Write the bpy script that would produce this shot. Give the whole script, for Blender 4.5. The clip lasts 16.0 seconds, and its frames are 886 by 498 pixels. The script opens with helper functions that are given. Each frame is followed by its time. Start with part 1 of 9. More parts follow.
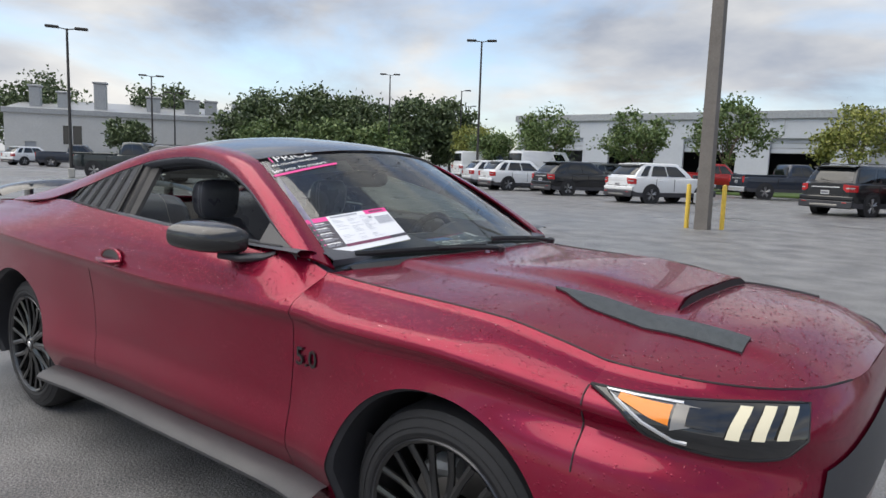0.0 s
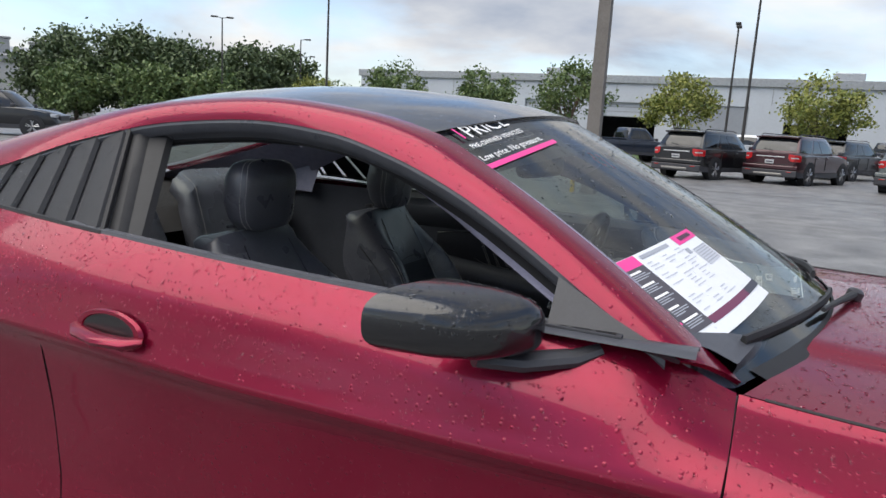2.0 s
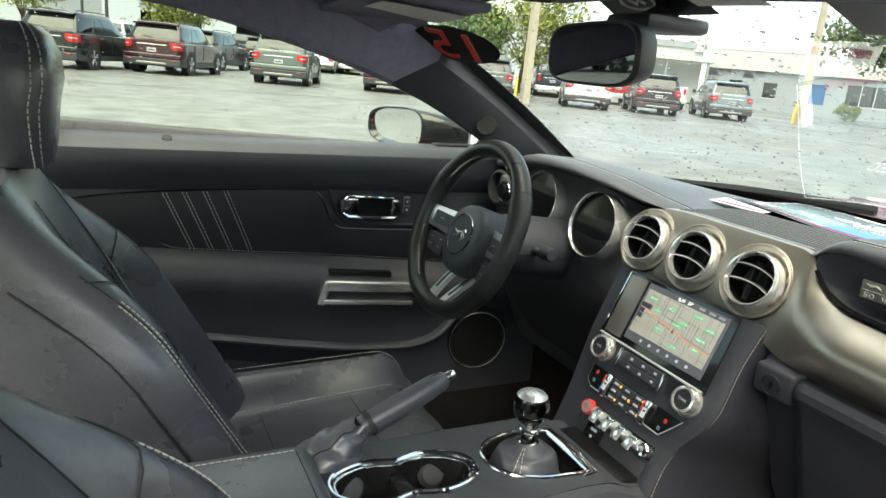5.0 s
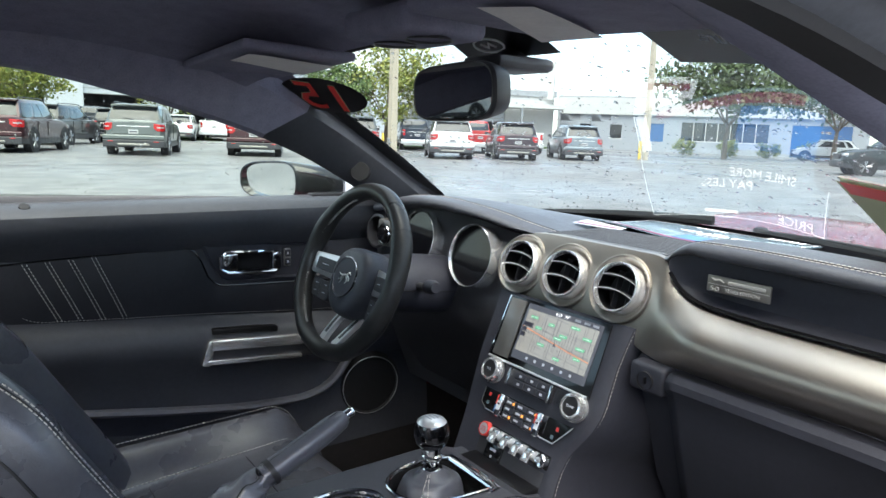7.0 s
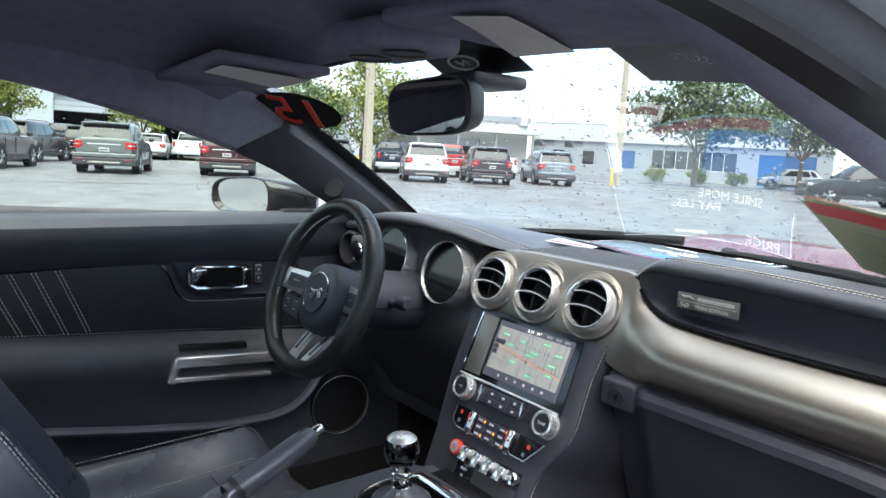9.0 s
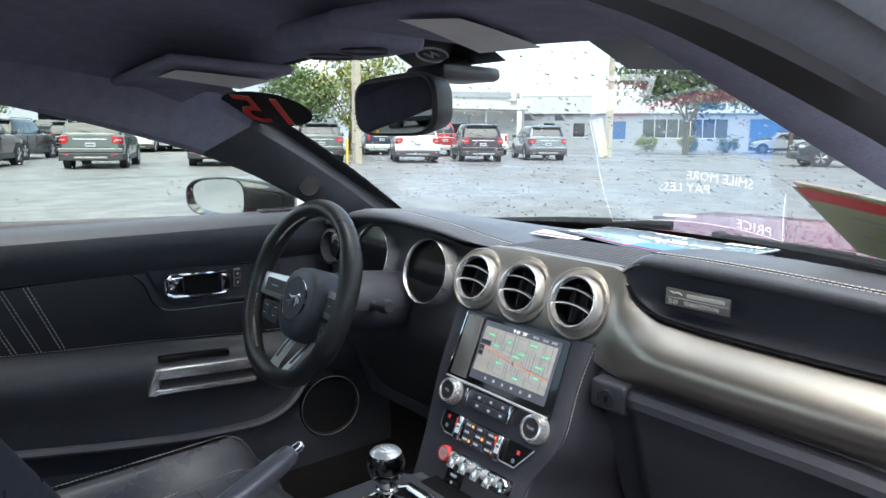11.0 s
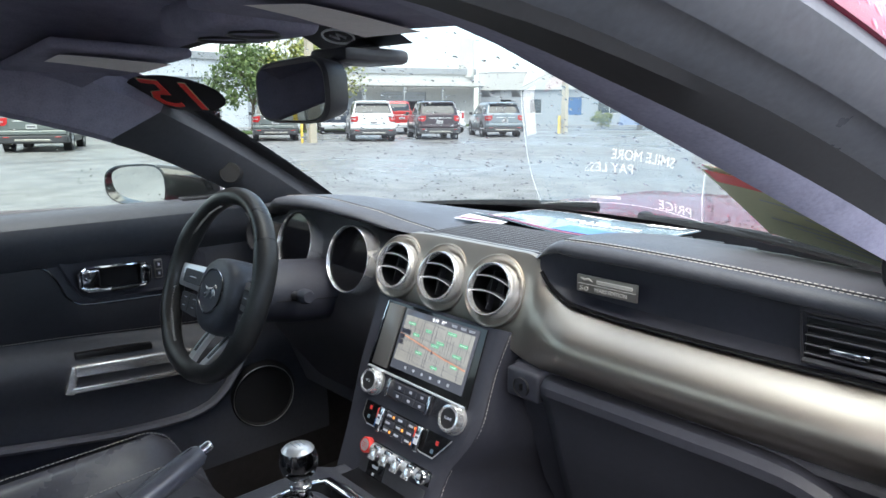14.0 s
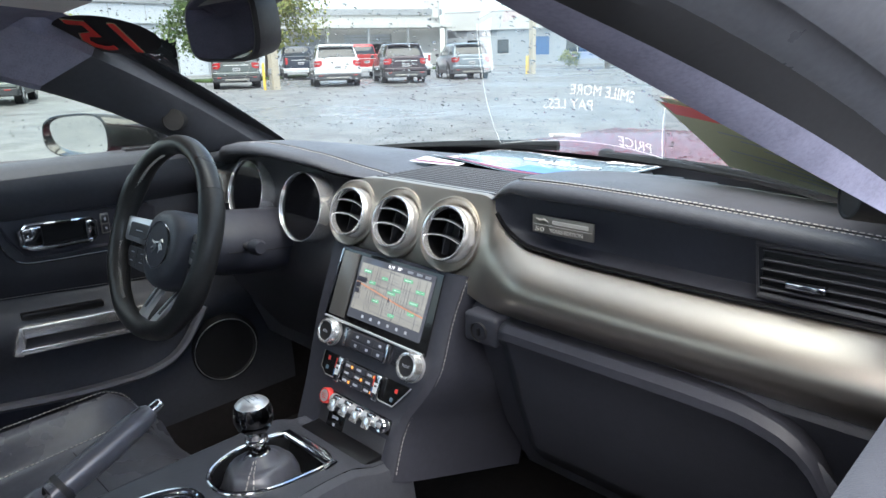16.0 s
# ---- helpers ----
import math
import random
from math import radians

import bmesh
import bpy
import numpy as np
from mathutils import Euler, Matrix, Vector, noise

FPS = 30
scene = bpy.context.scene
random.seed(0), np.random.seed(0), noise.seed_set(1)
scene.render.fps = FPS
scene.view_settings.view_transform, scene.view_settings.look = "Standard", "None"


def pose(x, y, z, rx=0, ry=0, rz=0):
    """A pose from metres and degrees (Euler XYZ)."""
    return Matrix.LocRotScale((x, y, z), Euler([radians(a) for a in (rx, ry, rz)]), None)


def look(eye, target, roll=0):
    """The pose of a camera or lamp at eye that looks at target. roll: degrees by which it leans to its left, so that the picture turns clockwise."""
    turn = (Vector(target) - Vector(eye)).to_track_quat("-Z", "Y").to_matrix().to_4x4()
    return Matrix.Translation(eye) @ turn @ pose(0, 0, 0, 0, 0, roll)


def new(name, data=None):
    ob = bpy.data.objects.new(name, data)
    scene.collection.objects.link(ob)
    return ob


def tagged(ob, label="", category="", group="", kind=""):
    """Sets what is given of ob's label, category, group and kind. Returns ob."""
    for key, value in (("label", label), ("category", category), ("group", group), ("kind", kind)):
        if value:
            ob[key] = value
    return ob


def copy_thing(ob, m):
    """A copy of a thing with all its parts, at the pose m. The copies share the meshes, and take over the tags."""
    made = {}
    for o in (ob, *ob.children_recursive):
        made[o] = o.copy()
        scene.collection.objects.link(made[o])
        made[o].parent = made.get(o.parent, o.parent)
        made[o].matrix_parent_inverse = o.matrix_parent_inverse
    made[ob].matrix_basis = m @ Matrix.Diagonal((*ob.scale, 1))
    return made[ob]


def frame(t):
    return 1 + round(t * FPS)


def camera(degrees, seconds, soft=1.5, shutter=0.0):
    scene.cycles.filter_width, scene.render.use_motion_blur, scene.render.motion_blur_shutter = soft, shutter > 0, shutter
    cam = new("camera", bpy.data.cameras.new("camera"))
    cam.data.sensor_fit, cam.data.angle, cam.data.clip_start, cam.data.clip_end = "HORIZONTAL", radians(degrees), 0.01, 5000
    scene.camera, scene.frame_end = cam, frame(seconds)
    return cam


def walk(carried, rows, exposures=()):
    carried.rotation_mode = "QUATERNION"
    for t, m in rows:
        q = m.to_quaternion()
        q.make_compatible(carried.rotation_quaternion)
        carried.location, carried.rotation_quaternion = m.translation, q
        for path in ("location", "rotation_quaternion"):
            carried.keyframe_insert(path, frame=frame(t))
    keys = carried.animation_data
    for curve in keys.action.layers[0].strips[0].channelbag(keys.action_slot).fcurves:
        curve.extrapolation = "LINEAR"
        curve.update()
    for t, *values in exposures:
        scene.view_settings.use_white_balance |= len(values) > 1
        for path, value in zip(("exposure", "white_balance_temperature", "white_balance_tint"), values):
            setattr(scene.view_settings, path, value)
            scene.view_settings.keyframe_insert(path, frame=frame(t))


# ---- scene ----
cam = camera(66.0, 16.0)
EXPOSURES = [(0, 0.88, 6350, 10), (2.0, 0.98, 6250, 10), (3.0, 1.1, 6050, 10), (3.5, 1.5, 5950, 8), (4.0, 2.25, 6550, 6), (4.5, 2.8, 6900, 2), (5.2, 3.1, 7300, 0), (7.3, 2.98, 6150, 9), (16, 2.98, 6150, 10)]
PATH = [
    (0, (2.494, -2.244, 1.352), (1.255, -0.694, 1.105), 1.9),
    (0.5, (2.026, -2.166, 1.342), (0.821, -0.592, 1.076), 0.8),
    (1, (1.581, -2.131, 1.373), (0.452, -0.517, 1.026), 1.2),
    (1.5, (1.19, -1.938, 1.356), (0.137, -0.272, 1.016), 1.5),
    (2, (0.779, -1.824, 1.357), (-0.033, -0.03, 1.005), 3.4),
    (2.5, (0.439, -1.618, 1.344), (-0.237, 0.235, 1.012), 3.3),
    (3, (0.153, -1.358, 1.326), (-0.375, 0.535, 0.958), 1.4),
    (3.5, (-0.095, -1.182, 1.336), (-0.317, 0.763, 0.927), 2.0),
    (4, (-0.191, -0.919, 1.293), (-0.163, 1.043, 0.906), -0.3),
    (4.5, (-0.277, -0.785, 1.245), (0.045, 1.142, 0.82), 2.5),
    (5, (-0.327, -0.729, 1.24), (0.542, 0.996, 0.723), 5.6),
    (5.2, (-0.305, -0.73, 1.242), (0.598, 0.993, 0.777), 3.0),
    (7.3, (-0.356, -0.763, 1.214), (0.848, 0.801, 0.885), 2.6),
    (7.5, (-0.353, -0.763, 1.212), (0.861, 0.793, 0.889), 2.7),
    (8, (-0.353, -0.762, 1.213), (0.862, 0.795, 0.898), 2.7),
    (8.5, (-0.35, -0.763, 1.208), (0.883, 0.784, 0.914), 3.0),
    (8.7, (-0.351, -0.763, 1.205), (0.893, 0.781, 0.937), 3.1),
    (10.8, (-0.307, -0.739, 1.232), (0.928, 0.803, 0.919), 1.4),
    (11, (-0.298, -0.738, 1.235), (0.952, 0.789, 0.906), 0.5),
    (11.5, (-0.296, -0.736, 1.238), (1.002, 0.752, 0.919), -0.4),
    (12, (-0.282, -0.736, 1.238), (1.06, 0.713, 0.927), -0.6),
    (12.5, (-0.273, -0.741, 1.234), (1.094, 0.683, 0.916), -0.7),
    (13, (-0.255, -0.751, 1.242), (1.126, 0.657, 0.913), -0.8),
    (13.5, (-0.237, -0.756, 1.243), (1.1, 0.69, 0.893), -0.5),
    (14, (-0.227, -0.762, 1.246), (1.103, 0.68, 0.854), -0.1),
    (14.5, (-0.218, -0.751, 1.245), (1.115, 0.676, 0.811), -0.3),
    (15, (-0.2, -0.742, 1.243), (1.144, 0.661, 0.766), -1.0),
    (15.5, (-0.193, -0.75, 1.243), (1.171, 0.618, 0.725), -1.7),
    (16, (-0.185, -0.756, 1.236), (1.176, 0.603, 0.688), -1.4),
]
walk(cam, [(t, look(eye, target, roll)) for t, eye, target, roll in PATH], EXPOSURES)

# ---- world and sun: broken cloud after rain, sun low behind the cloud ----
world = bpy.data.worlds.new("sky")
scene.world = world
world.use_nodes = True
wn, wl = world.node_tree.nodes, world.node_tree.links
wn.clear()
w_out, w_bg = wn.new("ShaderNodeOutputWorld"), wn.new("ShaderNodeBackground")
w_sky = wn.new("ShaderNodeTexSky")
w_sky.sky_type, w_sky.sun_disc = "NISHITA", False
w_sky.sun_elevation, w_sky.sun_rotation = radians(62), radians(-139)
w_co, w_map = wn.new("ShaderNodeTexCoord"), wn.new("ShaderNodeMapping")
w_map.inputs["Scale"].default_value = (1.0, 1.0, 2.6)
w_noise = wn.new("ShaderNodeTexNoise")
w_noise.inputs["Scale"].default_value, w_noise.inputs["Detail"].default_value, w_noise.inputs["Roughness"].default_value = 2.1, 9.0, 0.56
w_noise.inputs["Distortion"].default_value = 0.35
w_ramp = wn.new("ShaderNodeValToRGB")
w_ramp.color_ramp.elements[0].position, w_ramp.color_ramp.elements[1].position = 0.37, 0.56
w_noise2 = wn.new("ShaderNodeTexNoise")
w_noise2.inputs["Scale"].default_value, w_noise2.inputs["Detail"].default_value = 3.2, 7.0
w_ramp2 = wn.new("ShaderNodeValToRGB")
w_ramp2.color_ramp.elements[0].position, w_ramp2.color_ramp.elements[1].position = 0.36, 0.66
w_ramp2.color_ramp.elements[0].color, w_ramp2.color_ramp.elements[1].color = (2.0, 2.2, 2.6, 1), (4.6, 4.45, 4.2, 1)
w_mix = wn.new("ShaderNodeMix")
w_mix.data_type = "RGBA"
w_bg.inputs["Strength"].default_value = 0.112
wl.new(w_co.outputs["Generated"], w_map.inputs["Vector"])
wl.new(w_map.outputs[0], w_noise.inputs["Vector"])
wl.new(w_map.outputs[0], w_noise2.inputs["Vector"])
wl.new(w_noise.outputs["Fac"], w_ramp.inputs[0])
wl.new(w_noise2.outputs["Fac"], w_ramp2.inputs[0])
wl.new(w_ramp.outputs[0], w_mix.inputs[0])
wl.new(w_sky.outputs[0], w_mix.inputs[6])
wl.new(w_ramp2.outputs[0], w_mix.inputs[7])
wl.new(w_mix.outputs[2], w_bg.inputs["Color"])
wl.new(w_bg.outputs[0], w_out.inputs[0])
sun = new("sun", bpy.data.lights.new("sun", "SUN"))
sun.data.energy, sun.data.angle, sun.data.color = 1.7, radians(75), (1.0, 0.93, 0.82)
sun.matrix_world = look((-7, -8, 20), (0, 0, 0))


# ---- materials ----
def mat(name, col, rough=0.5, metal=0.0, var=0.0, scale=8.0, bump=0.0, bscale=60.0, coat=0.0, rvar=0.0, spec=0.5, trans=0.0, ior=1.45, emit=None, estr=0.0, rand=0.0, dist=0.01):
    """Principled material with large and small variation, bump and, where asked, a change from piece to piece."""
    m = bpy.data.materials.new(name)
    m.use_nodes = True
    nt = m.node_tree
    b = nt.nodes["Principled BSDF"]
    b.inputs["Roughness"].default_value, b.inputs["Metallic"].default_value = rough, metal
    b.inputs["Coat Weight"].default_value, b.inputs["Coat Roughness"].default_value = coat, 0.03
    b.inputs["Specular IOR Level"].default_value = spec
    b.inputs["Transmission Weight"].default_value, b.inputs["IOR"].default_value = trans, ior
    b.inputs["Base Color"].default_value = (*col, 1)
    co = nt.nodes.new("ShaderNodeTexCoord")
    if emit:
        b.inputs["Emission Color"].default_value, b.inputs["Emission Strength"].default_value = (*emit, 1), estr
    if var or rand:
        n1, n2 = nt.nodes.new("ShaderNodeTexNoise"), nt.nodes.new("ShaderNodeTexNoise")
        n1.inputs["Scale"].default_value, n1.inputs["Detail"].default_value = scale, 6
        n2.inputs["Scale"].default_value, n2.inputs["Detail"].default_value = scale * 9, 4
        for n in (n1, n2):
            nt.links.new(co.outputs["Object"], n.inputs["Vector"])
        add = nt.nodes.new("ShaderNodeMath")
        add.operation = "ADD"
        nt.links.new(n1.outputs["Fac"], add.inputs[0])
        nt.links.new(n2.outputs["Fac"], add.inputs[1])
        mp = nt.nodes.new("ShaderNodeMapRange")
        mp.inputs["From Min"].default_value, mp.inputs["From Max"].default_value = 0.6, 1.4
        mp.inputs["To Min"].default_value, mp.inputs["To Max"].default_value = 1 - var, 1 + var
        nt.links.new(add.outputs[0], mp.inputs["Value"])
        last = mp.outputs[0]
        if rand:
            oi = nt.nodes.new("ShaderNodeObjectInfo")
            mr = nt.nodes.new("ShaderNodeMapRange")
            mr.inputs["To Min"].default_value, mr.inputs["To Max"].default_value = 1 - rand, 1 + rand
            nt.links.new(oi.outputs["Random"], mr.inputs["Value"])
            mu = nt.nodes.new("ShaderNodeMath")
            mu.operation = "MULTIPLY"
            nt.links.new(last, mu.inputs[0])
            nt.links.new(mr.outputs[0], mu.inputs[1])
            last = mu.outputs[0]
        mx = nt.nodes.new("ShaderNodeVectorMath")
        mx.operation = "SCALE"
        mx.inputs[0].default_value = col
        nt.links.new(last, mx.inputs["Scale"])
        nt.links.new(mx.outputs[0], b.inputs["Base Color"])
    if rvar:
        n3 = nt.nodes.new("ShaderNodeTexNoise")
        n3.inputs["Scale"].default_value, n3.inputs["Detail"].default_value = scale * 0.7, 5
        nt.links.new(co.outputs["Object"], n3.inputs["Vector"])
        mr2 = nt.nodes.new("ShaderNodeMapRange")
        mr2.inputs["From Min"].default_value, mr2.inputs["From Max"].default_value = 0.3, 0.7
        mr2.inputs["To Min"].default_value, mr2.inputs["To Max"].default_value = max(0.02, rough - rvar), min(1, rough + rvar)
        nt.links.new(n3.outputs["Fac"], mr2.inputs["Value"])
        nt.links.new(mr2.outputs[0], b.inputs["Roughness"])
    if bump:
        n4 = nt.nodes.new("ShaderNodeTexNoise")
        n4.inputs["Scale"].default_value, n4.inputs["Detail"].default_value = bscale, 5
        nt.links.new(co.outputs["Object"], n4.inputs["Vector"])
        bp = nt.nodes.new("ShaderNodeBump")
        bp.inputs["Strength"].default_value, bp.inputs["Distance"].default_value = bump, dist
        nt.links.new(n4.outputs["Fac"], bp.inputs["Height"])
        nt.links.new(bp.outputs[0], b.inputs["Normal"])
    return m


def glass_mat(name, tint, base=0.07, rough=0.0):
    """Thin sheet glass: clear tinted passage, with a gloss that grows towards grazing."""
    m = bpy.data.materials.new(name)
    m.use_nodes = True
    nt = m.node_tree
    nt.nodes.clear()
    o, mixs = nt.nodes.new("ShaderNodeOutputMaterial"), nt.nodes.new("ShaderNodeMixShader")
    tr, gl, lw = nt.nodes.new("ShaderNodeBsdfTransparent"), nt.nodes.new("ShaderNodeBsdfGlossy"), nt.nodes.new("ShaderNodeLayerWeight")
    tr.inputs["Color"].default_value = (*tint, 1)
    gl.inputs["Roughness"].default_value = rough
    pw, sc = nt.nodes.new("ShaderNodeMath"), nt.nodes.new("ShaderNodeMath")
    lw.inputs["Blend"].default_value = 0.5
    pw.operation, sc.operation = "POWER", "MULTIPLY_ADD"
    pw.inputs[1].default_value, sc.inputs[1].default_value, sc.inputs[2].default_value = 4.5, 0.9, base
    nt.links.new(lw.outputs["Facing"], pw.inputs[0])
    nt.links.new(pw.outputs[0], sc.inputs[0])
    nt.links.new(sc.outputs[0], mixs.inputs[0])
    nt.links.new(tr.outputs[0], mixs.inputs[1])
    nt.links.new(gl.outputs[0], mixs.inputs[2])
    nt.links.new(mixs.outputs[0], o.inputs[0])
    return m



def beaded(m, scale=105.0, most=0.42, lift=0.0005):
    """Adds fine rain beads, of many sizes, to a paint's relief."""
    nt = m.node_tree
    b = nt.nodes["Principled BSDF"]
    co = nt.nodes.new("ShaderNodeTexCoord")
    vo = nt.nodes.new("ShaderNodeTexVoronoi")
    vo.inputs["Scale"].default_value = scale
    nt.links.new(co.outputs["Object"], vo.inputs["Vector"])
    sep = nt.nodes.new("ShaderNodeSeparateColor")
    nt.links.new(vo.outputs["Color"], sep.inputs[0])
    rad = nt.nodes.new("ShaderNodeMapRange")
    rad.inputs["From Min"].default_value, rad.inputs["From Max"].default_value = 0.35, 1.0
    rad.inputs["To Min"].default_value, rad.inputs["To Max"].default_value = 0.0, most
    nt.links.new(sep.outputs[0], rad.inputs["Value"])
    le = nt.nodes.new("ShaderNodeMath")
    le.operation = "SUBTRACT"
    le.use_clamp = True
    nt.links.new(rad.outputs[0], le.inputs[0])
    nt.links.new(vo.outputs["Distance"], le.inputs[1])
    rt = nt.nodes.new("ShaderNodeMath")
    rt.operation = "POWER"
    rt.inputs[1].default_value = 0.6
    nt.links.new(le.outputs[0], rt.inputs[0])
    bp = nt.nodes.new("ShaderNodeBump")
    bp.inputs["Strength"].default_value, bp.inputs["Distance"].default_value = 0.9, lift * 3
    nt.links.new(rt.outputs[0], bp.inputs["Height"])
    nt.links.new(bp.outputs[0], b.inputs["Normal"])
    nt.links.new(bp.outputs[0], b.inputs["Coat Normal"])
    return m


M_RED = beaded(mat("red_metallic_paint", (0.215, 0.004, 0.028), 0.27, 0.6, coat=0.5, spec=0.25, var=0.06, scale=3))
M_ROOF = beaded(mat("black_gloss_paint", (0.006, 0.0065, 0.008), 0.25, coat=0.8))
M_BLACK = mat("black_plastic", (0.042, 0.042, 0.048), 0.42, var=0.15, scale=20, bump=0.15, bscale=500, dist=0.001)
M_RUBBER = mat("black_rubber", (0.018, 0.018, 0.02), 0.6, var=0.2, scale=30)
M_TYRE = mat("tyre_rubber", (0.02, 0.02, 0.022), 0.65, var=0.25, scale=25, bump=0.3, bscale=200, dist=0.002)
M_RIM = mat("black_wheel_paint", (0.008, 0.008, 0.009), 0.28, coat=0.5)
M_CHROME = mat("chrome", (0.8, 0.8, 0.82), 0.08, 1.0)
M_SILVER = mat("satin_silver", (0.72, 0.72, 0.73), 0.32, 0.7)
M_ALU = mat("brushed_aluminium_trim", (0.48, 0.435, 0.38), 0.37, 1.0, var=0.03, scale=10)
M_LEATHER = mat("black_leather", (0.078, 0.080, 0.096), 0.31, var=0.2, scale=14, spec=0.9, bump=0.18, bscale=420, dist=0.0015, rvar=0.08)
M_LEATHER2 = mat("black_perforated_leather", (0.018, 0.019, 0.025), 0.42, var=0.2, scale=18, bump=0.5, bscale=700, dist=0.001)
M_SOFT = mat("soft_touch_dash", (0.058, 0.061, 0.073), 0.42, var=0.15, scale=12, bump=0.45, bscale=600, dist=0.001, rvar=0.05)
M_LINER = mat("dark_headliner_cloth", (0.25, 0.245, 0.33), 0.9, var=0.2, scale=40, bump=0.3, bscale=900, dist=0.001)
M_CARPET = mat("black_carpet", (0.018, 0.016, 0.017), 0.95, var=0.4, scale=60, bump=0.8, bscale=500, dist=0.003)
M_STITCH = mat("grey_thread", (0.52, 0.50, 0.47), 0.8)
M_SKIRT = mat("grey_plastic", (0.055, 0.055, 0.06), 0.4, var=0.1, scale=10, rvar=0.1)
M_GLASS = glass_mat("clear_glass", (0.57, 0.62, 0.595), 0.10)
M_GLASS_D = glass_mat("tinted_side_glass", (0.52, 0.58, 0.525))
M_GLASS_DARK = mat("dark_car_glass", (0.008, 0.010, 0.012), 0.03, spec=0.9)
M_MIRROR = mat("mirror_glass", (0.85, 0.87, 0.88), 0.02, 1.0)
M_AMBER = mat("amber_lens", (0.75, 0.22, 0.01), 0.15, coat=0.6)
M_LAMP = mat("headlamp_black_glass", (0.012, 0.013, 0.015), 0.06, coat=1.0)
M_BAR = mat("lit_lamp_bar", (0.62, 0.57, 0.42), 0.3, emit=(1.0, 0.92, 0.68), estr=0.10)
M_PAPER = mat("white_paper", (0.74, 0.76, 0.80), 0.5, var=0.03, scale=10)
M_PINK = mat("pink_print", (0.78, 0.06, 0.30), 0.5)
M_PRINT = mat("dark_print", (0.05, 0.05, 0.07), 0.5)
M_GREYPRINT = mat("grey_print", (0.35, 0.37, 0.42), 0.5)
M_WHITEINK = mat("white_print", (0.85, 0.85, 0.85), 0.5)
M_ORANGERED = mat("red_print", (0.78, 0.07, 0.06), 0.4)
M_YELLOW = mat("yellow_paint", (0.68, 0.47, 0.07), 0.55, var=0.15, scale=6)
M_WALL = mat("white_painted_metal_wall", (0.50, 0.53, 0.57), 0.6, var=0.06, scale=0.7)
M_WALLW = mat("white_painted_block_wall", (0.50, 0.50, 0.49), 0.8, var=0.08, scale=0.6, bump=0.2, bscale=20)
M_WALLG = mat("grey_painted_wall", (0.30, 0.32, 0.35), 0.8, var=0.06, scale=0.6)
M_BAY_SHADE = mat("dark_bay_interior", (0.03, 0.033, 0.038), 0.9, var=0.4, scale=1.5)
M_POLE = mat("weathered_concrete_pole", (0.17, 0.155, 0.14), 0.8, var=0.2, scale=3, bump=0.2, bscale=40)
M_POLE2 = mat("tan_concrete_pole", (0.42, 0.37, 0.29), 0.8, var=0.15, scale=3, bump=0.2, bscale=40)
M_METAL = mat("dark_bronze_metal", (0.05, 0.047, 0.045), 0.5, 0.3, var=0.15, scale=6)
M_GALV = mat("galvanised_metal", (0.36, 0.37, 0.38), 0.45, 0.6, var=0.2, scale=5)
M_BARK = mat("tree_bark", (0.13, 0.10, 0.075), 0.9, var=0.35, scale=9, bump=0.8, bscale=30, dist=0.03)
M_GRASS = mat("grass", (0.06, 0.10, 0.025), 0.9, var=0.4, scale=2)
M_CURB = mat("concrete_kerb", (0.42, 0.41, 0.38), 0.8, var=0.15, scale=3)


def leaf_mat(name, col, col2):
    m = mat(name, col, 0.55, var=0.0)
    nt = m.node_tree
    b = nt.nodes["Principled BSDF"]
    ge, rp = nt.nodes.new("ShaderNodeNewGeometry"), nt.nodes.new("ShaderNodeValToRGB")
    rp.color_ramp.elements[0].color, rp.color_ramp.elements[1].color = (*col, 1), (*col2, 1)
    nt.links.new(ge.outputs["Random Per Island"], rp.inputs[0])
    nt.links.new(rp.outputs[0], b.inputs["Base Color"])
    b.inputs["Subsurface Weight"].default_value = 0.0
    return m


M_LEAF_OAK = leaf_mat("oak_leaf", (0.040, 0.065, 0.028), (0.115, 0.155, 0.062))
M_LEAF_YEL = leaf_mat("yellow_green_leaf", (0.10, 0.14, 0.03), (0.30, 0.30, 0.07))
M_LEAF_MID = leaf_mat("mid_green_leaf", (0.055, 0.10, 0.03), (0.15, 0.20, 0.065))


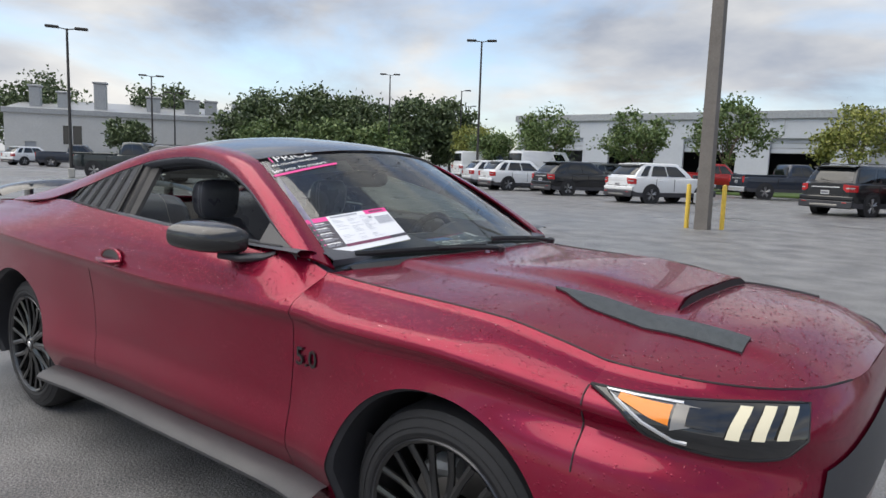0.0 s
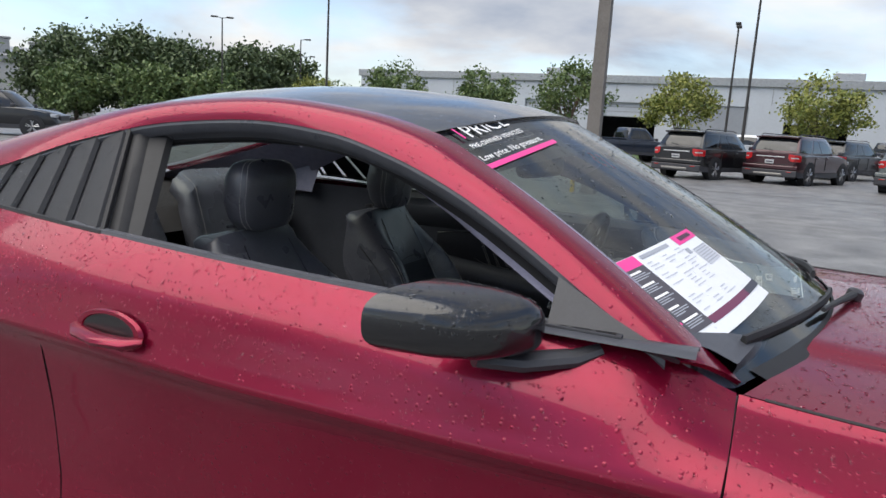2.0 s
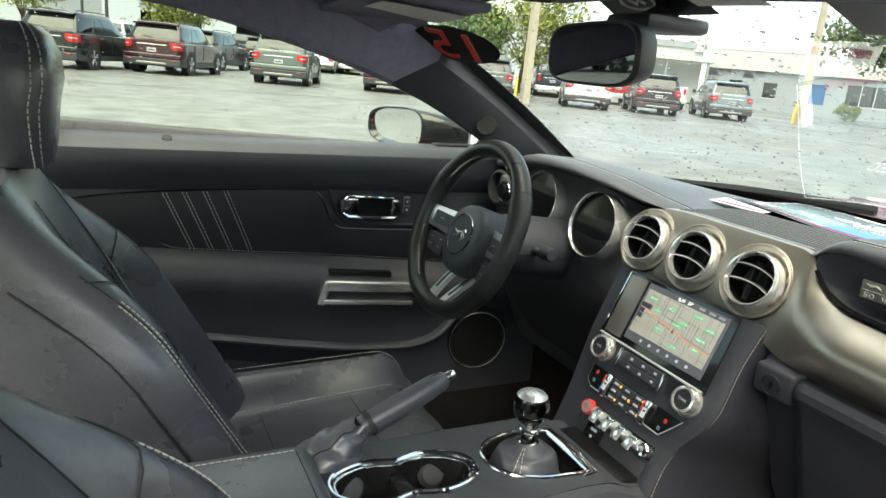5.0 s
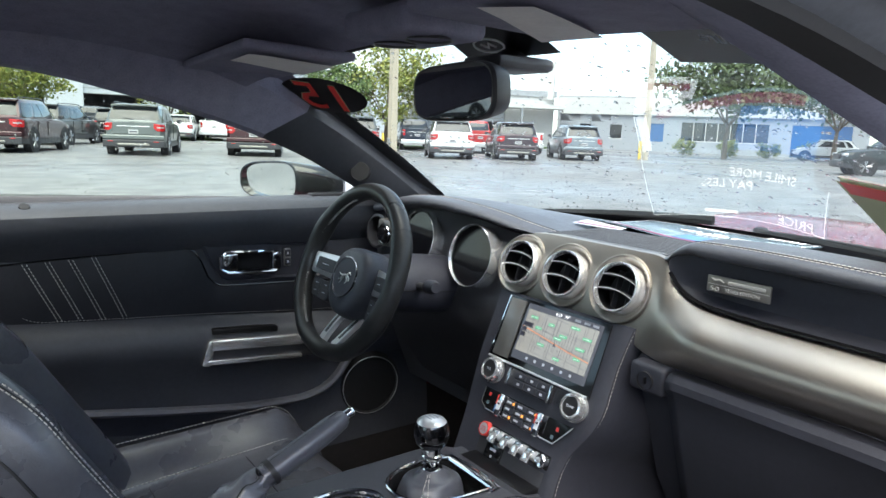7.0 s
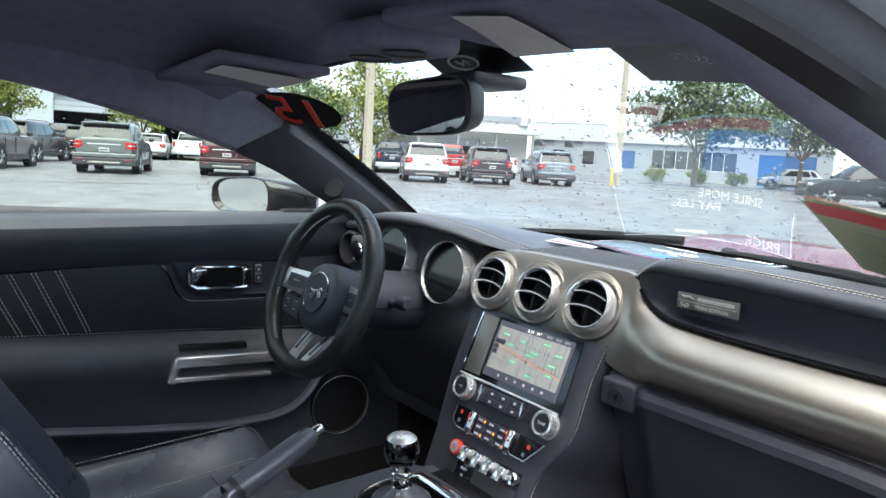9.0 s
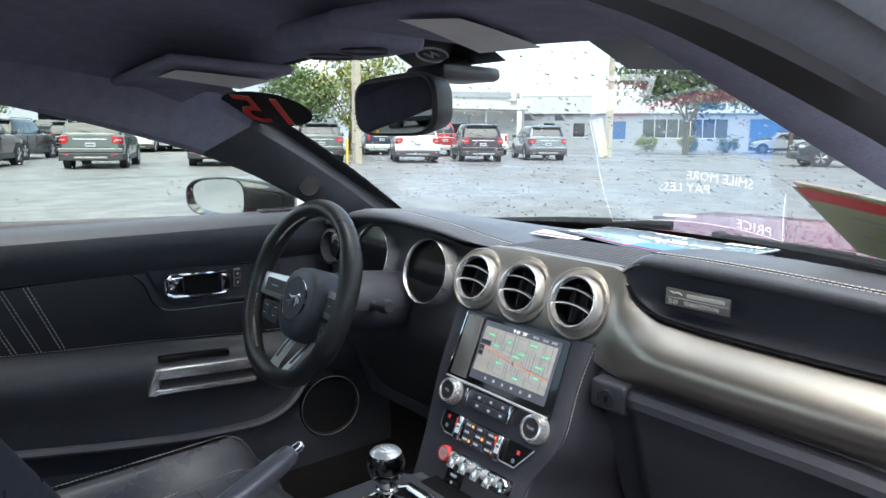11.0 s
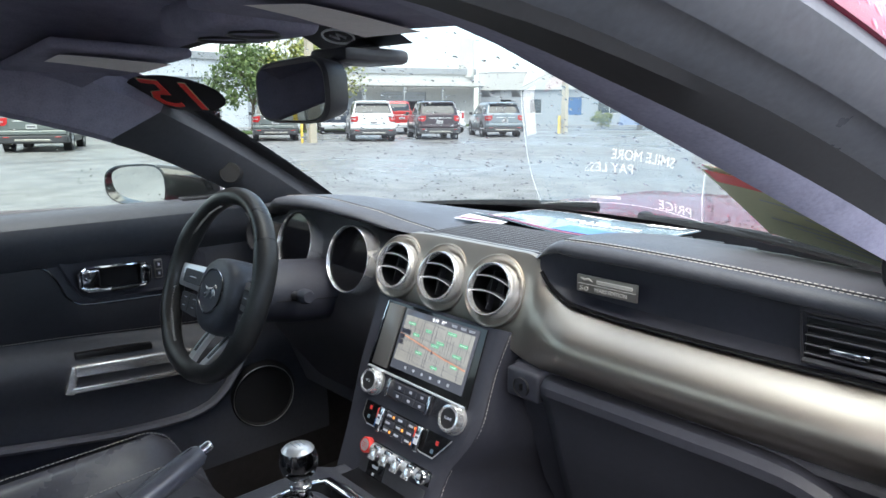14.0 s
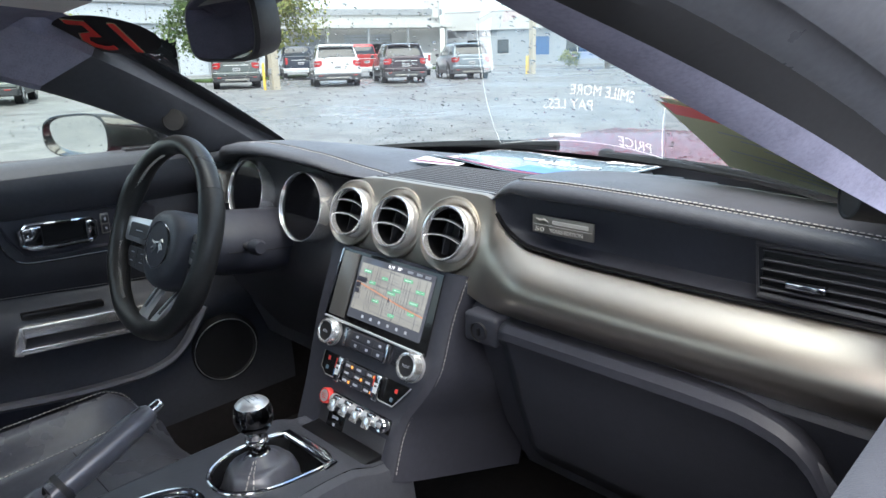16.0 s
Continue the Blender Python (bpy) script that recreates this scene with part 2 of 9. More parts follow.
def asphalt():
    """Worn asphalt, still wet: grit, patches, cracks and a sheen that comes and goes."""
    m = bpy.data.materials.new("wet_asphalt")
    m.use_nodes = True
    nt = m.node_tree
    b = nt.nodes["Principled BSDF"]
    co = nt.nodes.new("ShaderNodeTexCoord")

    def tex(kind, scale, detail=5.0):
        n = nt.nodes.new(kind)
        n.inputs["Scale"].default_value = scale
        if "Detail" in n.inputs:
            n.inputs["Detail"].default_value = detail
        nt.links.new(co.outputs["Object"], n.inputs["Vector"])
        return n

    big, mid, fine, grit = tex("ShaderNodeTexNoise", 0.12), tex("ShaderNodeTexNoise", 1.6), tex("ShaderNodeTexNoise", 95.0, 4), tex("ShaderNodeTexVoronoi", 95.0)
    r1 = nt.nodes.new("ShaderNodeValToRGB")
    r1.color_ramp.elements[0].position, r1.color_ramp.elements[1].position = 0.58, 1.0
    r1.color_ramp.elements[0].color, r1.color_ramp.elements[1].color = (0.07, 0.07, 0.074, 1), (0.32, 0.315, 0.31, 1)
    mixf = nt.nodes.new("ShaderNodeMath")
    mixf.operation = "ADD"
    half = nt.nodes.new("ShaderNodeMath")
    half.operation = "MULTIPLY"
    half.inputs[1].default_value = 0.55
    nt.links.new(mid.outputs["Fac"], half.inputs[0])
    half2 = nt.nodes.new("ShaderNodeMath")
    half2.operation = "MULTIPLY"
    half2.inputs[1].default_value = 0.95
    nt.links.new(fine.outputs["Fac"], half2.inputs[0])
    nt.links.new(half.outputs[0], mixf.inputs[0])
    nt.links.new(half2.outputs[0], mixf.inputs[1])
    nt.links.new(mixf.outputs[0], r1.inputs[0])
    nt.links.new(r1.outputs[0], b.inputs["Base Color"])
    r2 = nt.nodes.new("ShaderNodeMapRange")
    r2.inputs["From Min"].default_value, r2.inputs["From Max"].default_value = 0.35, 0.62
    r2.inputs["To Min"].default_value, r2.inputs["To Max"].default_value = 0.22, 0.62
    nt.links.new(big.outputs["Fac"], r2.inputs["Value"])
    nt.links.new(r2.outputs[0], b.inputs["Roughness"])
    bp = nt.nodes.new("ShaderNodeBump")
    bp.inputs["Strength"].default_value, bp.inputs["Distance"].default_value = 0.55, 0.006
    nt.links.new(grit.outputs["Distance"], bp.inputs["Height"])
    nt.links.new(bp.outputs[0], b.inputs["Normal"])
    return m


M_ASPHALT = asphalt()
PAINTS = {}


def paint(name, col, metal=0.4):
    if name not in PAINTS:
        PAINTS[name] = mat(name + "_car_paint", col, 0.32, metal, coat=0.9, var=0.05, scale=2)
    return PAINTS[name]


M_SEAL = mat("weather_seal_rubber", (0.085, 0.088, 0.10), 0.38, var=0.2, scale=25, rvar=0.12)
M_LOUVRE = mat("satin_black_louvre", (0.012, 0.013, 0.017), 0.55, var=0.15, scale=15)
M_GLOSSBLACK = mat("piano_black", (0.008, 0.008, 0.009), 0.12, coat=0.4)
M_SATINGREY = mat("satin_grey_plastic", (0.26, 0.25, 0.235), 0.35, 0.6)
M_SATINDARK = mat("satin_dark_trim", (0.055, 0.055, 0.062), 0.4)
M_PLATE = mat("engraved_aluminium", (0.30, 0.285, 0.26), 0.4, 0.8)
M_SCREEN = mat("lit_screen", (0.05, 0.048, 0.045), 0.12, emit=(0.72, 0.70, 0.62), estr=0.075)
M_SCREENTOP = mat("lit_screen_dark", (0.05, 0.05, 0.06), 0.12, emit=(0.10, 0.11, 0.13), estr=0.1)
M_GLOWTEXT = mat("lit_letters", (0.8, 0.8, 0.8), 0.4, emit=(1, 1, 1), estr=0.2)
M_MAPROAD = mat("map_road", (0.04, 0.04, 0.05), 0.4, emit=(0.25, 0.25, 0.3), estr=0.06)
M_MAPHWY = mat("map_highway", (0.20, 0.09, 0.06), 0.4, emit=(0.75, 0.35, 0.2), estr=0.1)
M_MAPGREEN = mat("map_sign_green", (0.04, 0.15, 0.08), 0.4, emit=(0.2, 0.75, 0.4), estr=0.1)
M_TELL = mat("amber_tell_tale", (0.7, 0.25, 0.05), 0.4, emit=(1.0, 0.35, 0.05), estr=0.25)
M_WHEELRIM = mat("worn_wheel_leather", (0.022, 0.022, 0.022), 0.36, var=0.3, scale=14, bump=0.25, bscale=420, dist=0.001, rvar=0.1)
M_SPEAKER = mat("perforated_speaker_grille", (0.012, 0.012, 0.013), 0.6, bump=0.8, bscale=1200, dist=0.001)
M_DEEP = mat("deep_black_well", (0.006, 0.006, 0.007), 0.35)
M_KNOB = mat("dark_chrome", (0.12, 0.12, 0.125), 0.12, 1.0)
M_MIRRORDARK = mat("dark_mirror_glass", (0.20, 0.21, 0.22), 0.02, 1.0)
M_LABEL = mat("pale_label", (0.85, 0.82, 0.80), 0.7, var=0.08, scale=30)
M_FRIT = mat("black_ceramic_border", (0.010, 0.010, 0.012), 0.35)
M_RIMEDGE = mat("worn_rim_edge", (0.09, 0.09, 0.10), 0.3, 0.6)
M_DISC = mat("brake_steel", (0.30, 0.29, 0.28), 0.35, 1.0)
M_VENT = mat("black_mesh_vent", (0.05, 0.058, 0.064), 0.5, var=0.4, scale=60, bump=0.9, bscale=260, dist=0.004)
M_SIDEPRINT = mat("dark_grey_print", (0.075, 0.07, 0.085), 0.5)
M_PLUM = mat("plum_print", (0.16, 0.04, 0.09), 0.5)
M_LIGHTPRINT = mat("pale_grey_print", (0.52, 0.54, 0.60), 0.5)
M_TAR = mat("tar_seam", (0.022, 0.022, 0.024), 0.3, var=0.3, scale=4)
M_TUBE = mat("bay_strip_light", (0.8, 0.8, 0.8), 0.5, emit=(1.0, 0.98, 0.92), estr=3.0)
M_BLUEPANEL = mat("blue_panel", (0.03, 0.10, 0.26), 0.3, var=0.1, scale=2)
M_TAIL = mat("red_lens", (0.42, 0.012, 0.015), 0.12, coat=0.7)
M_LENS = mat("clear_lamp_lens", (0.45, 0.46, 0.48), 0.1, 0.3, coat=0.6)
M_ALLOY = mat("silver_alloy", (0.42, 0.42, 0.43), 0.3, 0.9)
M_PLATEBAR = mat("pale_plate", (0.45, 0.45, 0.46), 0.5)
M_DROP = mat("rain_water", (1.0, 1.0, 1.0), 0.0, trans=1.0, ior=1.33)
M_OVALRED = mat("dull_red_print", (0.92, 0.07, 0.06), 0.5)
M_BACKYELLOW = mat("pale_yellow_paper", (0.50, 0.50, 0.30), 0.6, var=0.04, scale=20)
M_PALEBLUE = mat("pale_blue_print", (0.13, 0.18, 0.22), 0.25, var=0.2, scale=12, coat=0.5)
M_BLUE = mat("blue_print", (0.06, 0.16, 0.38), 0.4)
# Chrome copy with diffuse white mixed in, standing in for bright reflections.
M_RING = mat("bright_chrome", (0.88, 0.88, 0.89), 0.17, 0.8)
M_RIDGE = mat("satin_charcoal_edge", (0.10, 0.10, 0.115), 0.45, var=0.1, scale=10)
M_CUP = mat("smooth_black_liner", (0.012, 0.012, 0.013), 0.25)
M_LENGRAVE = mat("pale_engraving", (0.62, 0.60, 0.56), 0.45, 0.3)
M_GAUGELENS = mat("dark_gauge_lens", (0.004, 0.004, 0.005), 0.06, spec=0.5)
M_SPOKE = mat("satin_silver_spoke", (0.60, 0.60, 0.61), 0.30, 0.75)
# Darker copy of the dash plastic, its colour standing in for cabin shade.
M_DIMPLASTIC = mat("hard_black_plastic", (0.036, 0.037, 0.048), 0.48, var=0.15, scale=14, bump=0.3, bscale=600, dist=0.001)


# ---- building helpers ----
def smooth(me, angle=35):
    me.polygons.foreach_set("use_smooth", [True] * len(me.polygons))
    me.set_sharp_from_angle(angle=radians(angle))


def part(name, bm, material, parent=None, label="", angle=35):
    """Links a bmesh as one mesh object, under a thing or a part."""
    me = bpy.data.meshes.new(name)
    bm.normal_update()
    bm.to_mesh(me)
    bm.free()
    smooth(me, angle)
    me.materials.append(material)
    ob = new(name, me)
    if parent:
        ob.parent = parent
        ob.matrix_parent_inverse = Matrix()
    return tagged(ob, label)


def thing(name, label, category, group="", kind=""):
    return tagged(new(name), label, category, group, kind)


def curve1(*keys):
    """A smooth function through (x, y) keys in rising x."""
    xs, ys = [float(k[0]) for k in keys], [float(k[1]) for k in keys]
    d = [(ys[i + 1] - ys[i]) / (xs[i + 1] - xs[i]) for i in range(len(xs) - 1)]
    sl = [d[0]] + [0 if p * q <= 0 else 2 * p * q / (p + q) for p, q in zip(d, d[1:])] + [d[-1]]
    last = len(xs) - 2

    def at(x):
        x = min(max(x, xs[0]), xs[-1])
        i = 0
        while i < last and x > xs[i + 1]:
            i += 1
        h = xs[i + 1] - xs[i]
        t = (x - xs[i]) / h
        t2, t3 = t * t, t * t * t
        return (2 * t3 - 3 * t2 + 1) * ys[i] + (t3 - 2 * t2 + t) * h * sl[i] + (3 * t2 - 2 * t3) * ys[i + 1] + (t3 - t2) * h * sl[i + 1]

    return at


def path3(pts):
    """A smooth curve through points, over 0 to 1 by length."""
    p = [Vector(q) for q in pts]
    s = [0.0]
    for a, b in zip(p, p[1:]):
        s.append(s[-1] + max((b - a).length, 1e-6))
    f = [curve1(*[(u / s[-1], q[k]) for u, q in zip(s, p)]) for k in range(3)]
    return lambda t: Vector((f[0](t), f[1](t), f[2](t)))


def grid(rows, loop=False, flip=False, bm=None):
    """A sheet over rows of points; loop closes each row."""
    bm = bm or bmesh.new()
    vs = [[bm.verts.new(p) for p in row] for row in rows]
    n = len(vs[0])
    for a, b in zip(vs, vs[1:]):
        for j in range(n if loop else n - 1):
            k = (j + 1) % n
            q = (a[j], a[k], b[k], b[j])
            try:
                bm.faces.new(q[::-1] if flip else q)
            except ValueError:
                pass
    return bm


def between(ca, cb, n, m, bulge=0.0, out=None):
    """Rows of points from curve ca to curve cb, bulged along out."""
    rows = []
    for i in range(n + 1):
        t = i / n
        a, b = ca(t), cb(t)
        rows.append([a.lerp(b, j / m) + (Vector(out) * bulge * math.sin(math.pi * j / m) if out else Vector()) for j in range(m + 1)])
    return rows


def flip_y(bm):
    bmesh.ops.scale(bm, vec=(1, -1, 1), verts=bm.verts)
    bmesh.ops.reverse_faces(bm, faces=bm.faces)
    return bm


def box(x0, x1, y0, y1, z0, z1, bevel=0.0, seg=2, bm=None):
    """A box, its edges rounded."""
    one = bmesh.new()
    bmesh.ops.create_cube(one, size=1)
    for v in one.verts:
        v.co = Vector((x0 + (v.co.x + 0.5) * (x1 - x0), y0 + (v.co.y + 0.5) * (y1 - y0), z0 + (v.co.z + 0.5) * (z1 - z0)))
    if bevel:
        bmesh.ops.bevel(one, geom=one.edges[:], offset=bevel, segments=seg, affect="EDGES", profile=0.5)
    return join(bm, one)


def join(bm, one):
    if bm is None:
        return one
    me = bpy.data.meshes.new("tmp")
    one.to_mesh(me)
    one.free()
    bm.from_mesh(me)
    bpy.data.meshes.remove(me)
    return bm


def moved(bm, m):
    bmesh.ops.transform(bm, matrix=m, verts=bm.verts)
    return bm


def tube(pts, r, sides=8, cap=True, bm=None, flat=1.0, up=None):
    """A round rod along points; r a number or one a point."""
    p = [Vector(q) for q in pts]
    rr = r if isinstance(r, (list, tuple)) else [r] * len(p)
    rows, side = [], None
    for i, q in enumerate(p):
        d = (p[min(i + 1, len(p) - 1)] - p[max(i - 1, 0)]).normalized()
        if side is None or up is not None:
            ref = Vector(up) if up is not None else (Vector((0, 0, 1)) if abs(d.z) < 0.9 else Vector((1, 0, 0)))
            side = d.cross(ref).normalized()
        side = (side - d * side.dot(d)).normalized()
        nor = side.cross(d)
        rows.append([q + (side * math.cos(a) + nor * math.sin(a) * flat) * rr[i] for a in [2 * math.pi * k / sides for k in range(sides)]])
    b = grid(rows, loop=True)
    if cap:
        b.verts.ensure_lookup_table()
        b.faces.new(b.verts[:sides][::-1])
        b.faces.new(b.verts[-sides:])
    bmesh.ops.recalc_face_normals(b, faces=b.faces)
    return join(bm, b)


def lathe(profile, m=None, n=32, bm=None):
    """Turns (radius, height) pairs about z, then places them by m."""
    rows = [[Vector((r * math.cos(2 * math.pi * k / n), r * math.sin(2 * math.pi * k / n), h)) for k in range(n)] for r, h in profile]
    b = grid(rows, loop=True)
    bmesh.ops.remove_doubles(b, verts=b.verts, dist=1e-5)
    bmesh.ops.recalc_face_normals(b, faces=b.faces)
    if m is not None:
        moved(b, m)
    return join(bm, b)


def aim(p, d, up=(0, 0, 1)):
    """A pose at p whose z axis points along d."""
    z = Vector(d).normalized()
    x = Vector(up).cross(z)
    x = x.normalized() if x.length > 1e-4 else Vector((1, 0, 0))
    y = z.cross(x)
    return Matrix(((x.x, y.x, z.x, p[0]), (x.y, y.y, z.y, p[1]), (x.z, y.z, z.z, p[2]), (0, 0, 0, 1)))


def soften(ob, width=0.004, seg=2):
    b = ob.modifiers.new("bevel", "BEVEL")
    b.width, b.segments, b.limit_method, b.angle_limit = width, seg, "ANGLE", radians(40)
    return ob


def thick(ob, t, offset=-1, rim=True):
    s = ob.modifiers.new("thickness", "SOLIDIFY")
    s.thickness, s.offset = t, offset
    if not rim:
        return ob
    e = ob.modifiers.new("sharp_rim", "EDGE_SPLIT")
    e.split_angle, e.use_edge_sharp = radians(50), False
    return ob


def text_bm(body, size, m, depth=0.0005, align="LEFT", spacing=1.0):
    """Letters as a mesh, lying in the xy plane of m."""
    cu = bpy.data.curves.new("letters", "FONT")
    cu.body, cu.size, cu.extrude, cu.align_x, cu.space_character, cu.resolution_u = body, size, depth, align, spacing, 2
    ob = bpy.data.objects.new("letters", cu)
    scene.collection.objects.link(ob)
    dg = bpy.context.evaluated_depsgraph_get()
    me = bpy.data.meshes.new_from_object(ob.evaluated_get(dg))
    b = bmesh.new()
    b.from_mesh(me)
    bpy.data.objects.remove(ob)
    bpy.data.curves.remove(cu)
    bpy.data.meshes.remove(me)
    return moved(b, m)


# ---- ground ----
def sheet(name, x0, x1, y0, y1, z, material, n=1):
    rows = [[Vector((x0 + (x1 - x0) * i / n, y0 + (y1 - y0) * j / n, z)) for i in range(n + 1)] for j in range(n + 1)]
    return part(name, grid(rows), material)


tagged(sheet("ground", -900, 900, -900, 900, 0, M_ASPHALT), "wet grey asphalt car lot with patches and puddles", "ground", kind="structure")
for pts, w in (([(-22, 22.0), (-15, 21.2), (-9, 20.6), (-5, 20.4)], 0.10), ([(-4, 19.5), (0, 19.0), (4, 19.6), (9, 19.2)], 0.08), ([(8, 21), (14, 20.2), (22, 20.8), (30, 19)], 0.09), ([(-4.5, 2.6), (-3.2, 0.8), (-2.7, -1.6), (-1.9, -3.2)], 0.012), ([(-2.4, -1.0), (-1.6, -1.9), (-0.6, -2.6)], 0.010)):
    c = path3([(x, y, 0.004) for x, y in pts])
    rnd = random.Random(len(pts) + int(w * 1000))
    rows = []
    for i in range(61):
        p, d = c(i / 60), c(min(i / 60 + 0.01, 1)) - c(max(i / 60 - 0.01, 0))
        n_ = Vector((-d.y, d.x, 0)).normalized()
        j = rnd.uniform(-0.6, 0.6) * w
        rows.append([p + n_ * (j - w * rnd.uniform(0.3, 0.7)), p + n_ * (j + w * rnd.uniform(0.3, 0.7))])
    tagged(part("ground_seam", grid(rows), M_TAR), "dark tar seam in the asphalt", "seam", kind="structure")


# ---- buildings ----
def frame_of(p, q):
    """A pose at p with x towards q along the ground; y points into the building."""
    d = (Vector((q[0], q[1], 0)) - Vector((p[0], p[1], 0)))
    return Matrix.Translation((p[0], p[1], 0)) @ Matrix.Rotation(math.atan2(d.y, d.x), 4, "Z"), d.length


def facade(name, label, p, q, h, deep, holes, wall_mat, roof_mat, base=0.0):
    """A building whose front runs from p to q with real openings; holes: (x0, x1, z0, z1, fill)."""
    m, n = frame_of(p, q)
    b = thing(name, label, "building")
    xs = sorted({0.0, n, *[v for hh in holes for v in hh[:2]]})
    zs = sorted({0.0, h, *[v for hh in holes for v in hh[2:4]]})
    bm = bmesh.new()
    for x0, x1 in zip(xs, xs[1:]):
        for z0, z1 in zip(zs, zs[1:]):
            cx, cz = (x0 + x1) / 2, (z0 + z1) / 2
            if not any(hh[0] < cx < hh[1] and hh[2] < cz < hh[3] for hh in holes):
                box(x0, x1, 0, 0.3, z0, z1, bm=bm)
    bmesh.ops.remove_doubles(bm, verts=bm.verts, dist=1e-4)
    part("wall", moved(bm, m), wall_mat, b, angle=30)
    part("wall", moved(box(0, 0.3, 0.3, deep, 0, h), m), wall_mat, b)
    part("wall", moved(box(n - 0.3, n, 0.3, deep, 0, h), m), wall_mat, b)
    # Back wall coloured near-black, so the shade inside the bays is painted on.
    part("wall", moved(box(0.3, n - 0.3, deep - 0.3, deep, 0, h), m), M_BAY_SHADE, b)
    part("roof", moved(box(-0.15, n + 0.15, -0.15, deep + 0.15, h, h + 0.25, 0.03, 1), m), roof_mat, b)
    part("parapet_trim", moved(box(-0.2, n + 0.2, -0.22, -0.05, h - 0.35, h + 0.28, 0.02, 1), m), M_GALV, b)
    for x0, x1, z0, z1, fill in holes:
        if fill == "window":
            part("window", moved(box(x0, x1, 0.12, 0.16, z0, z1), m), M_GLASS_DARK, b)
            part("window_frame", moved(box(x0 - 0.06, x1 + 0.06, -0.03, 0.1, z0 - 0.1, z0), m), M_WALLW, b)
            for k in range(1, max(1, round((x1 - x0) / 1.1))):
                xx = x0 + (x1 - x0) * k / round((x1 - x0) / 1.1)
                part("mullion", moved(box(xx - 0.04, xx + 0.04, 0.02, 0.12, z0, z1), m), M_WALLW, b)
        elif fill == "bay":
            k = 0.28 * (z1 - z0)
            part("bay_door", moved(box(x0, x1, 0.32, 0.40, z1 - k, z1), m), M_WALL, b)
            for j in range(3):
                part("door_rib", moved(box(x0, x1, 0.29, 0.33, z1 - k + j * k / 3, z1 - k + j * k / 3 + 0.05), m), M_GALV, b)
            # Added glowing strip, unseen behind the raised door, that brightens the bay.
            part("bay_floor_lamp", moved(box(x0 + 0.6, x1 - 0.6, 6, 6.2, z1 - 0.5, z1 - 0.38), m), M_TUBE, b)
        elif fill == "door":
            part("door", moved(box(x0, x1, 0.1, 0.16, z0, z1), m), M_WALLG, b)
        elif fill == "blue":
            part("window", moved(box(x0, x1, 0.1, 0.16, z0, z1), m), M_BLUEPANEL, b)
    return b, m, n


bays = []
x = 3.0
for k in range(10):
    bays.append((x, x + 4.4, 0.0, 4.3, "bay" if k not in (4, 9) else "door"))
    x += 7.0
svc, sm, sn = facade("service_building", "long white metal service building with open bays", (-36, 57.5), (38, 58.5), 6.2, 22, bays, M_WALL, M_WALL)
for k in range(0, 75, 3):
    part("panel_seam", moved(box(k + 0.95, k + 1.0, -0.03, 0.0, 4.5, 5.8), sm), M_GALV, svc)
for x in (17, 41.5, 52):
    part("roof_unit", moved(box(x, x + 2.2, 6, 8, 6.45, 7.6, 0.05, 1), sm), M_GALV, svc)

wh, wm_, wn_ = facade("warehouse", "long pale warehouse with rooftop vents", (-87, 28), (-71, 55), 6.0, 30, [(2.0, 3.2, 0, 2.4, "door"), (6.0, 8.0, 2.2, 4.4, "window")], M_WALLW, M_WALLW)
part("gable", moved(grid([[Vector((0, 0, 6.2)), Vector((0, 15, 8.2)), Vector((0, 30, 6.2))], [Vector((wn_, 0, 6.2)), Vector((wn_, 15, 8.2)), Vector((wn_, 30, 6.2))]], flip=True), wm_), M_GALV, wh)
for x, w_, h_ in ((2, 1.2, 2.2), (5, 1.2, 1.6), (9, 1.4, 3.0), (15, 1.6, 1.6), (19.5, 1.8, 1.5), (22, 1.5, 1.5), (25.5, 1.2, 1.2)):
    part("roof_vent", moved(box(x, x + w_, 3.5, 3.5 + w_, 6.2, 6.2 + 0.6 + h_, 0.06, 1), wm_), M_GALV, wh)
    part("vent_hood", moved(box(x - 0.15, x + w_ + 0.15, 3.35, 3.65 + w_, 6.2 + 0.6 + h_, 6.2 + 0.85 + h_, 0.05, 1), wm_), M_GALV, wh)

wins = [(2.2, 3.4, 1.2, 2.6, "window"), (5.4, 6.6, 1.2, 2.6, "window"), (9.0, 10.8, 1.0, 2.8, "blue"), (12.5, 20.5, 1.2, 3.0, "window"), (22.5, 27.5, 0.0, 3.0, "blue")]
off, om, on_ = facade("office_building", "grey and white single-storey office with ribbon windows", (54, 52), (68.5, 27), 5.2, 20, wins, M_WALLG, M_WALLW)
part("white_band", moved(box(-0.1, on_ + 0.1, -0.32, -0.02, 3.6, 5.3), om), M_WALLW, off)
part("ladder", moved(box(-2.4, -0.8, -0.2, 0.2, 5.0, 9.0), om), M_WALLW, off)
cano, cm, cn = facade("canopy_building", "low white building with a flat canopy on posts", (38, 60), (54, 53), 5.6, 14, [(2, 5, 0, 3.4, "door"), (7, 12, 0, 3.4, "bay")], M_WALLW, M_WALLW)
part("canopy", moved(box(0, cn, -3.2, -0.25, 3.9, 4.3, 0.03, 1), cm), M_WALLW, cano)
for k in range(5):
    part("post", moved(box(0.5 + k * (cn - 1) / 4 - 0.1, 0.7 + k * (cn - 1) / 4 - 0.1, -3.0, -2.8, 0, 3.9), cm), M_GALV, cano)
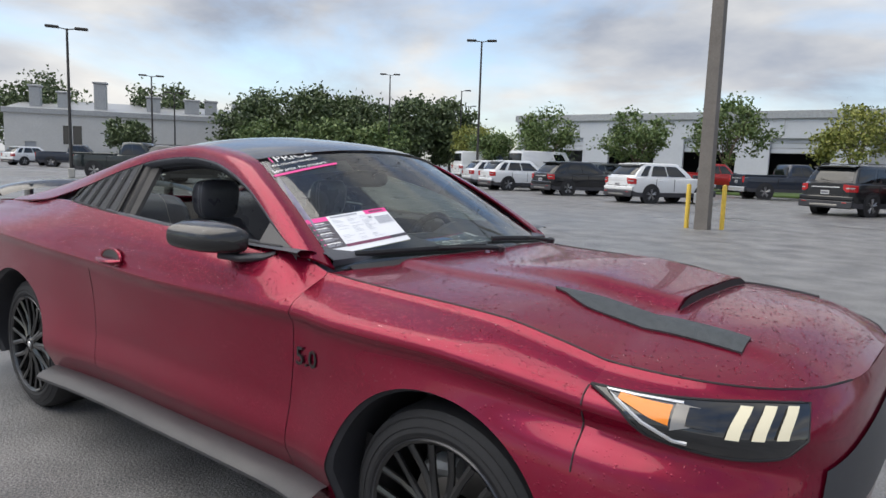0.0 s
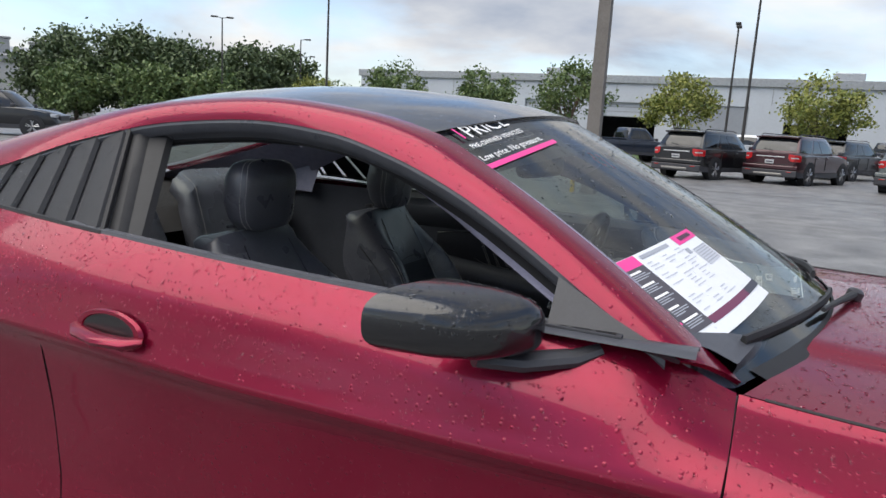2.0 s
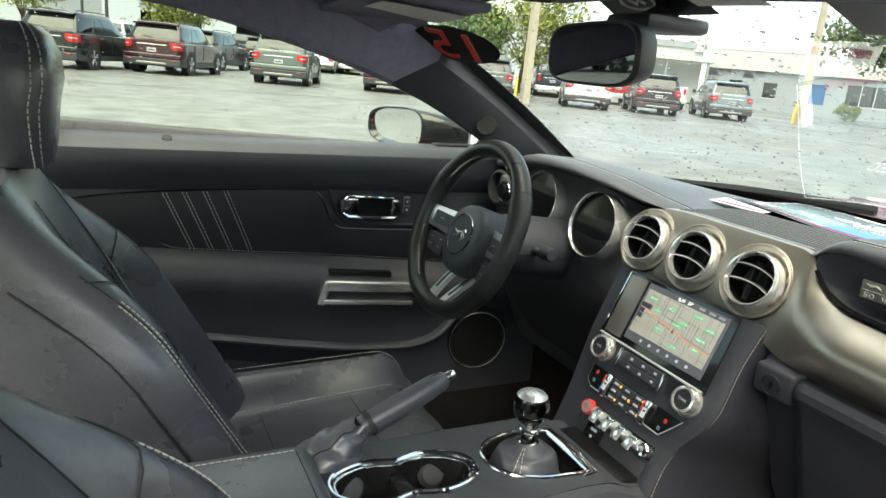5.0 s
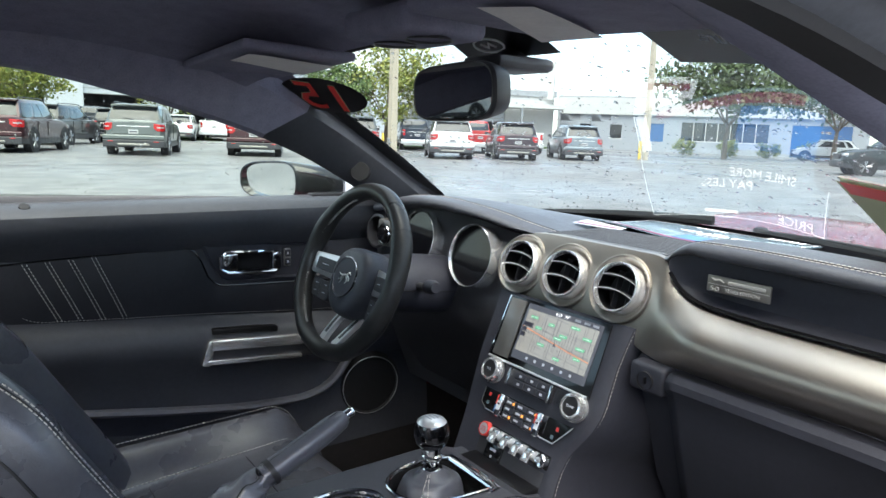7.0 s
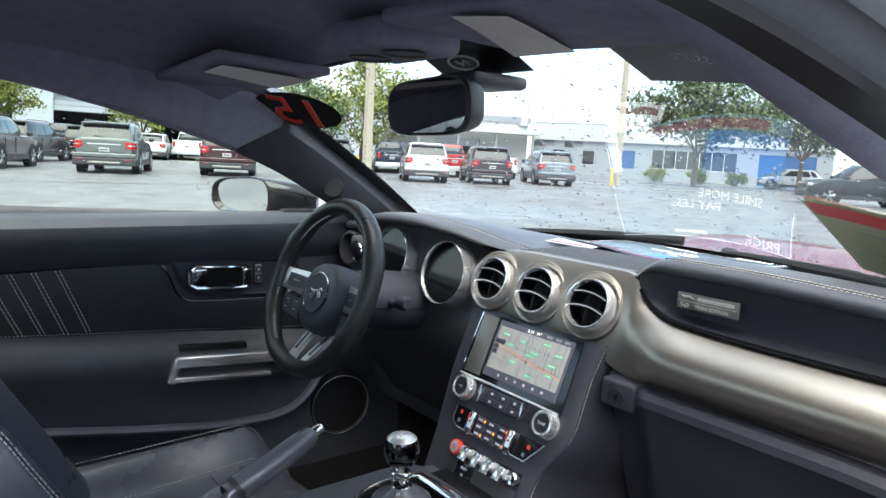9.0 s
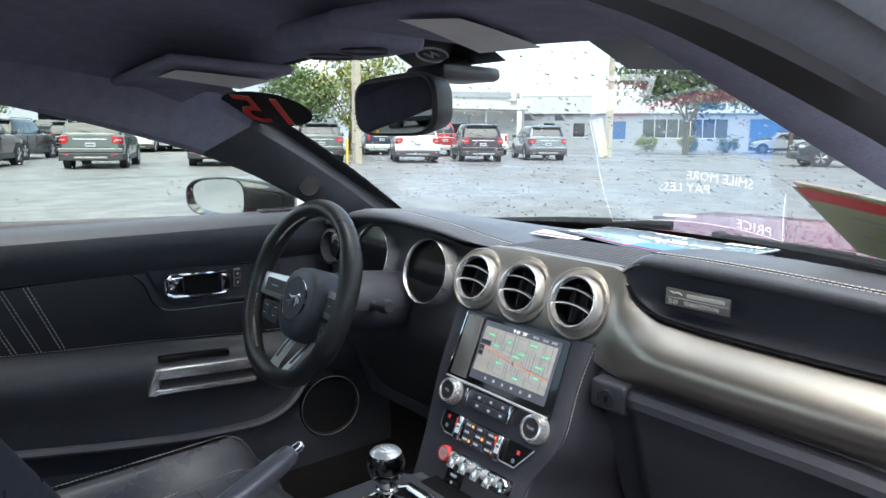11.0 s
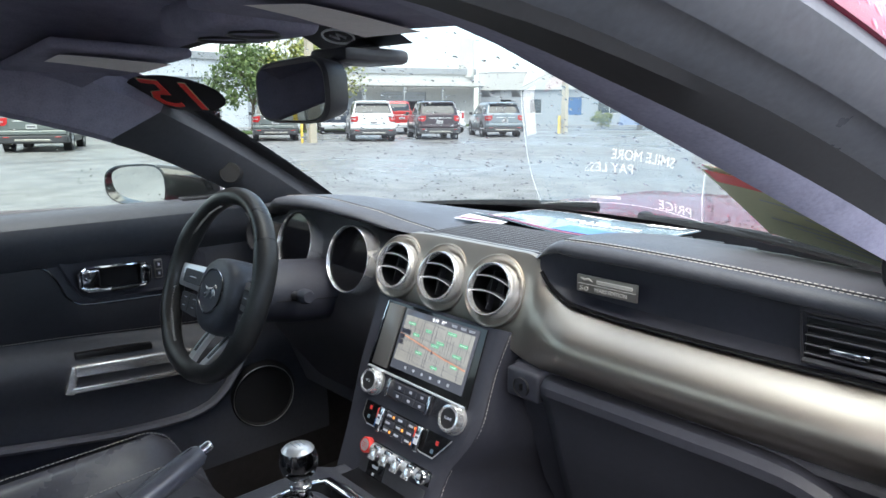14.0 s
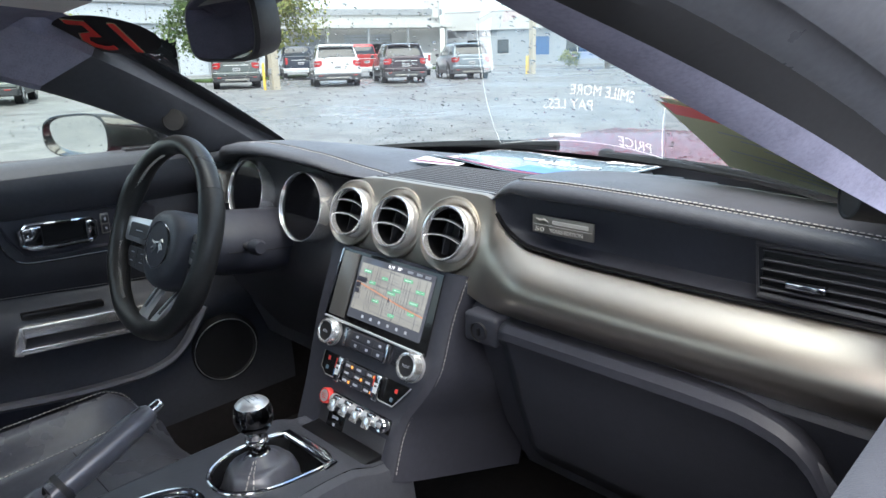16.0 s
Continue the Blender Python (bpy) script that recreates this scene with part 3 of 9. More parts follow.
for nm, x0, x1, y0, y1 in (("grass_strip", 44, 52.5, 44.5, 46.5), ("grass_strip", 0, 16, 47.5, 51.5), ("grass_strip", -30, -2, 42.5, 51.5), ("grass_strip", 19, 28, 37.0, 41.0)):
    g = part("grass_strip", box(x0, x1, y0, y1, 0.0, 0.14, 0.03, 1), M_GRASS)
    tagged(g, "raised grass island with a kerb", "grass", "grass islands", "structure")


# ---- red coupe: outside ----
car = thing("sports_coupe", "red two-door coupe, black roof, wet, passenger window open", "car")

w_low = curve1((-2.5, 0.78), (-2.3, 0.89), (-1.9, 0.945), (-1.36, 0.965), (-0.95, 0.945), (-0.6, 0.912), (-0.3, 0.897), (0, 0.892), (0.75, 0.880), (1.0, 0.910), (1.36, 0.945), (1.8, 0.905))
w_mid = curve1((-2.5, 0.79), (-1.9, 0.945), (-1.36, 0.962), (-1.0, 0.945), (-0.5, 0.912), (0.3, 0.896), (0.8, 0.884), (1.0, 0.900), (1.36, 0.935), (1.8, 0.885))
w_sh = curve1((-2.5, 0.77), (-2.3, 0.87), (-1.9, 0.935), (-1.36, 0.955), (-1.0, 0.945), (-0.6, 0.925), (-0.3, 0.915), (0.3, 0.900), (0.8, 0.885), (1.0, 0.895), (1.36, 0.905), (1.8, 0.835))
z_sh = curve1((-2.5, 0.92), (-2.0, 0.93), (-1.36, 0.92), (-0.9, 0.90), (-0.55, 0.885), (0, 0.865), (0.8, 0.865), (1.0, 0.855), (1.36, 0.86), (1.8, 0.80))
z_top = curve1((-2.45, 1.04), (-2.0, 1.06), (-1.5, 1.085), (-1.1, 1.115), (-0.9, 1.11), (-0.7, 1.10), (-0.46, 1.088), (-0.1, 1.072), (0.3, 1.059), (0.62, 1.043), (0.70, 1.022), (0.80, 0.980), (1.06, 0.966), (1.3, 0.96), (1.5, 0.948), (1.65, 0.92), (1.8, 0.885))
y_top = curve1((-2.45, 0.62), (-2.0, 0.72), (-1.5, 0.745), (-1.1, 0.77), (-0.8, 0.80), (-0.46, 0.812), (0, 0.812), (0.3, 0.798), (0.62, 0.766), (0.81, 0.725), (1.3, 0.742), (1.8, 0.715))


def flank(x, s):
    """The right flank at x; s from 0 at the rocker to 1 at the belt."""
    zs, zt, wl_, wm, ws, yt = z_sh(x), z_top(x), w_low(x), w_mid(x), w_sh(x), y_top(x)
    keys = ((0, wl_ - 0.075, 0.235), (0.08, wl_ - 0.04, 0.33), (0.2, wl_ + 0.004, 0.44), (0.3, wl_ - 0.010, 0.525), (0.34, wl_ - 0.016, 0.56), (0.5, wm - 0.026, 0.69), (0.62, ws - 0.022, zs - 0.045), (0.69, ws - 0.0032, zs - 0.008), (0.7, ws, zs), (0.71, ws - 0.0012, zs + 0.008), (0.75, ws - 0.009, zs + 0.025),
            (0.87, ws * 0.45 + yt * 0.55 + 0.014, zs * 0.4 + zt * 0.6), (0.96, yt + 0.012, zt - 0.012), (1, yt, zt))
    fy, fz = curve1(*[(k[0], k[1]) for k in keys]), curve1(*[(k[0], k[2]) for k in keys])
    return Vector((x, -fy(s), fz(s)))


def flank_y(x, z):
    """How far out the flank lies at x and z."""
    lo, hi = 0.0, 1.0
    for _ in range(24):
        m_ = (lo + hi) / 2
        if flank(x, m_).z < z:
            lo = m_
        else:
            hi = m_
    return -flank(x, lo).y


ROWS_S = sorted([i / 36 for i in range(37)] + [0.69, 0.7, 0.71])
ARCHES = ((1.385, 0.352, 0.398), (-1.36, 0.352, 0.402))


def flank_panel(xa, xb, n):
    """Sheet of the flank between two edges, given as functions of height, with the wheel arches cut out."""
    rows = []
    for i in range(n + 1):
        row = []
        for s in ROWS_S:
            z = flank(0.5 * (xa(0.7) + xb(0.7)), s).z
            x = xa(z) + (xb(z) - xa(z)) * i / n
            row.append(flank(x, s))
        rows.append(row)
    bm = grid(rows)
    for cx, cz, r in ARCHES:
        inside = {v for v in bm.verts if math.hypot(v.co.x - cx, v.co.z - cz) < r}
        bmesh.ops.delete(bm, geom=[f for f in bm.faces if all(v in inside for v in f.verts)], context="FACES")
        for v in bm.verts:
            d = math.hypot(v.co.x - cx, v.co.z - cz)
            if d < r and v.co.z > 0.2:
                k = r / max(d, 0.05)
                v.co.x, v.co.z = cx + (v.co.x - cx) * k, cz + (v.co.z - cz) * k
                v.co.y = -flank_y(min(v.co.x, 1.8), v.co.z)
    return bm


door_front = curve1((0.2, 0.768), (0.5, 0.768), (0.8, 0.782), (1.0, 0.79), (1.1, 0.79))
door_rear = curve1((0.2, -0.46), (0.45, -0.52), (0.7, -0.56), (0.86, -0.572), (0.95, -0.545), (1.02, -0.49), (1.1, -0.44))
GAP = 0.004


def rimmed(ob):
    """Sheet metal with dark edges, so that gaps read as gaps."""
    ob.data.materials.append(M_RUBBER)
    thick(ob, 0.010, 1).modifiers[0].material_offset_rim = 1



for side in (1, -1):
    def sided(bm):
        if side == 1:
            return bm
        for v in bm.verts:
            v.co.z -= 0.016 * min(max((v.co.z - 0.98) / 0.08, 0), 1)
        return flip_y(bm)
    f = part("front_fender", sided(flank_panel(lambda z: door_front(z) + GAP, lambda z: 1.8, 44)), M_RED, car)
    rimmed(f)
    d = part("door", sided(flank_panel(lambda z: door_rear(z) + GAP, door_front, 44)), M_RED, car)
    rimmed(d)
    q = part("rear_quarter", sided(flank_panel(lambda z: -2.45, door_rear, 64)), M_RED, car)
    rimmed(q)
    # dark body behind the gaps and the wheel wells
    rows = [[flank(x, s) * 1.0 + Vector((0, 0.02, 0)) for s in (0.02, 0.2, 0.4, 0.6, 0.8, 0.97)] for x in np.linspace(-0.78, 0.80, 12)]
    part("inner_body", sided(grid(rows)), M_BLACK, car)
    for cx, cz, r in ARCHES:
        well = []
        for k in range(33):
            a = math.pi * (k / 32) * 1.2 - math.pi * 0.1
            x, z = cx + r * math.cos(a), cz + r * math.sin(a)
            ys = flank_y(min(max(x, -2.4), 1.8), z) - 0.004
            well.append([Vector((x, -ys, z)), Vector((cx + (r - 0.004) * math.cos(a), -ys + 0.008, cz + (r - 0.004) * math.sin(a))), Vector((cx + (r - 0.012) * math.cos(a), -ys + 0.02, cz + (r - 0.012) * math.sin(a))), Vector((cx + r * math.cos(a), -0.5, cz + r * math.sin(a)))])
        part("wheel_well", sided(grid(well)), M_BLACK, car)
        back = bmesh.new()
        bmesh.ops.create_circle(back, cap_ends=True, radius=r, segments=32, matrix=aim((cx, -0.5, cz), (0, 1, 0)))
        part("wheel_well_back", sided(back), M_BLACK, car)
    # side skirt, grey and wet
    sk = []
    for x in np.linspace(-0.92, 0.96, 24):
        w = w_low(x)
        sk.append([Vector((x, -w + 0.05, 0.335)), Vector((x, -w + 0.01, 0.335)), Vector((x, -w - 0.045, 0.315)), Vector((x, -w - 0.06, 0.30)), Vector((x, -w - 0.055, 0.285)), Vector((x, -w + 0.05, 0.24))])
    part("side_skirt", sided(grid(sk)), M_SKIRT, car, "dark grey plastic side skirt")

# front fascia
XE = (2.20, 2.27, 2.30, 2.32, 2.33, 2.33, 2.32, 2.31, 2.29)
ZE = (0.20, 0.28, 0.40, 0.52, 0.60, 0.68, 0.75, 0.81, 0.855)
SR = (0.0, 0.08, 0.2, 0.3, 0.45, 0.6, 0.7, 0.87, 1.0)
fx, fze = curve1(*zip(SR, XE)), curve1(*zip(SR, ZE))


def fz0(s):
    return flank(1.8, s).z


def fy0(s):
    return flank(1.8, s).y


def fascia(u, s, off=0.0):
    """The nose; u from 0 at the fender to 1 at the middle."""
    def at(u, s):
        a = u * math.pi / 2
        return Vector((1.8 + (fx(s) - 1.8) * math.sin(a) ** 0.92, fy0(s) * max(math.cos(a), 0) ** 0.62, fz0(s) + (fze(s) - fz0(s)) * math.sin(a) ** 1.1))
    p = at(u, s)
    if off:
        a, b = at(min(u + 0.01, 1), s) - at(max(u - 0.01, 0), s), at(u, min(s + 0.01, 1)) - at(u, max(s - 0.01, 0))
        n = a.cross(b).normalized()
        p = p + n * (off if n.x > 0 or n.y < 0 else -off)
    return p


US = [1 - (1 - i / 40) ** 1.0 for i in range(41)]
for side in (1, -1):
    bm = grid([[fascia(u, s) for s in ROWS_S] for u in US])
    thick(part("front_bumper", bm if side == 1 else flip_y(bm), M_RED, car), 0.01, 1)


# hood
def hood_edge(x):
    """Half width and height of the hood's side edge at x."""
    if x <= 1.8:
        return y_top(x), z_top(x)
    lo, hi = 0.0, 1.0
    for _ in range(30):
        m_ = (lo + hi) / 2
        if fascia(m_, 1).x < x:
            lo = m_
        else:
            hi = m_
    p = fascia(lo, 1)
    return -p.y, p.z


crown = curve1((0.8, 0.030), (1.2, 0.036), (1.6, 0.050), (1.9, 0.074), (2.1, 0.074), (2.22, 0.045), (2.29, 0.0))


def smoothstep(a, b, x):
    t = min(max((x - a) / (b - a), 0), 1)
    return t * t * (3 - 2 * t)


def hood_at(X, v):
    ye, ze = hood_edge(X)
    ye -= 0.005
    x = X + 0.17 * (1 - v * v) * (1 - smoothstep(0.8, 1.5, X))
    y = ye * v
    z = ze + crown(X) * (1 - abs(v) ** 2.4) + 0.014 * smoothstep(0.50, 0.44, abs(y)) * smoothstep(2.22, 2.0, X)
    # raised centre with a mouth that opens forward
    k = smoothstep(0.36, 0.27, abs(y)) * smoothstep(0.9, 1.75, X)
    z += 0.030 * k * (1 if X < 1.83 else 0)
    return Vector((x, y, z))


XS = sorted(set([round(x, 4) for x in np.linspace(0.8, 2.28, 68)] + [1.826, 1.832, 2.287]))
VS = [math.copysign(abs(t) ** 0.85, t) for t in np.linspace(-1, 1, 61)]
bm = grid([[hood_at(X, v) for v in VS] for X in XS], flip=True)
bmesh.ops.recalc_face_normals(bm, faces=bm.faces)
part("hood", bm, M_RED, car, "red hood with a raised centre scoop and raindrops")
under = grid([[hood_at(X, v) - Vector((0, 0, 0.02)) for v in (-1, -0.5, 0, 0.5, 1)] for X in (0.85, 1.3, 1.7, 2.1)])
part("hood_inner", under, M_BLACK, car)

# greenhouse: windscreen edge and roof edge (U), window edge (L), right side
U = path3([(0.790, -0.697, 0.985), (0.65, -0.668, 1.083), (0.50, -0.635, 1.176), (0.33, -0.595, 1.267), (0.172, -0.560, 1.338), (0.0, -0.536, 1.374), (-0.25, -0.522, 1.394), (-0.55, -0.522, 1.376), (-0.9, -0.535, 1.312), (-1.3, -0.565, 1.210), (-1.7, -0.60, 1.105), (-1.9, -0.61, 1.062)])
L = path3([(0.685, -0.764, 1.022), (0.55, -0.737, 1.098), (0.41, -0.702, 1.176), (0.27, -0.668, 1.242), (0.11, -0.634, 1.296), (-0.05, -0.608, 1.331), (-0.25, -0.590, 1.346), (-0.5, -0.596, 1.329), (-0.75, -0.640, 1.272), (-1.0, -0.710, 1.182), (-1.35, -0.76, 1.10), (-1.9, -0.722, 1.062)])
T_B = min(range(2001), key=lambda i: abs(L(i / 2000).x + 0.60)) / 2000


def rail_point(t, k):
    """The painted roof rail: t along it, k from the window edge to the roof edge."""
    return L(t).lerp(U(t), k) + Vector((0, -0.75, 0.65)) * 0.022 * math.sin(math.pi * k)


rail_rows = between(L, U, 72, 8, 0.022, (0, -0.75, 0.65))
deck = path3([(-1.9, -0.61, 1.062), (-2.2, -0.60, 1.045), (-2.45, -0.58, 1.03)])
for side in (1, -1):
    bm = grid(rail_rows)
    thick(part("roof_rail", bm if side == 1 else flip_y(bm), M_RED, car), 0.008, 1 if side == 1 else 1)


def ws(u, t):
    """Windscreen: u -1..1 across, t 0 at the cowl to 1 at the roof."""
    lo = Vector((0.79 + 0.185 * (1 - u * u), 0.697 * u, 0.985 + 0.032 * (1 - u * u)))
    hi = Vector((0.172 + 0.115 * (1 - u * u), 0.560 * u, 1.338 + 0.056 * (1 - abs(u) ** 2.2)))
    p = lo.lerp(hi, t)
    return p + Vector((0.35, 0, 0.65)).normalized() * 0.014 * math.sin(math.pi * t) * (0.4 + 0.6 * (1 - u * u))


def roof(u, t):
    """Roof and rear glass: u -1..1, t 0 at the windscreen to 1 at the tail of the glass."""
    e = U(U_TOP + (1 - U_TOP) * t)
    k = 1 - abs(u) ** 2.2
    rise = curve1((0, 0.056), (0.2, 0.056), (0.5, 0.058), (0.8, 0.05), (1, 0.02))(t)
    return Vector((e.x + 0.115 * (1 - u * u) * (1 - smoothstep(0, 0.25, t)), -e.y * u, e.z + rise * k))


U_TOP = min((abs(U(t).x - 0.172), t) for t in [i / 2000 for i in range(2001)])[1]
bm = grid([[ws(u, t) for u in np.linspace(-1, 1, 41)] for t in np.linspace(0, 1, 25)])
windscreen = part("windscreen", bm, M_GLASS, car, "raked windscreen with raindrops and stickers")
windscreen.visible_shadow = False
T_ROOF = 0.42
bm = grid([[roof(u, t) for u in np.linspace(-1, 1, 33)] for t in np.linspace(0, T_ROOF, 20)], flip=True)
thick(part("roof_panel", bm, M_ROOF, car, "gloss black roof panel with raindrops"), 0.008)
bm = grid([[roof(u, t) for u in np.linspace(-1, 1, 33)] for t in np.linspace(T_ROOF, 1, 20)], flip=True)
rg = part("rear_glass", bm, M_GLASS_D, car, "wet sloping rear window")
rg.visible_shadow = False
# tail
bm = grid([[Vector((x, y, 1.062 - (abs(x) - 1.9) * 0.06 + 0.02 * (1 - (y / 0.61) ** 2))) for y in np.linspace(-0.72 + (abs(x) - 1.9) * 0.15, 0.72 - (abs(x) - 1.9) * 0.15, 9)] for x in np.linspace(-1.9, -2.47, 8)])
thick(part("boot_lid", bm, M_RED, car), 0.01)
bm = grid([[Vector((-2.45 - 0.06 * math.sin(math.pi * (s + 0.1)), flank(-2.45, s).y * c, flank(-2.45, s).z)) for c in np.linspace(-1, 1, 15)] for s in ROWS_S[::3]])
part("rear_bumper", bm, M_RED, car)
bm = bmesh.new()
wing = [[Vector((-2.47 + 0.20 * c, y, 1.150 + 0.02 * math.sin(math.pi * c) - 0.02 * c + h - 0.05 * (abs(y) / 0.62) ** 4)) for c, h in ((0, 0), (0.3, 0.012), (0.7, 0.014), (1, 0), (0.7, -0.018), (0.3, -0.02))] for y in np.linspace(-0.66, 0.66, 25)]
wb = grid(wing, loop=True)
part("rear_wing", wb, M_ROOF, car, "gloss black rear wing with raindrops")
for y in (-0.48, 0.48):
    part("wing_post", box(-2.40, -2.30, y - 0.012, y + 0.012, 1.03, 1.145, 0.006), M_ROOF, car)

# black border of the windscreen
def border(rows):
    return grid([[ws(u, t) + Vector((-0.25, 0, -0.43)) * 0.008 for u, t in r] for r in rows])


part("glass_border", border([[(u, 0.0), (u, 0.035), (u, 0.085 - 0.0 * u)] for u in np.linspace(-1, 1, 41)]), M_FRIT, car)
part("glass_border", border([[(u, 0.955), (u, 1.0)] for u in np.linspace(-1, 1, 41)]), M_FRIT, car)
for q in (-1, 1):
    part("glass_border", border([[(q, t), (q * 0.975, t), (q * 0.945, t)] for t in np.linspace(0, 1, 25)]), M_FRIT, car)

# ---- wheels ----
def road_wheel(x, y, sgn, name_label):
    """A black mesh-spoke wheel with its tyre; sgn -1 on the right."""
    w = thing("wheel", name_label, "wheel", "wheels of the coupe")
    T = Matrix.Translation((x, y, 0.345)) @ Matrix.Rotation(radians(90 * (1 if sgn < 0 else -1)), 4, "X")
    prof = [(0.247, -0.255), (0.262, -0.262), (0.30, -0.258), (0.330, -0.240), (0.3435, -0.205), (0.345, -0.13), (0.3435, -0.055), (0.330, -0.022), (0.30, -0.004), (0.270, 0.002), (0.252, -0.006), (0.247, -0.02)]
    part("tyre", lathe(prof, T, 64), M_TYRE, w)
    for r in (0.258, 0.285, 0.312):
        part("tyre_line", lathe([(r - 0.001, 0.0015 - (r - 0.27) ** 2 * 4), (r, 0.0035 - (r - 0.27) ** 2 * 4), (r + 0.001, 0.0015 - (r - 0.27) ** 2 * 4)], T, 64), M_TYRE, w)
    rim = part("rim", lathe([(0.249, -0.02), (0.252, -0.004), (0.247, 0.0), (0.238, -0.006), (0.232, -0.03), (0.225, -0.20), (0.10, -0.215), (0.0, -0.215)], T, 64), M_RIM, w)
    part("rim_edge", lathe([(0.2485, -0.001), (0.2505, 0.001), (0.2525, -0.001)], T, 64), M_RIMEDGE, rim)
    for k in range(10):
        a = 2 * math.pi * k / 10
        for da in (-0.16, 0.16):
            pts = [T @ Vector((r * math.cos(a + da * q), r * math.sin(a + da * q), h)) for r, q, h in ((0.045, 0.2, -0.012), (0.11, 0.35, -0.02), (0.17, 0.7, -0.018), (0.238, 1.05, -0.010))]
            part("spoke", tube(pts, [0.013, 0.0095, 0.008, 0.009], 6, flat=1.5), M_RIM, rim)
    part("hub", lathe([(0.0, 0.002), (0.028, 0.001), (0.034, -0.006), (0.062, -0.014), (0.064, -0.04)], T, 32), M_RIM, rim)
    part("hub_cap", lathe([(0.0, 0.0055), (0.012, 0.005), (0.015, 0.001)], T, 20), M_SILVER, rim)
    for k in range(5):
        a = 2 * math.pi * k / 5 + 0.3
        part("lug_nut", lathe([(0.009, -0.012), (0.008, 0.002), (0.0, 0.003)], T @ Matrix.Translation((0.047 * math.cos(a), 0.047 * math.sin(a), -0.004)), 8), M_RUBBER, rim)
    part("brake_disc", lathe([(0.06, -0.11), (0.172, -0.11), (0.172, -0.14), (0.06, -0.14)], T, 40), M_DISC, w, "bare steel brake disc")
    cal = [T @ Vector((r * math.cos(a), r * math.sin(a), h)) for a, r, h in ((1.5, 0.15, -0.09), (1.9, 0.155, -0.085), (2.3, 0.15, -0.09))]
    part("brake_caliper", tube(cal, [0.03, 0.036, 0.03], 10), M_GALV, w, "grey brake caliper")
    return w


for x, y in ((1.385, -0.845), (-1.36, -0.868)):
    road_wheel(x, y, -1, "black mesh-spoke alloy wheel with low tyre, on wet asphalt")
    road_wheel(x, -y, 1, "black mesh-spoke alloy wheel with low tyre, on wet asphalt")


# ---- headlights ----
def lamp_patch(u0, u1, lo, hi, off, n=16, m=6):
    """A patch of the nose between two edges, lifted off it."""
    return grid([[fascia(u, lo(k) + (hi(k) - lo(k)) * j / m, off) for j in range(m + 1)] for k, u in [(i / n, u0 + (u1 - u0) * i / n) for i in range(n + 1)]], flip=True)


lh = curve1((0, 0.842), (0.25, 0.872), (0.5, 0.902), (0.8, 0.925), (1.0, 0.925))
ll = curve1((0, 0.838), (0.12, 0.755), (0.3, 0.665), (0.6, 0.640), (0.85, 0.655), (1.0, 0.72))
LU0, LU1 = 0.0, 0.60
for side in (1, -1):
    def lit(bm):
        bmesh.ops.recalc_face_normals(bm, faces=bm.faces)
        return bm if side == 1 else flip_y(bm)

    def band(a, b, f0, f1):
        """Part of the lamp between fractions of its length and of its height."""
        return (LU0 + (LU1 - LU0) * a, LU0 + (LU1 - LU0) * b, lambda k: ll(a + (b - a) * k) + (lh(a + (b - a) * k) - ll(a + (b - a) * k)) * f0(k), lambda k: ll(a + (b - a) * k) + (lh(a + (b - a) * k) - ll(a + (b - a) * k)) * f1(k))
    lamp = part("headlight", lit(lamp_patch(LU0, LU1, ll, lh, 0.006, 30, 8)), M_LAMP, car, "dark headlight with amber corner and three light bars")
    part("lamp_rim", lit(tube([fascia(LU0 + (LU1 - LU0) * k, lh(k), 0.006) for k in np.linspace(0, 1, 20)] + [fascia(LU0 + (LU1 - LU0) * k, ll(k), 0.006) for k in np.linspace(1, 0, 20)], 0.0035, 6)), M_RUBBER, lamp)
    part("indicator", lit(lamp_patch(*band(0.13, 0.36, lambda k: 0.38 - 0.10 * k, lambda k: 0.80 - 0.02 * k), 0.009, 10, 4)), M_AMBER, lamp, "amber indicator lens")
    part("lamp_chrome", lit(tube([fascia(LU0 + (LU1 - LU0) * a, ll(a) + (lh(a) - ll(a)) * f_, 0.008) for a, f_ in ((0.40, 0.88), (0.2, 0.88), (0.07, 0.75), (0.13, 0.30), (0.25, 0.16), (0.38, 0.10), (0.44, 0.12))], 0.0045, 6)), M_SILVER, lamp)
    part("projector", lit(lamp_patch(*band(0.37, 0.54, lambda k: 0.22 + 0.25 * k, lambda k: 0.86 - 0.10 * k), 0.0085, 10, 6)), M_SATINGREY, lamp, "silver projector bowl")
    part("projector_lens", lit(lamp_patch(*band(0.43, 0.56, lambda k: 0.35, lambda k: 0.78), 0.0105, 8, 6)), M_LAMP, lamp)
    for k in range(3):
        a = 0.60 + 0.115 * k
        bar = grid([[fascia(LU0 + (LU1 - LU0) * (a + 0.045 * f_ + w_), ll(a) + (lh(a) - ll(a)) * (0.26 + 0.66 * f_), 0.011) for w_ in (0, 0.03, 0.06)] for f_ in np.linspace(0, 1, 6)], flip=True)
        part("light_bar", lit(bar), M_BAR, lamp, "lit pale light bar")
    # dark grille corner
    gr = lamp_patch(0.66, 1.0, lambda k: 0.34 + 0.04 * k, lambda k: 0.60 + 0.14 * k, 0.006, 12, 6)
    part("grille", lit(gr), M_BLACK, car, "black front grille")

# seam from lamp to wheel arch, hood seams, door seams read as gaps
part("bumper_seam", tube([flank(1.795, s_) + Vector((0, -0.001, 0)) for s_ in np.linspace(0.45, 0.84, 10)], 0.0022, 5), M_RUBBER, car)


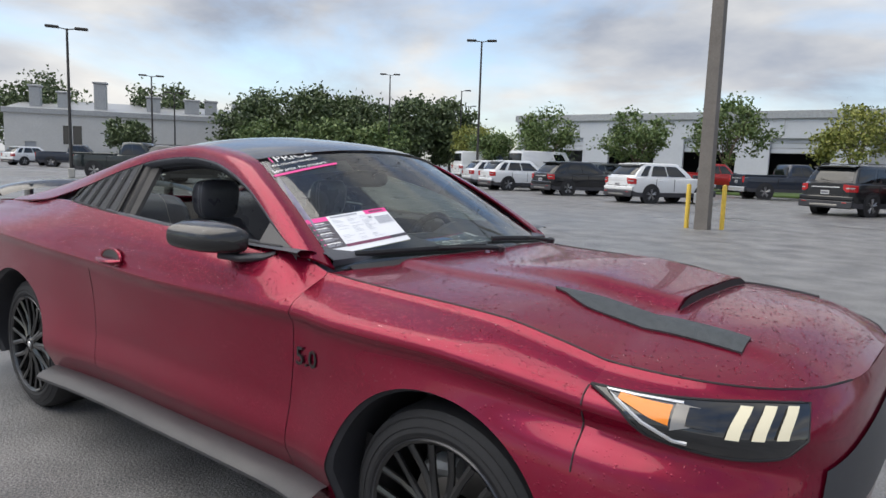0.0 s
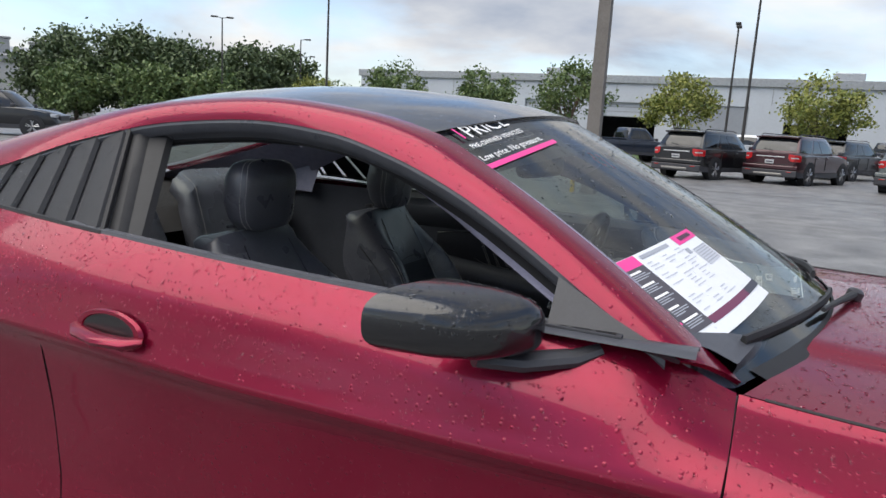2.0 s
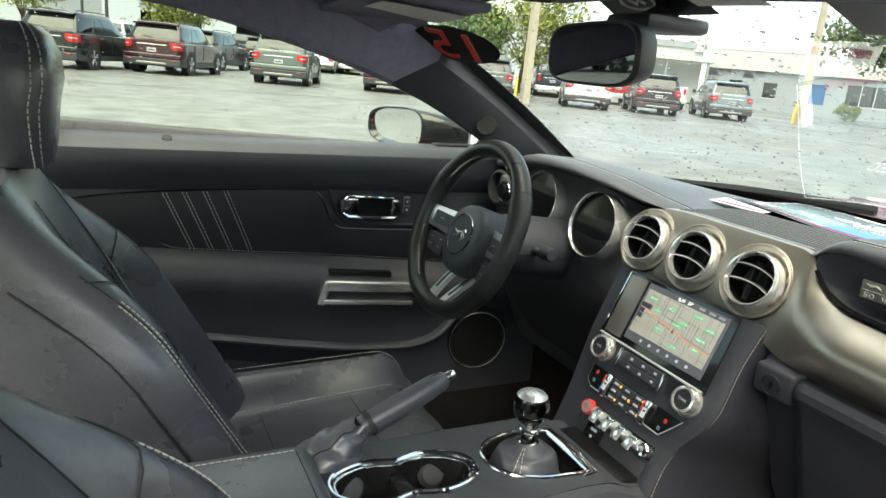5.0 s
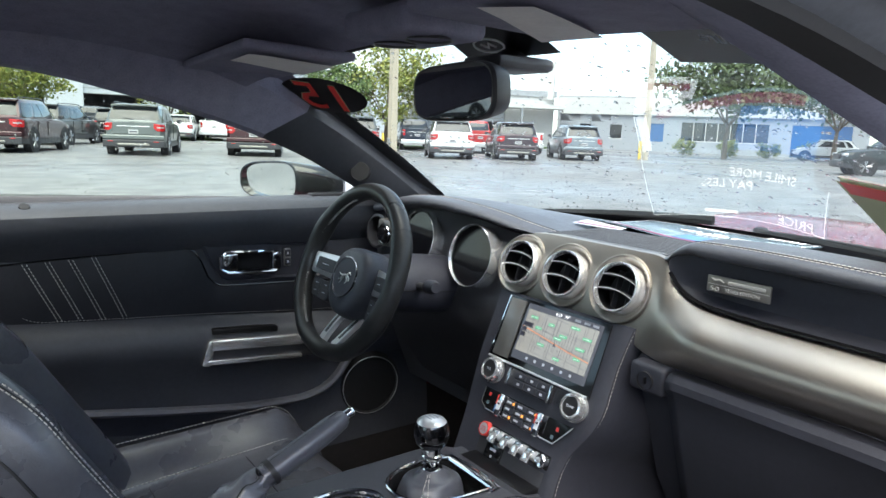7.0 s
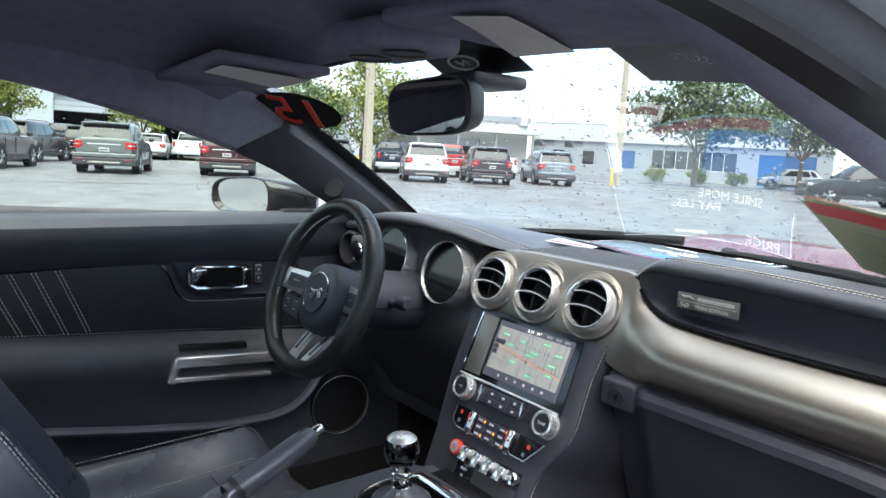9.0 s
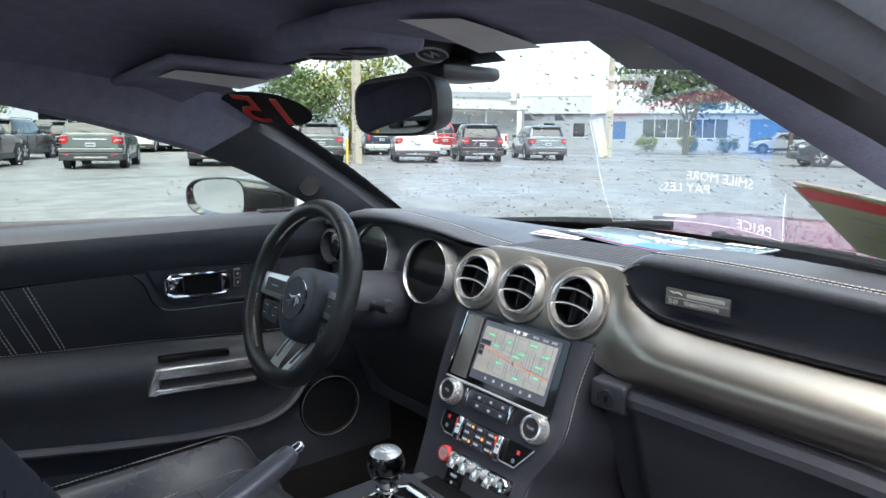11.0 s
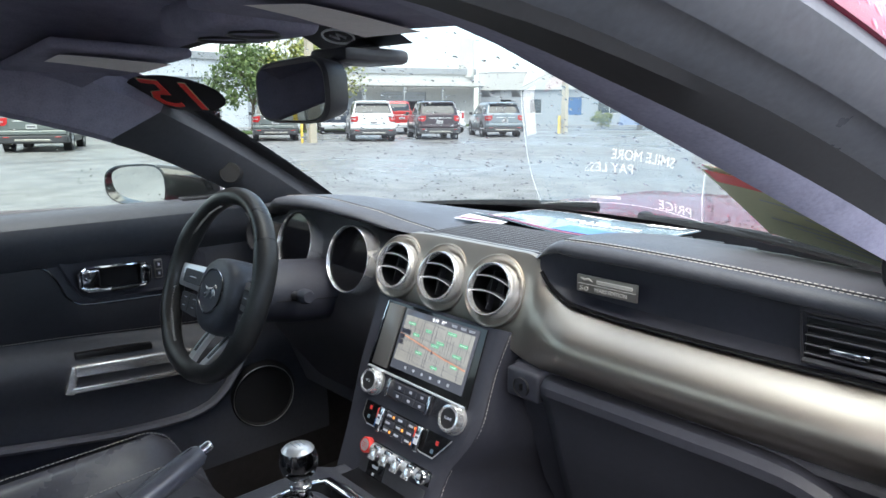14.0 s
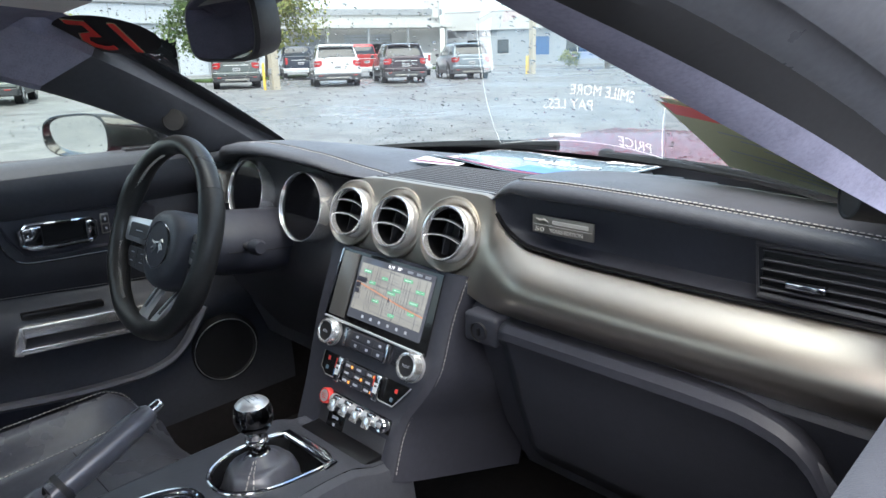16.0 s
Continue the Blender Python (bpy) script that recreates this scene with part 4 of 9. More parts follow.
# ---- hood vents, scoop mouth ----
def on_hood(x, y, off=0.0):
    ye = hood_edge(x)[0] - 0.005
    v = max(-1, min(1, y / ye))
    X = x - 0.17 * (1 - v * v) * (1 - smoothstep(0.8, 1.5, x))
    return hood_at(X, v) + Vector((0, 0, off))


for side in (1, -1):
    rows = []
    for k in np.linspace(0, 1, 14):
        x = 1.50 + 0.55 * k
        wdt = 0.085 * smoothstep(-0.02, 0.28, k) * (1 - 0.15 * k) + 0.004
        yc = -0.450 - 0.005 * k
        rows.append([on_hood(x, (yc + wdt * q) * side, 0.004) for q in np.linspace(-0.5, 0.5, 6)])
    hv = part("hood_vent", grid(rows, flip=side == 1), M_VENT, car, "black mesh hood vent, wet")
    thick(hv, 0.006, 0)
mouth = [[Vector((1.8335, y, hood_at(1.84, y / (hood_edge(1.84)[0])).z + 0.003 + h * 0.024 * smoothstep(0.36, 0.25, abs(y)))) for h in (0, 1)] for y in np.linspace(-0.33, 0.33, 21)]
part("scoop_mouth", grid(mouth), M_RUBBER, car, "dark mouth of the hood scoop")

for side in (1, -1):
    pts = []
    for x in np.linspace(0.83, 2.27, 40):
        ye, ze = hood_edge(x)
        pts.append((x, -(ye - 0.002) * side, ze + 0.0012))
    part("hood_seam", tube(pts, 0.0032, 5), M_RUBBER, car)

# ---- cowl and wipers ----
cow = grid([[ws(u, -0.02) + Vector((0.07 * (1 - 0.6 * u * u), 0, -0.022)), ws(u, 0.0) + Vector((0.03, 0, -0.008)), ws(u, 0.015) + Vector((0, 0, 0.003))] for u in np.linspace(-0.93, 0.93, 31)], flip=True)
part("cowl_panel", cow, M_RUBBER, car, "black plastic cowl panel")
for y0, y1 in ((-0.03, -0.60), (0.60, 0.04)):
    a = ws(y0 / 0.70, 0.01) + Vector((0.045, 0, 0.012))
    b = ws(y0 / 0.70 * 0.5 + y1 / 0.70 * 0.5, 0.045) + Vector((0.02, 0, 0.016))
    c = ws(y1 / 0.70, 0.07) + Vector((0.006, 0, 0.014))
    wp = thing("windscreen_wiper", "black windscreen wiper resting at the foot of the glass", "wiper", "wipers")
    part("wiper_arm", tube([a, a.lerp(b, 0.5) + Vector((0, 0, 0.002)), b], [0.010, 0.007, 0.005], 8), M_RUBBER, wp)
    part("wiper_blade", tube([ws((y0 + (y1 - y0) * k) / 0.70, 0.025 + 0.05 * k) + Vector((0.004, 0, 0.010)) for k in np.linspace(0.05, 1.02, 10)], 0.006, 6, flat=1.8), M_RUBBER, wp)
    part("pivot_cap", lathe([(0.018, -0.01), (0.018, 0.008), (0.010, 0.014), (0.0, 0.015)], aim(a, (0.3, 0, 1)), 16), M_BLACK, wp)


# ---- door mirrors ----
def mirror_at(c, q, k, grow=1.0):
    """A place on the right door mirror: depth, turn about it, and spread."""
    cy, cz = math.copysign(abs(math.cos(q)) ** 0.62, math.cos(q)), math.copysign(abs(math.sin(q)) ** 0.68, math.sin(q))
    yy, zz = cy * 0.088 * k * grow, cz * 0.052 * k * grow * (1 + 0.12 * cy)
    return Vector((0.345 + c * 1.45 + 0.50 * yy, -0.930 + yy + 0.35 * c, 1.076 + zz - 0.12 * c))


def door_mirror(side):
    m_ = thing("door_mirror", "gloss black door mirror beaded with rain", "mirror", "door mirrors")
    turn = [2 * math.pi * j / 36 for j in range(36)]
    rows = [[mirror_at(c, q, k) for q in turn] for c, k in ((0.105, 0.0), (0.103, 0.40), (0.096, 0.64), (0.082, 0.82), (0.05, 0.95), (0.0, 1.0), (-0.006, 0.98), (-0.007, 0.92), (0.0, 0.89), (0.008, 0.88))]
    bm = grid(rows, loop=True, flip=True)
    part("mirror_shell", bm if side == 1 else flip_y(bm), M_ROOF, m_)
    face_ = grid([[mirror_at(0.001, q, k, 0.90) for q in turn] for k in (1, 0.5, 0.001)], loop=True)
    for v in face_.verts:
        v.co.x += 0.002 - 0.16 * (v.co.z - 1.076)
    bmesh.ops.recalc_face_normals(face_, faces=face_.faces)
    part("mirror_glass", face_ if side == 1 else flip_y(face_), M_MIRROR, m_, "wet mirror glass")
    ft = tube([(0.42, -0.895, 1.014), (0.48, -0.85, 1.006), (0.55, -0.80, 1.012), (0.585, -0.775, 1.026)], [0.022, 0.026, 0.024, 0.020], 10, flat=0.6)
    part("mirror_foot", ft if side == 1 else flip_y(ft), M_BLACK, m_)


door_mirror(1)
door_mirror(-1)

# ---- handles and badge ----
for side in (1, -1):
    y = flank_y(-0.33, 0.915)
    hm = aim((-0.358, -flank_y(-0.358, 0.915) - 0.001, 0.917), (0, -1, 0.12))
    pl_ = lathe([(0.038, 0.002), (0.040, 0.006), (0.047, 0.006), (0.051, 0.0)], hm @ Matrix.Diagonal((1.85, 0.86, 1, 1)), 36)
    part("handle_plate", pl_ if side == 1 else flip_y(pl_), M_RED, car)
    cupm = lathe([(0.0, 0.0015), (0.030, 0.002), (0.039, 0.0035)], hm @ Matrix.Diagonal((1.85, 0.86, 1, 1)), 28)
    hc = part("handle_cup", cupm if side == 1 else flip_y(cupm), M_RIM, car)
    hd = tube([(-0.452, -y - 0.004, 0.915), (-0.42, -y - 0.020, 0.910), (-0.358, -y - 0.028, 0.906), (-0.29, -y - 0.022, 0.908), (-0.262, -y - 0.004, 0.912)], [0.012, 0.020, 0.022, 0.020, 0.012], 12, flat=0.6)
    part("door_handle", hd if side == 1 else flip_y(hd), M_RED, car, "red pull door handle")
BM = Matrix(((1, 0, 0, 0), (0, 0, -1, 0), (0, 1, 0, 0), (0, 0, 0, 1)))
bd = text_bm("5.0", 0.085, Matrix.Translation((0.800, -flank_y(0.88, 0.73) - 0.002, 0.700)) @ BM, 0.004)
part("engine_badge", bd, M_RIM, car, "black engine size badge")

# ---- stickers and paper on the windscreen ----
def glass_patch(u0, u1, t0, t1, off, n=8, m=8):
    """A patch lying on the windscreen, off above it."""
    return grid([[ws(u0 + (u1 - u0) * i / n, t0 + (t1 - t0) * j / m) + Vector((0.5, 0, 0.86)) * off for i in range(n + 1)] for j in range(m + 1)])


def quad_on_glass(c00, c10, c01, c11, off, n=8, m=8):
    """A sheet between four corners, given in the windscreen's own measures."""
    rows = []
    for j in range(m + 1):
        b = j / m
        row = []
        for i in range(n + 1):
            a = i / n
            u = (c00[0] * (1 - a) + c10[0] * a) * (1 - b) + (c01[0] * (1 - a) + c11[0] * a) * b
            t = (c00[1] * (1 - a) + c10[1] * a) * (1 - b) + (c01[1] * (1 - a) + c11[1] * a) * b
            row.append(ws(u, t) + Vector((0.5, 0, 0.86)) * off)
        rows.append(row)
    return grid(rows)


def ws_uv(p):
    """The windscreen's own measures of the place nearest to p."""
    best, bu, bt = 9, 0, 0
    for i in range(81):
        for j in range(61):
            u, t = -1 + i / 40, j / 60
            d = (ws(u, t) - Vector(p)).length
            if d < best:
                best, bu, bt = d, u, t
    for step in (0.012, 0.004, 0.0015):
        for _ in range(6):
            for du, dt in ((step, 0), (-step, 0), (0, step), (0, -step)):
                d = (ws(bu + du, bt + dt) - Vector(p)).length
                if d < best:
                    best, bu, bt = d, bu + du, bt + dt
    return bu, bt


PTL, PTR, PBL, PBR = ws_uv((0.555, -0.630, 1.130)), ws_uv((0.644, -0.316, 1.158)), ws_uv((0.730, -0.667, 1.016)), ws_uv((0.821, -0.350, 1.064))


def sub(a0, a1, b0, b1):
    """Corners of a part of the paper; a along its width, b down."""
    def at(a, b):
        return tuple((PTL[k] * (1 - a) + PTR[k] * a) * (1 - b) + (PBL[k] * (1 - a) + PBR[k] * a) * b for k in (0, 1))
    return at(a0, b0), at(a1, b0), at(a0, b1), at(a1, b1)


form = thing("price_sheet", "white printed price sheet with pink blocks behind the windscreen", "paper")
part("sheet", quad_on_glass(*sub(0, 1, 0, 1), 0.0015), M_PAPER, form)
for nm, a0, a1, b0, b1, m_, lab in (("heading_block", 0.0, 0.235, 0.005, 0.125, M_PINK, ""), ("price_block", 0.70, 1.0, 0.0, 0.12, M_PINK, ""), ("side_column", 0.0, 0.235, 0.125, 0.86, M_SIDEPRINT, ""), ("foot_band", 0.235, 1.0, 0.80, 0.875, M_PLUM, ""), ("foot_block", 0.78, 1.0, 0.80, 0.875, M_PRINT, "")):
    part(nm, quad_on_glass(*sub(a0, a1, b0, b1), 0.0022 if nm != "foot_block" else 0.0026), m_, form)
part("sheet_back", quad_on_glass(*sub(0.0, 1, 0.0, 1), -0.004), M_BACKYELLOW, form, "pale yellow back of the sheet")
part("back_heading", quad_on_glass(*sub(0.02, 0.98, 0.0, 0.17), -0.0048), M_ORANGERED, form)
for k in range(9):
    part("back_line", quad_on_glass(*sub(0.10, 0.55 + 0.04 * ((k * 7) % 9), 0.24 + 0.075 * k, 0.262 + 0.075 * k), -0.0048, 4, 1), M_GREYPRINT, form)
rnd = random.Random(11)
for k in range(5):
    b = 0.16 + 0.14 * k
    part("bullet_dot", quad_on_glass(*sub(0.018, 0.036, b, b + 0.03), 0.0026, 1, 1), M_PINK, form)
    part("print_line", quad_on_glass(*sub(0.05, 0.05 + rnd.uniform(0.09, 0.15), b, b + 0.022), 0.0026, 2, 1), M_WHITEINK, form)
    for r in range(3):
        part("print_line", quad_on_glass(*sub(0.05, 0.05 + rnd.uniform(0.09, 0.17), b + 0.036 + 0.022 * r, b + 0.046 + 0.022 * r), 0.0026, 2, 1), M_GREYPRINT, form)
part("print_line", quad_on_glass(*sub(0.27, 0.60, 0.035, 0.075), 0.0026, 3, 1), M_GREYPRINT, form)
for k in range(16):
    b = 0.13 + 0.04 * k
    for a in (0.27, 0.44, 0.60):
        if rnd.random() < 0.72:
            part("print_line", quad_on_glass(*sub(a, a + rnd.uniform(0.05, 0.14), b, b + 0.010), 0.0026, 2, 1), M_LIGHTPRINT, form)
part("code_block", quad_on_glass(*sub(0.70, 0.745, 0.18, 0.25), 0.0026, 1, 1), M_GREYPRINT, form)
part("grey_table", quad_on_glass(*sub(0.77, 0.98, 0.22, 0.44), 0.0024, 3, 3), M_LIGHTPRINT, form)
for k in range(7):
    part("print_line", quad_on_glass(*sub(0.78, 0.97, 0.225 + 0.03 * k, 0.235 + 0.03 * k), 0.003, 2, 1), M_GREYPRINT, form)
for k in range(6):
    part("price_figure", quad_on_glass(*sub(0.76 + 0.032 * k, 0.784 + 0.032 * k, 0.035, 0.085), 0.003, 1, 1), M_PRINT, form)


def words_on_glass(body, size, p0, p1, off, material, parent, name, wide=1.0):
    """Letters along the glass from p0 towards p1."""
    a, b = ws(*p0), ws(*p1)
    x = (b - a).normalized()
    n = (ws(p0[0] + 0.02, p0[1]) - ws(p0[0] - 0.02, p0[1])).cross(ws(p0[0], p0[1] + 0.02) - ws(p0[0], p0[1] - 0.02)).normalized()
    n = n if n.z > 0 else -n
    y = n.cross(x).normalized()
    o = a + n * off
    m_ = Matrix(((x.x, y.x, n.x, o.x), (x.y, y.y, n.y, o.y), (x.z, y.z, n.z, o.z), (0, 0, 0, 1)))
    return part(name, text_bm(body, size, m_ @ Matrix.Diagonal((wide, 1, 1, 1)), 0.0003), material, parent)


stk = thing("windscreen_sticker", "white and pink price sticker at the top of the windscreen", "sticker")
uB = ws_uv((0.289, -0.563, 1.276))
uE = ws_uv((0.330, -0.283, 1.310))
part("backing", quad_on_glass((-0.37, 0.925), (-0.93, 0.925), (-0.40, 0.812), (-0.93, 0.812), -0.010), M_FRIT, stk, "dark film behind the letters")
words_on_glass("PRICE", 0.062, (uB[0] + 0.075, uB[1] + 0.125), (uE[0] + 0.02, uE[1] + 0.115), 0.007, M_WHITEINK, stk, "large_word", 1.05)
words_on_glass("1", 0.062, (uB[0] + 0.03, uB[1] + 0.125), (uE[0] + 0.02, uE[1] + 0.115), 0.007, M_PINK, stk, "large_figure")
words_on_glass("PRE-OWNED VEHICLES", 0.020, (uB[0] + 0.03, uB[1] + 0.078), (uE[0] + 0.02, uE[1] + 0.070), 0.007, M_WHITEINK, stk, "small_word", 1.0)
words_on_glass("Low price. No pressure.", 0.026, (uB[0] + 0.01, uB[1] + 0.020), (uE[0] + 0.02, uE[1] + 0.014), 0.007, M_WHITEINK, stk, "tag_line", 0.95)
words_on_glass("PRE-OWNED VEHICLES", 0.030, (uB[0] - 0.03, uB[1] + 0.078), (uE[0] + 0.02, uE[1] + 0.070), -0.0135, M_GREYPRINT, stk, "reverse_word", 1.0)
words_on_glass("Low price. No pressure.", 0.030, (uB[0] - 0.03, uB[1] + 0.020), (uE[0] + 0.02, uE[1] + 0.014), -0.0135, M_GREYPRINT, stk, "reverse_line", 0.95)
part("pink_rule", quad_on_glass((uB[0], uB[1] + 0.008), (uE[0], uE[1] + 0.006), (uB[0], uB[1] - 0.012), (uE[0], uE[1] - 0.012), 0.003, 8, 1), M_PINK, stk)


# ---- red coupe: inside ----
def stitch(pts, r=0.0010, dash=0.0056, gap=0.0026, n=200, bm=None):
    """A row of thread stitches along a curve."""
    c = path3(pts)
    ps = [c(i / n) for i in range(n + 1)]
    s = [0.0]
    for a, b in zip(ps, ps[1:]):
        s.append(s[-1] + (b - a).length)
    bm = bm or bmesh.new()

    def at(d):
        i = min(max(int(np.searchsorted(s, d)) - 1, 0), n - 1)
        return ps[i].lerp(ps[i + 1], (d - s[i]) / max(s[i + 1] - s[i], 1e-9))

    d = 0.0
    while d + dash < s[-1]:
        a, b = at(d), at(d + dash)
        t = (b - a).normalized()
        k = t.cross(Vector((0.3, 0.5, 0.8))).normalized()
        l = t.cross(k)
        ra = [bm.verts.new(a + k * r * math.cos(q) + l * r * math.sin(q)) for q in (0, 2.1, 4.2)]
        rb = [bm.verts.new(b + k * r * math.cos(q) + l * r * math.sin(q)) for q in (0, 2.1, 4.2)]
        for j in range(3):
            bm.faces.new((ra[j], ra[(j + 1) % 3], rb[(j + 1) % 3], rb[j]))
        bm.faces.new(ra[::-1])
        bm.faces.new(rb)
        d += dash + gap
    return bm


def thread(pts, parent, **kw):
    return part("stitching", stitch(pts, **kw), M_STITCH, parent)


# floor, headliner, rail trims, seals
cabin = [[Vector((x, y, z)) for y, z in ((-0.76, 0.50), (-0.72, 0.30), (-0.4, 0.26), (-0.12, 0.27), (0.12, 0.27), (0.4, 0.26), (0.72, 0.30), (0.76, 0.50))] for x in np.linspace(-1.5, 1.05, 8)]
part("cabin_floor", grid(cabin), M_CARPET, car)
part("firewall", grid([[Vector((1.0, y, z)) for y in (-0.66, 0, 0.66)] for z in (0.25, 0.6, 0.93)]), M_BLACK, car)
part("rear_shelf", grid([[Vector((x, y, z)) for y in np.linspace(-0.72, 0.72, 9)] for x, z in ((-1.15, 0.92), (-1.3, 0.99), (-1.9, 1.03))]), M_CARPET, car)
part("rear_bulkhead", grid([[Vector((-1.5, y, z)) for y in (-0.75, 0, 0.75)] for z in (0.25, 0.6, 0.99)]), M_BLACK, car)


def liner(u, t):
    p = roof(u, t)
    return Vector((p.x - 0.045 * (1 - smoothstep(0, 0.1, t)), p.y * 0.985, p.z - 0.034 - 0.02 * abs(u) ** 4))


bm = grid([[liner(u, t) for u in np.linspace(-1, 1, 25)] for t in np.linspace(0, T_ROOF, 16)])
part("headliner", bm, M_LINER, car, "dark grey cloth headliner")
rim = grid([[ws(u, 0.985) + Vector((0, 0, -0.004)), liner(u, 0.0), liner(u, 0.01) + Vector((0, 0, 0.01))] for u in np.linspace(-1, 1, 25)])
part("header_trim", rim, M_LINER, car)


def inner(p, d):
    """A point of the rail, moved into the cabin by d."""
    return p + Vector((0, 0.8, -0.6)) * d


for side in (1, -1):
    rows, edge_ = [], []
    for i in range(61):
        t = i / 60 * 0.66
        l, u = L(t), U(t)
        fwd = smoothstep(-0.35, 0.05, l.x)
        deep = 0.6 + 0.4 * fwd
        low = smoothstep(0.62, 0.50, l.x)
        if side == 1:
            d_ = l.x - 0.06
            near = Vector((l.x, -0.521 - 0.39 * d_, 1.268 - 0.48 * d_))
            e = (l + Vector((0, 0.085, -0.045))).lerp(near, smoothstep(-0.22, 0.06, l.x))
            p0, p1 = l + Vector((0, 0.030, -0.034)), l + Vector((0, 0.036, -0.044))
            edge_.append([p0, p1, p1.lerp(e, 0.30) + Vector((0, 0, -0.005))])
            rows.append([p1.lerp(e, 0.30) + Vector((0, 0, -0.005)), p1.lerp(e, 0.6) + Vector((0, 0, -0.006)), e + Vector((0, -0.004, 0.001)), e + Vector((0, 0.002, 0.010)), e.lerp(u, 0.55) + Vector((0, 0.016, 0)), u + Vector((-0.004, 0.018, -0.012)), u + Vector((0.012, 0.036, -0.006))])
            continue
        rows.append([l + Vector((0, 0.030, -0.034)), l + Vector((0, 0.034, -0.060 * deep)), l + Vector((0, 0.052, -0.080 * deep * (0.5 + 0.5 * low))), l + Vector((0, 0.066, -0.072 * deep * (0.4 + 0.6 * low))),
                     l.lerp(u, 0.8) + Vector((0, 0.038, -0.036)), u + Vector((-0.004 * fwd, 0.014, -0.015)), u + Vector((-0.004, 0.018, -0.012)), u + Vector((0.012, 0.036, -0.006))])
    if side == -1:
        seam = [i for i, r_ in enumerate(rows) if r_[0].x > 0.17]
        lo_, hi_ = min(seam), max(seam)
        part("pillar_cover", flip_y(grid(rows[lo_:hi_ + 1], flip=True)), M_SOFT, car, "hard black cover of the windscreen pillar")
        rows = rows[hi_:] if lo_ == 0 else rows[:lo_ + 1]
    bm = grid(rows, flip=True)
    part("pillar_trim", bm if side == 1 else flip_y(bm), M_LINER, car, "dark inner trim of the roof pillar")
    # Trim strip facing the window in near-black, to stand in for shade.
    if edge_:
        part("pillar_edge", grid(edge_, flip=True), M_RUBBER, car, "black rubber edge along the pillar trim")
    seal = []
    for i in range(71):
        t = i / 70 * 0.63
        l = L(t)
        seal.append([l + Vector((0, -0.004, 0.006)), l + Vector((0, -0.007, -0.006)), l + Vector((0, 0.000, -0.020)), l + Vector((0, 0.008, -0.027)), l + Vector((0, 0.012, -0.020)), l + Vector((0, 0.024, -0.034)), l + Vector((0, 0.040, -0.042)), l + Vector((0, 0.055, -0.030))])
    bm = grid(seal, flip=True)
    part("window_seal", bm if side == 1 else flip_y(bm), M_SEAL, car, "grey rubber window seal")
    # belt strip on top of the door
    belt = []
    for x in np.linspace(-0.60, 0.72, 34):
        y, z = -y_top(x), z_top(x) - (0.018 if side == -1 else 0)
        belt.append([Vector((x, y - 0.002, z - 0.006)), Vector((x, y + 0.001, z + 0.007)), Vector((x, y + 0.014, z + 0.009)), Vector((x, y + 0.022, z + 0.001)), Vector((x, y + 0.028, z - 0.03))])
    bm = grid(belt, flip=True)
    part("belt_seal", bm if side == 1 else flip_y(bm), M_SEAL, car, "black rubber belt strip, wet")
    if side == 1:
        sill = []
        for x in np.linspace(-0.52, 0.50, 24):
            y, z = -y_top(x), z_top(x)
            sill.append([Vector((x, y + 0.024, z - 0.002)), Vector((x, y + 0.032, z - 0.012)), Vector((x, -0.74, 1.040)), Vector((x, -0.698, 1.035)), Vector((x, -0.688, 1.030)), Vector((x, -0.684, 1.018)), Vector((x, -0.690, 0.985)), Vector((x, -0.715, 0.95))])
        part("door_ledge", grid(sill, flip=True), M_SOFT, car, "padded black top of the passenger door")
    # B post
    post = []
    for k in np.linspace(0, 1, 8):
        top = L(T_B) + Vector((0, 0.006, -0.012))
        lo = Vector((-0.452, -0.800, 1.074))
        c = lo.lerp(top, k)
        w_ = 0.6 + 0.4 * k
        post.append([c + Vector((-0.030, 0.004, 0)), c + Vector((-0.027, -0.006, 0)), c + Vector((0.0, -0.006, 0)), c + Vector((0.010 * w_, 0.004, 0)), c + Vector((0.014 * w_, 0.014, 0)), c + Vector((0.040 * w_, 0.018, 0)), c + Vector((0.060 * w_, 0.026, 0)), c + Vector((0.064 * w_, 0.045, 0)), c + Vector((-0.05, 0.060, 0))])
    bm = grid(post)
    part("window_post", bm if side == 1 else flip_y(bm), M_RUBBER, car, "black window post")
    # sail corner by the mirror
    tri = [[Vector((0.705, -0.770, 1.024)), Vector((0.705, -0.770, 1.024))], [Vector((0.60, -0.776, 1.045)), Vector((0.60, -0.752, 1.068))], [Vector((0.50, -0.780, 1.050)), Vector((0.50, -0.732, 1.118))]]
    bm = grid(tri, flip=True)
    t_ = part("mirror_corner", bm if side == 1 else flip_y(bm), M_BLACK, car, "black triangular panel at the mirror")
    thick(t_, 0.012)

# left door glass, closed
bm = grid([[Vector((x, 0.808 - 0.0, 1.04)).lerp(Vector((x, abs(lp.y) + 0.004, lp.z - 0.01)), k) + Vector((0, 0.015 * math.sin(math.pi * k), 0)) for k in np.linspace(0, 1, 8)]
           for x, lp in [(L(t).x, L(t)) for t in np.linspace(0.09, 0.60, 30)]])
dg_ = part("side_glass", bm, M_GLASS_D, car, "closed driver window, spotted with rain")
dg_.visible_shadow = False

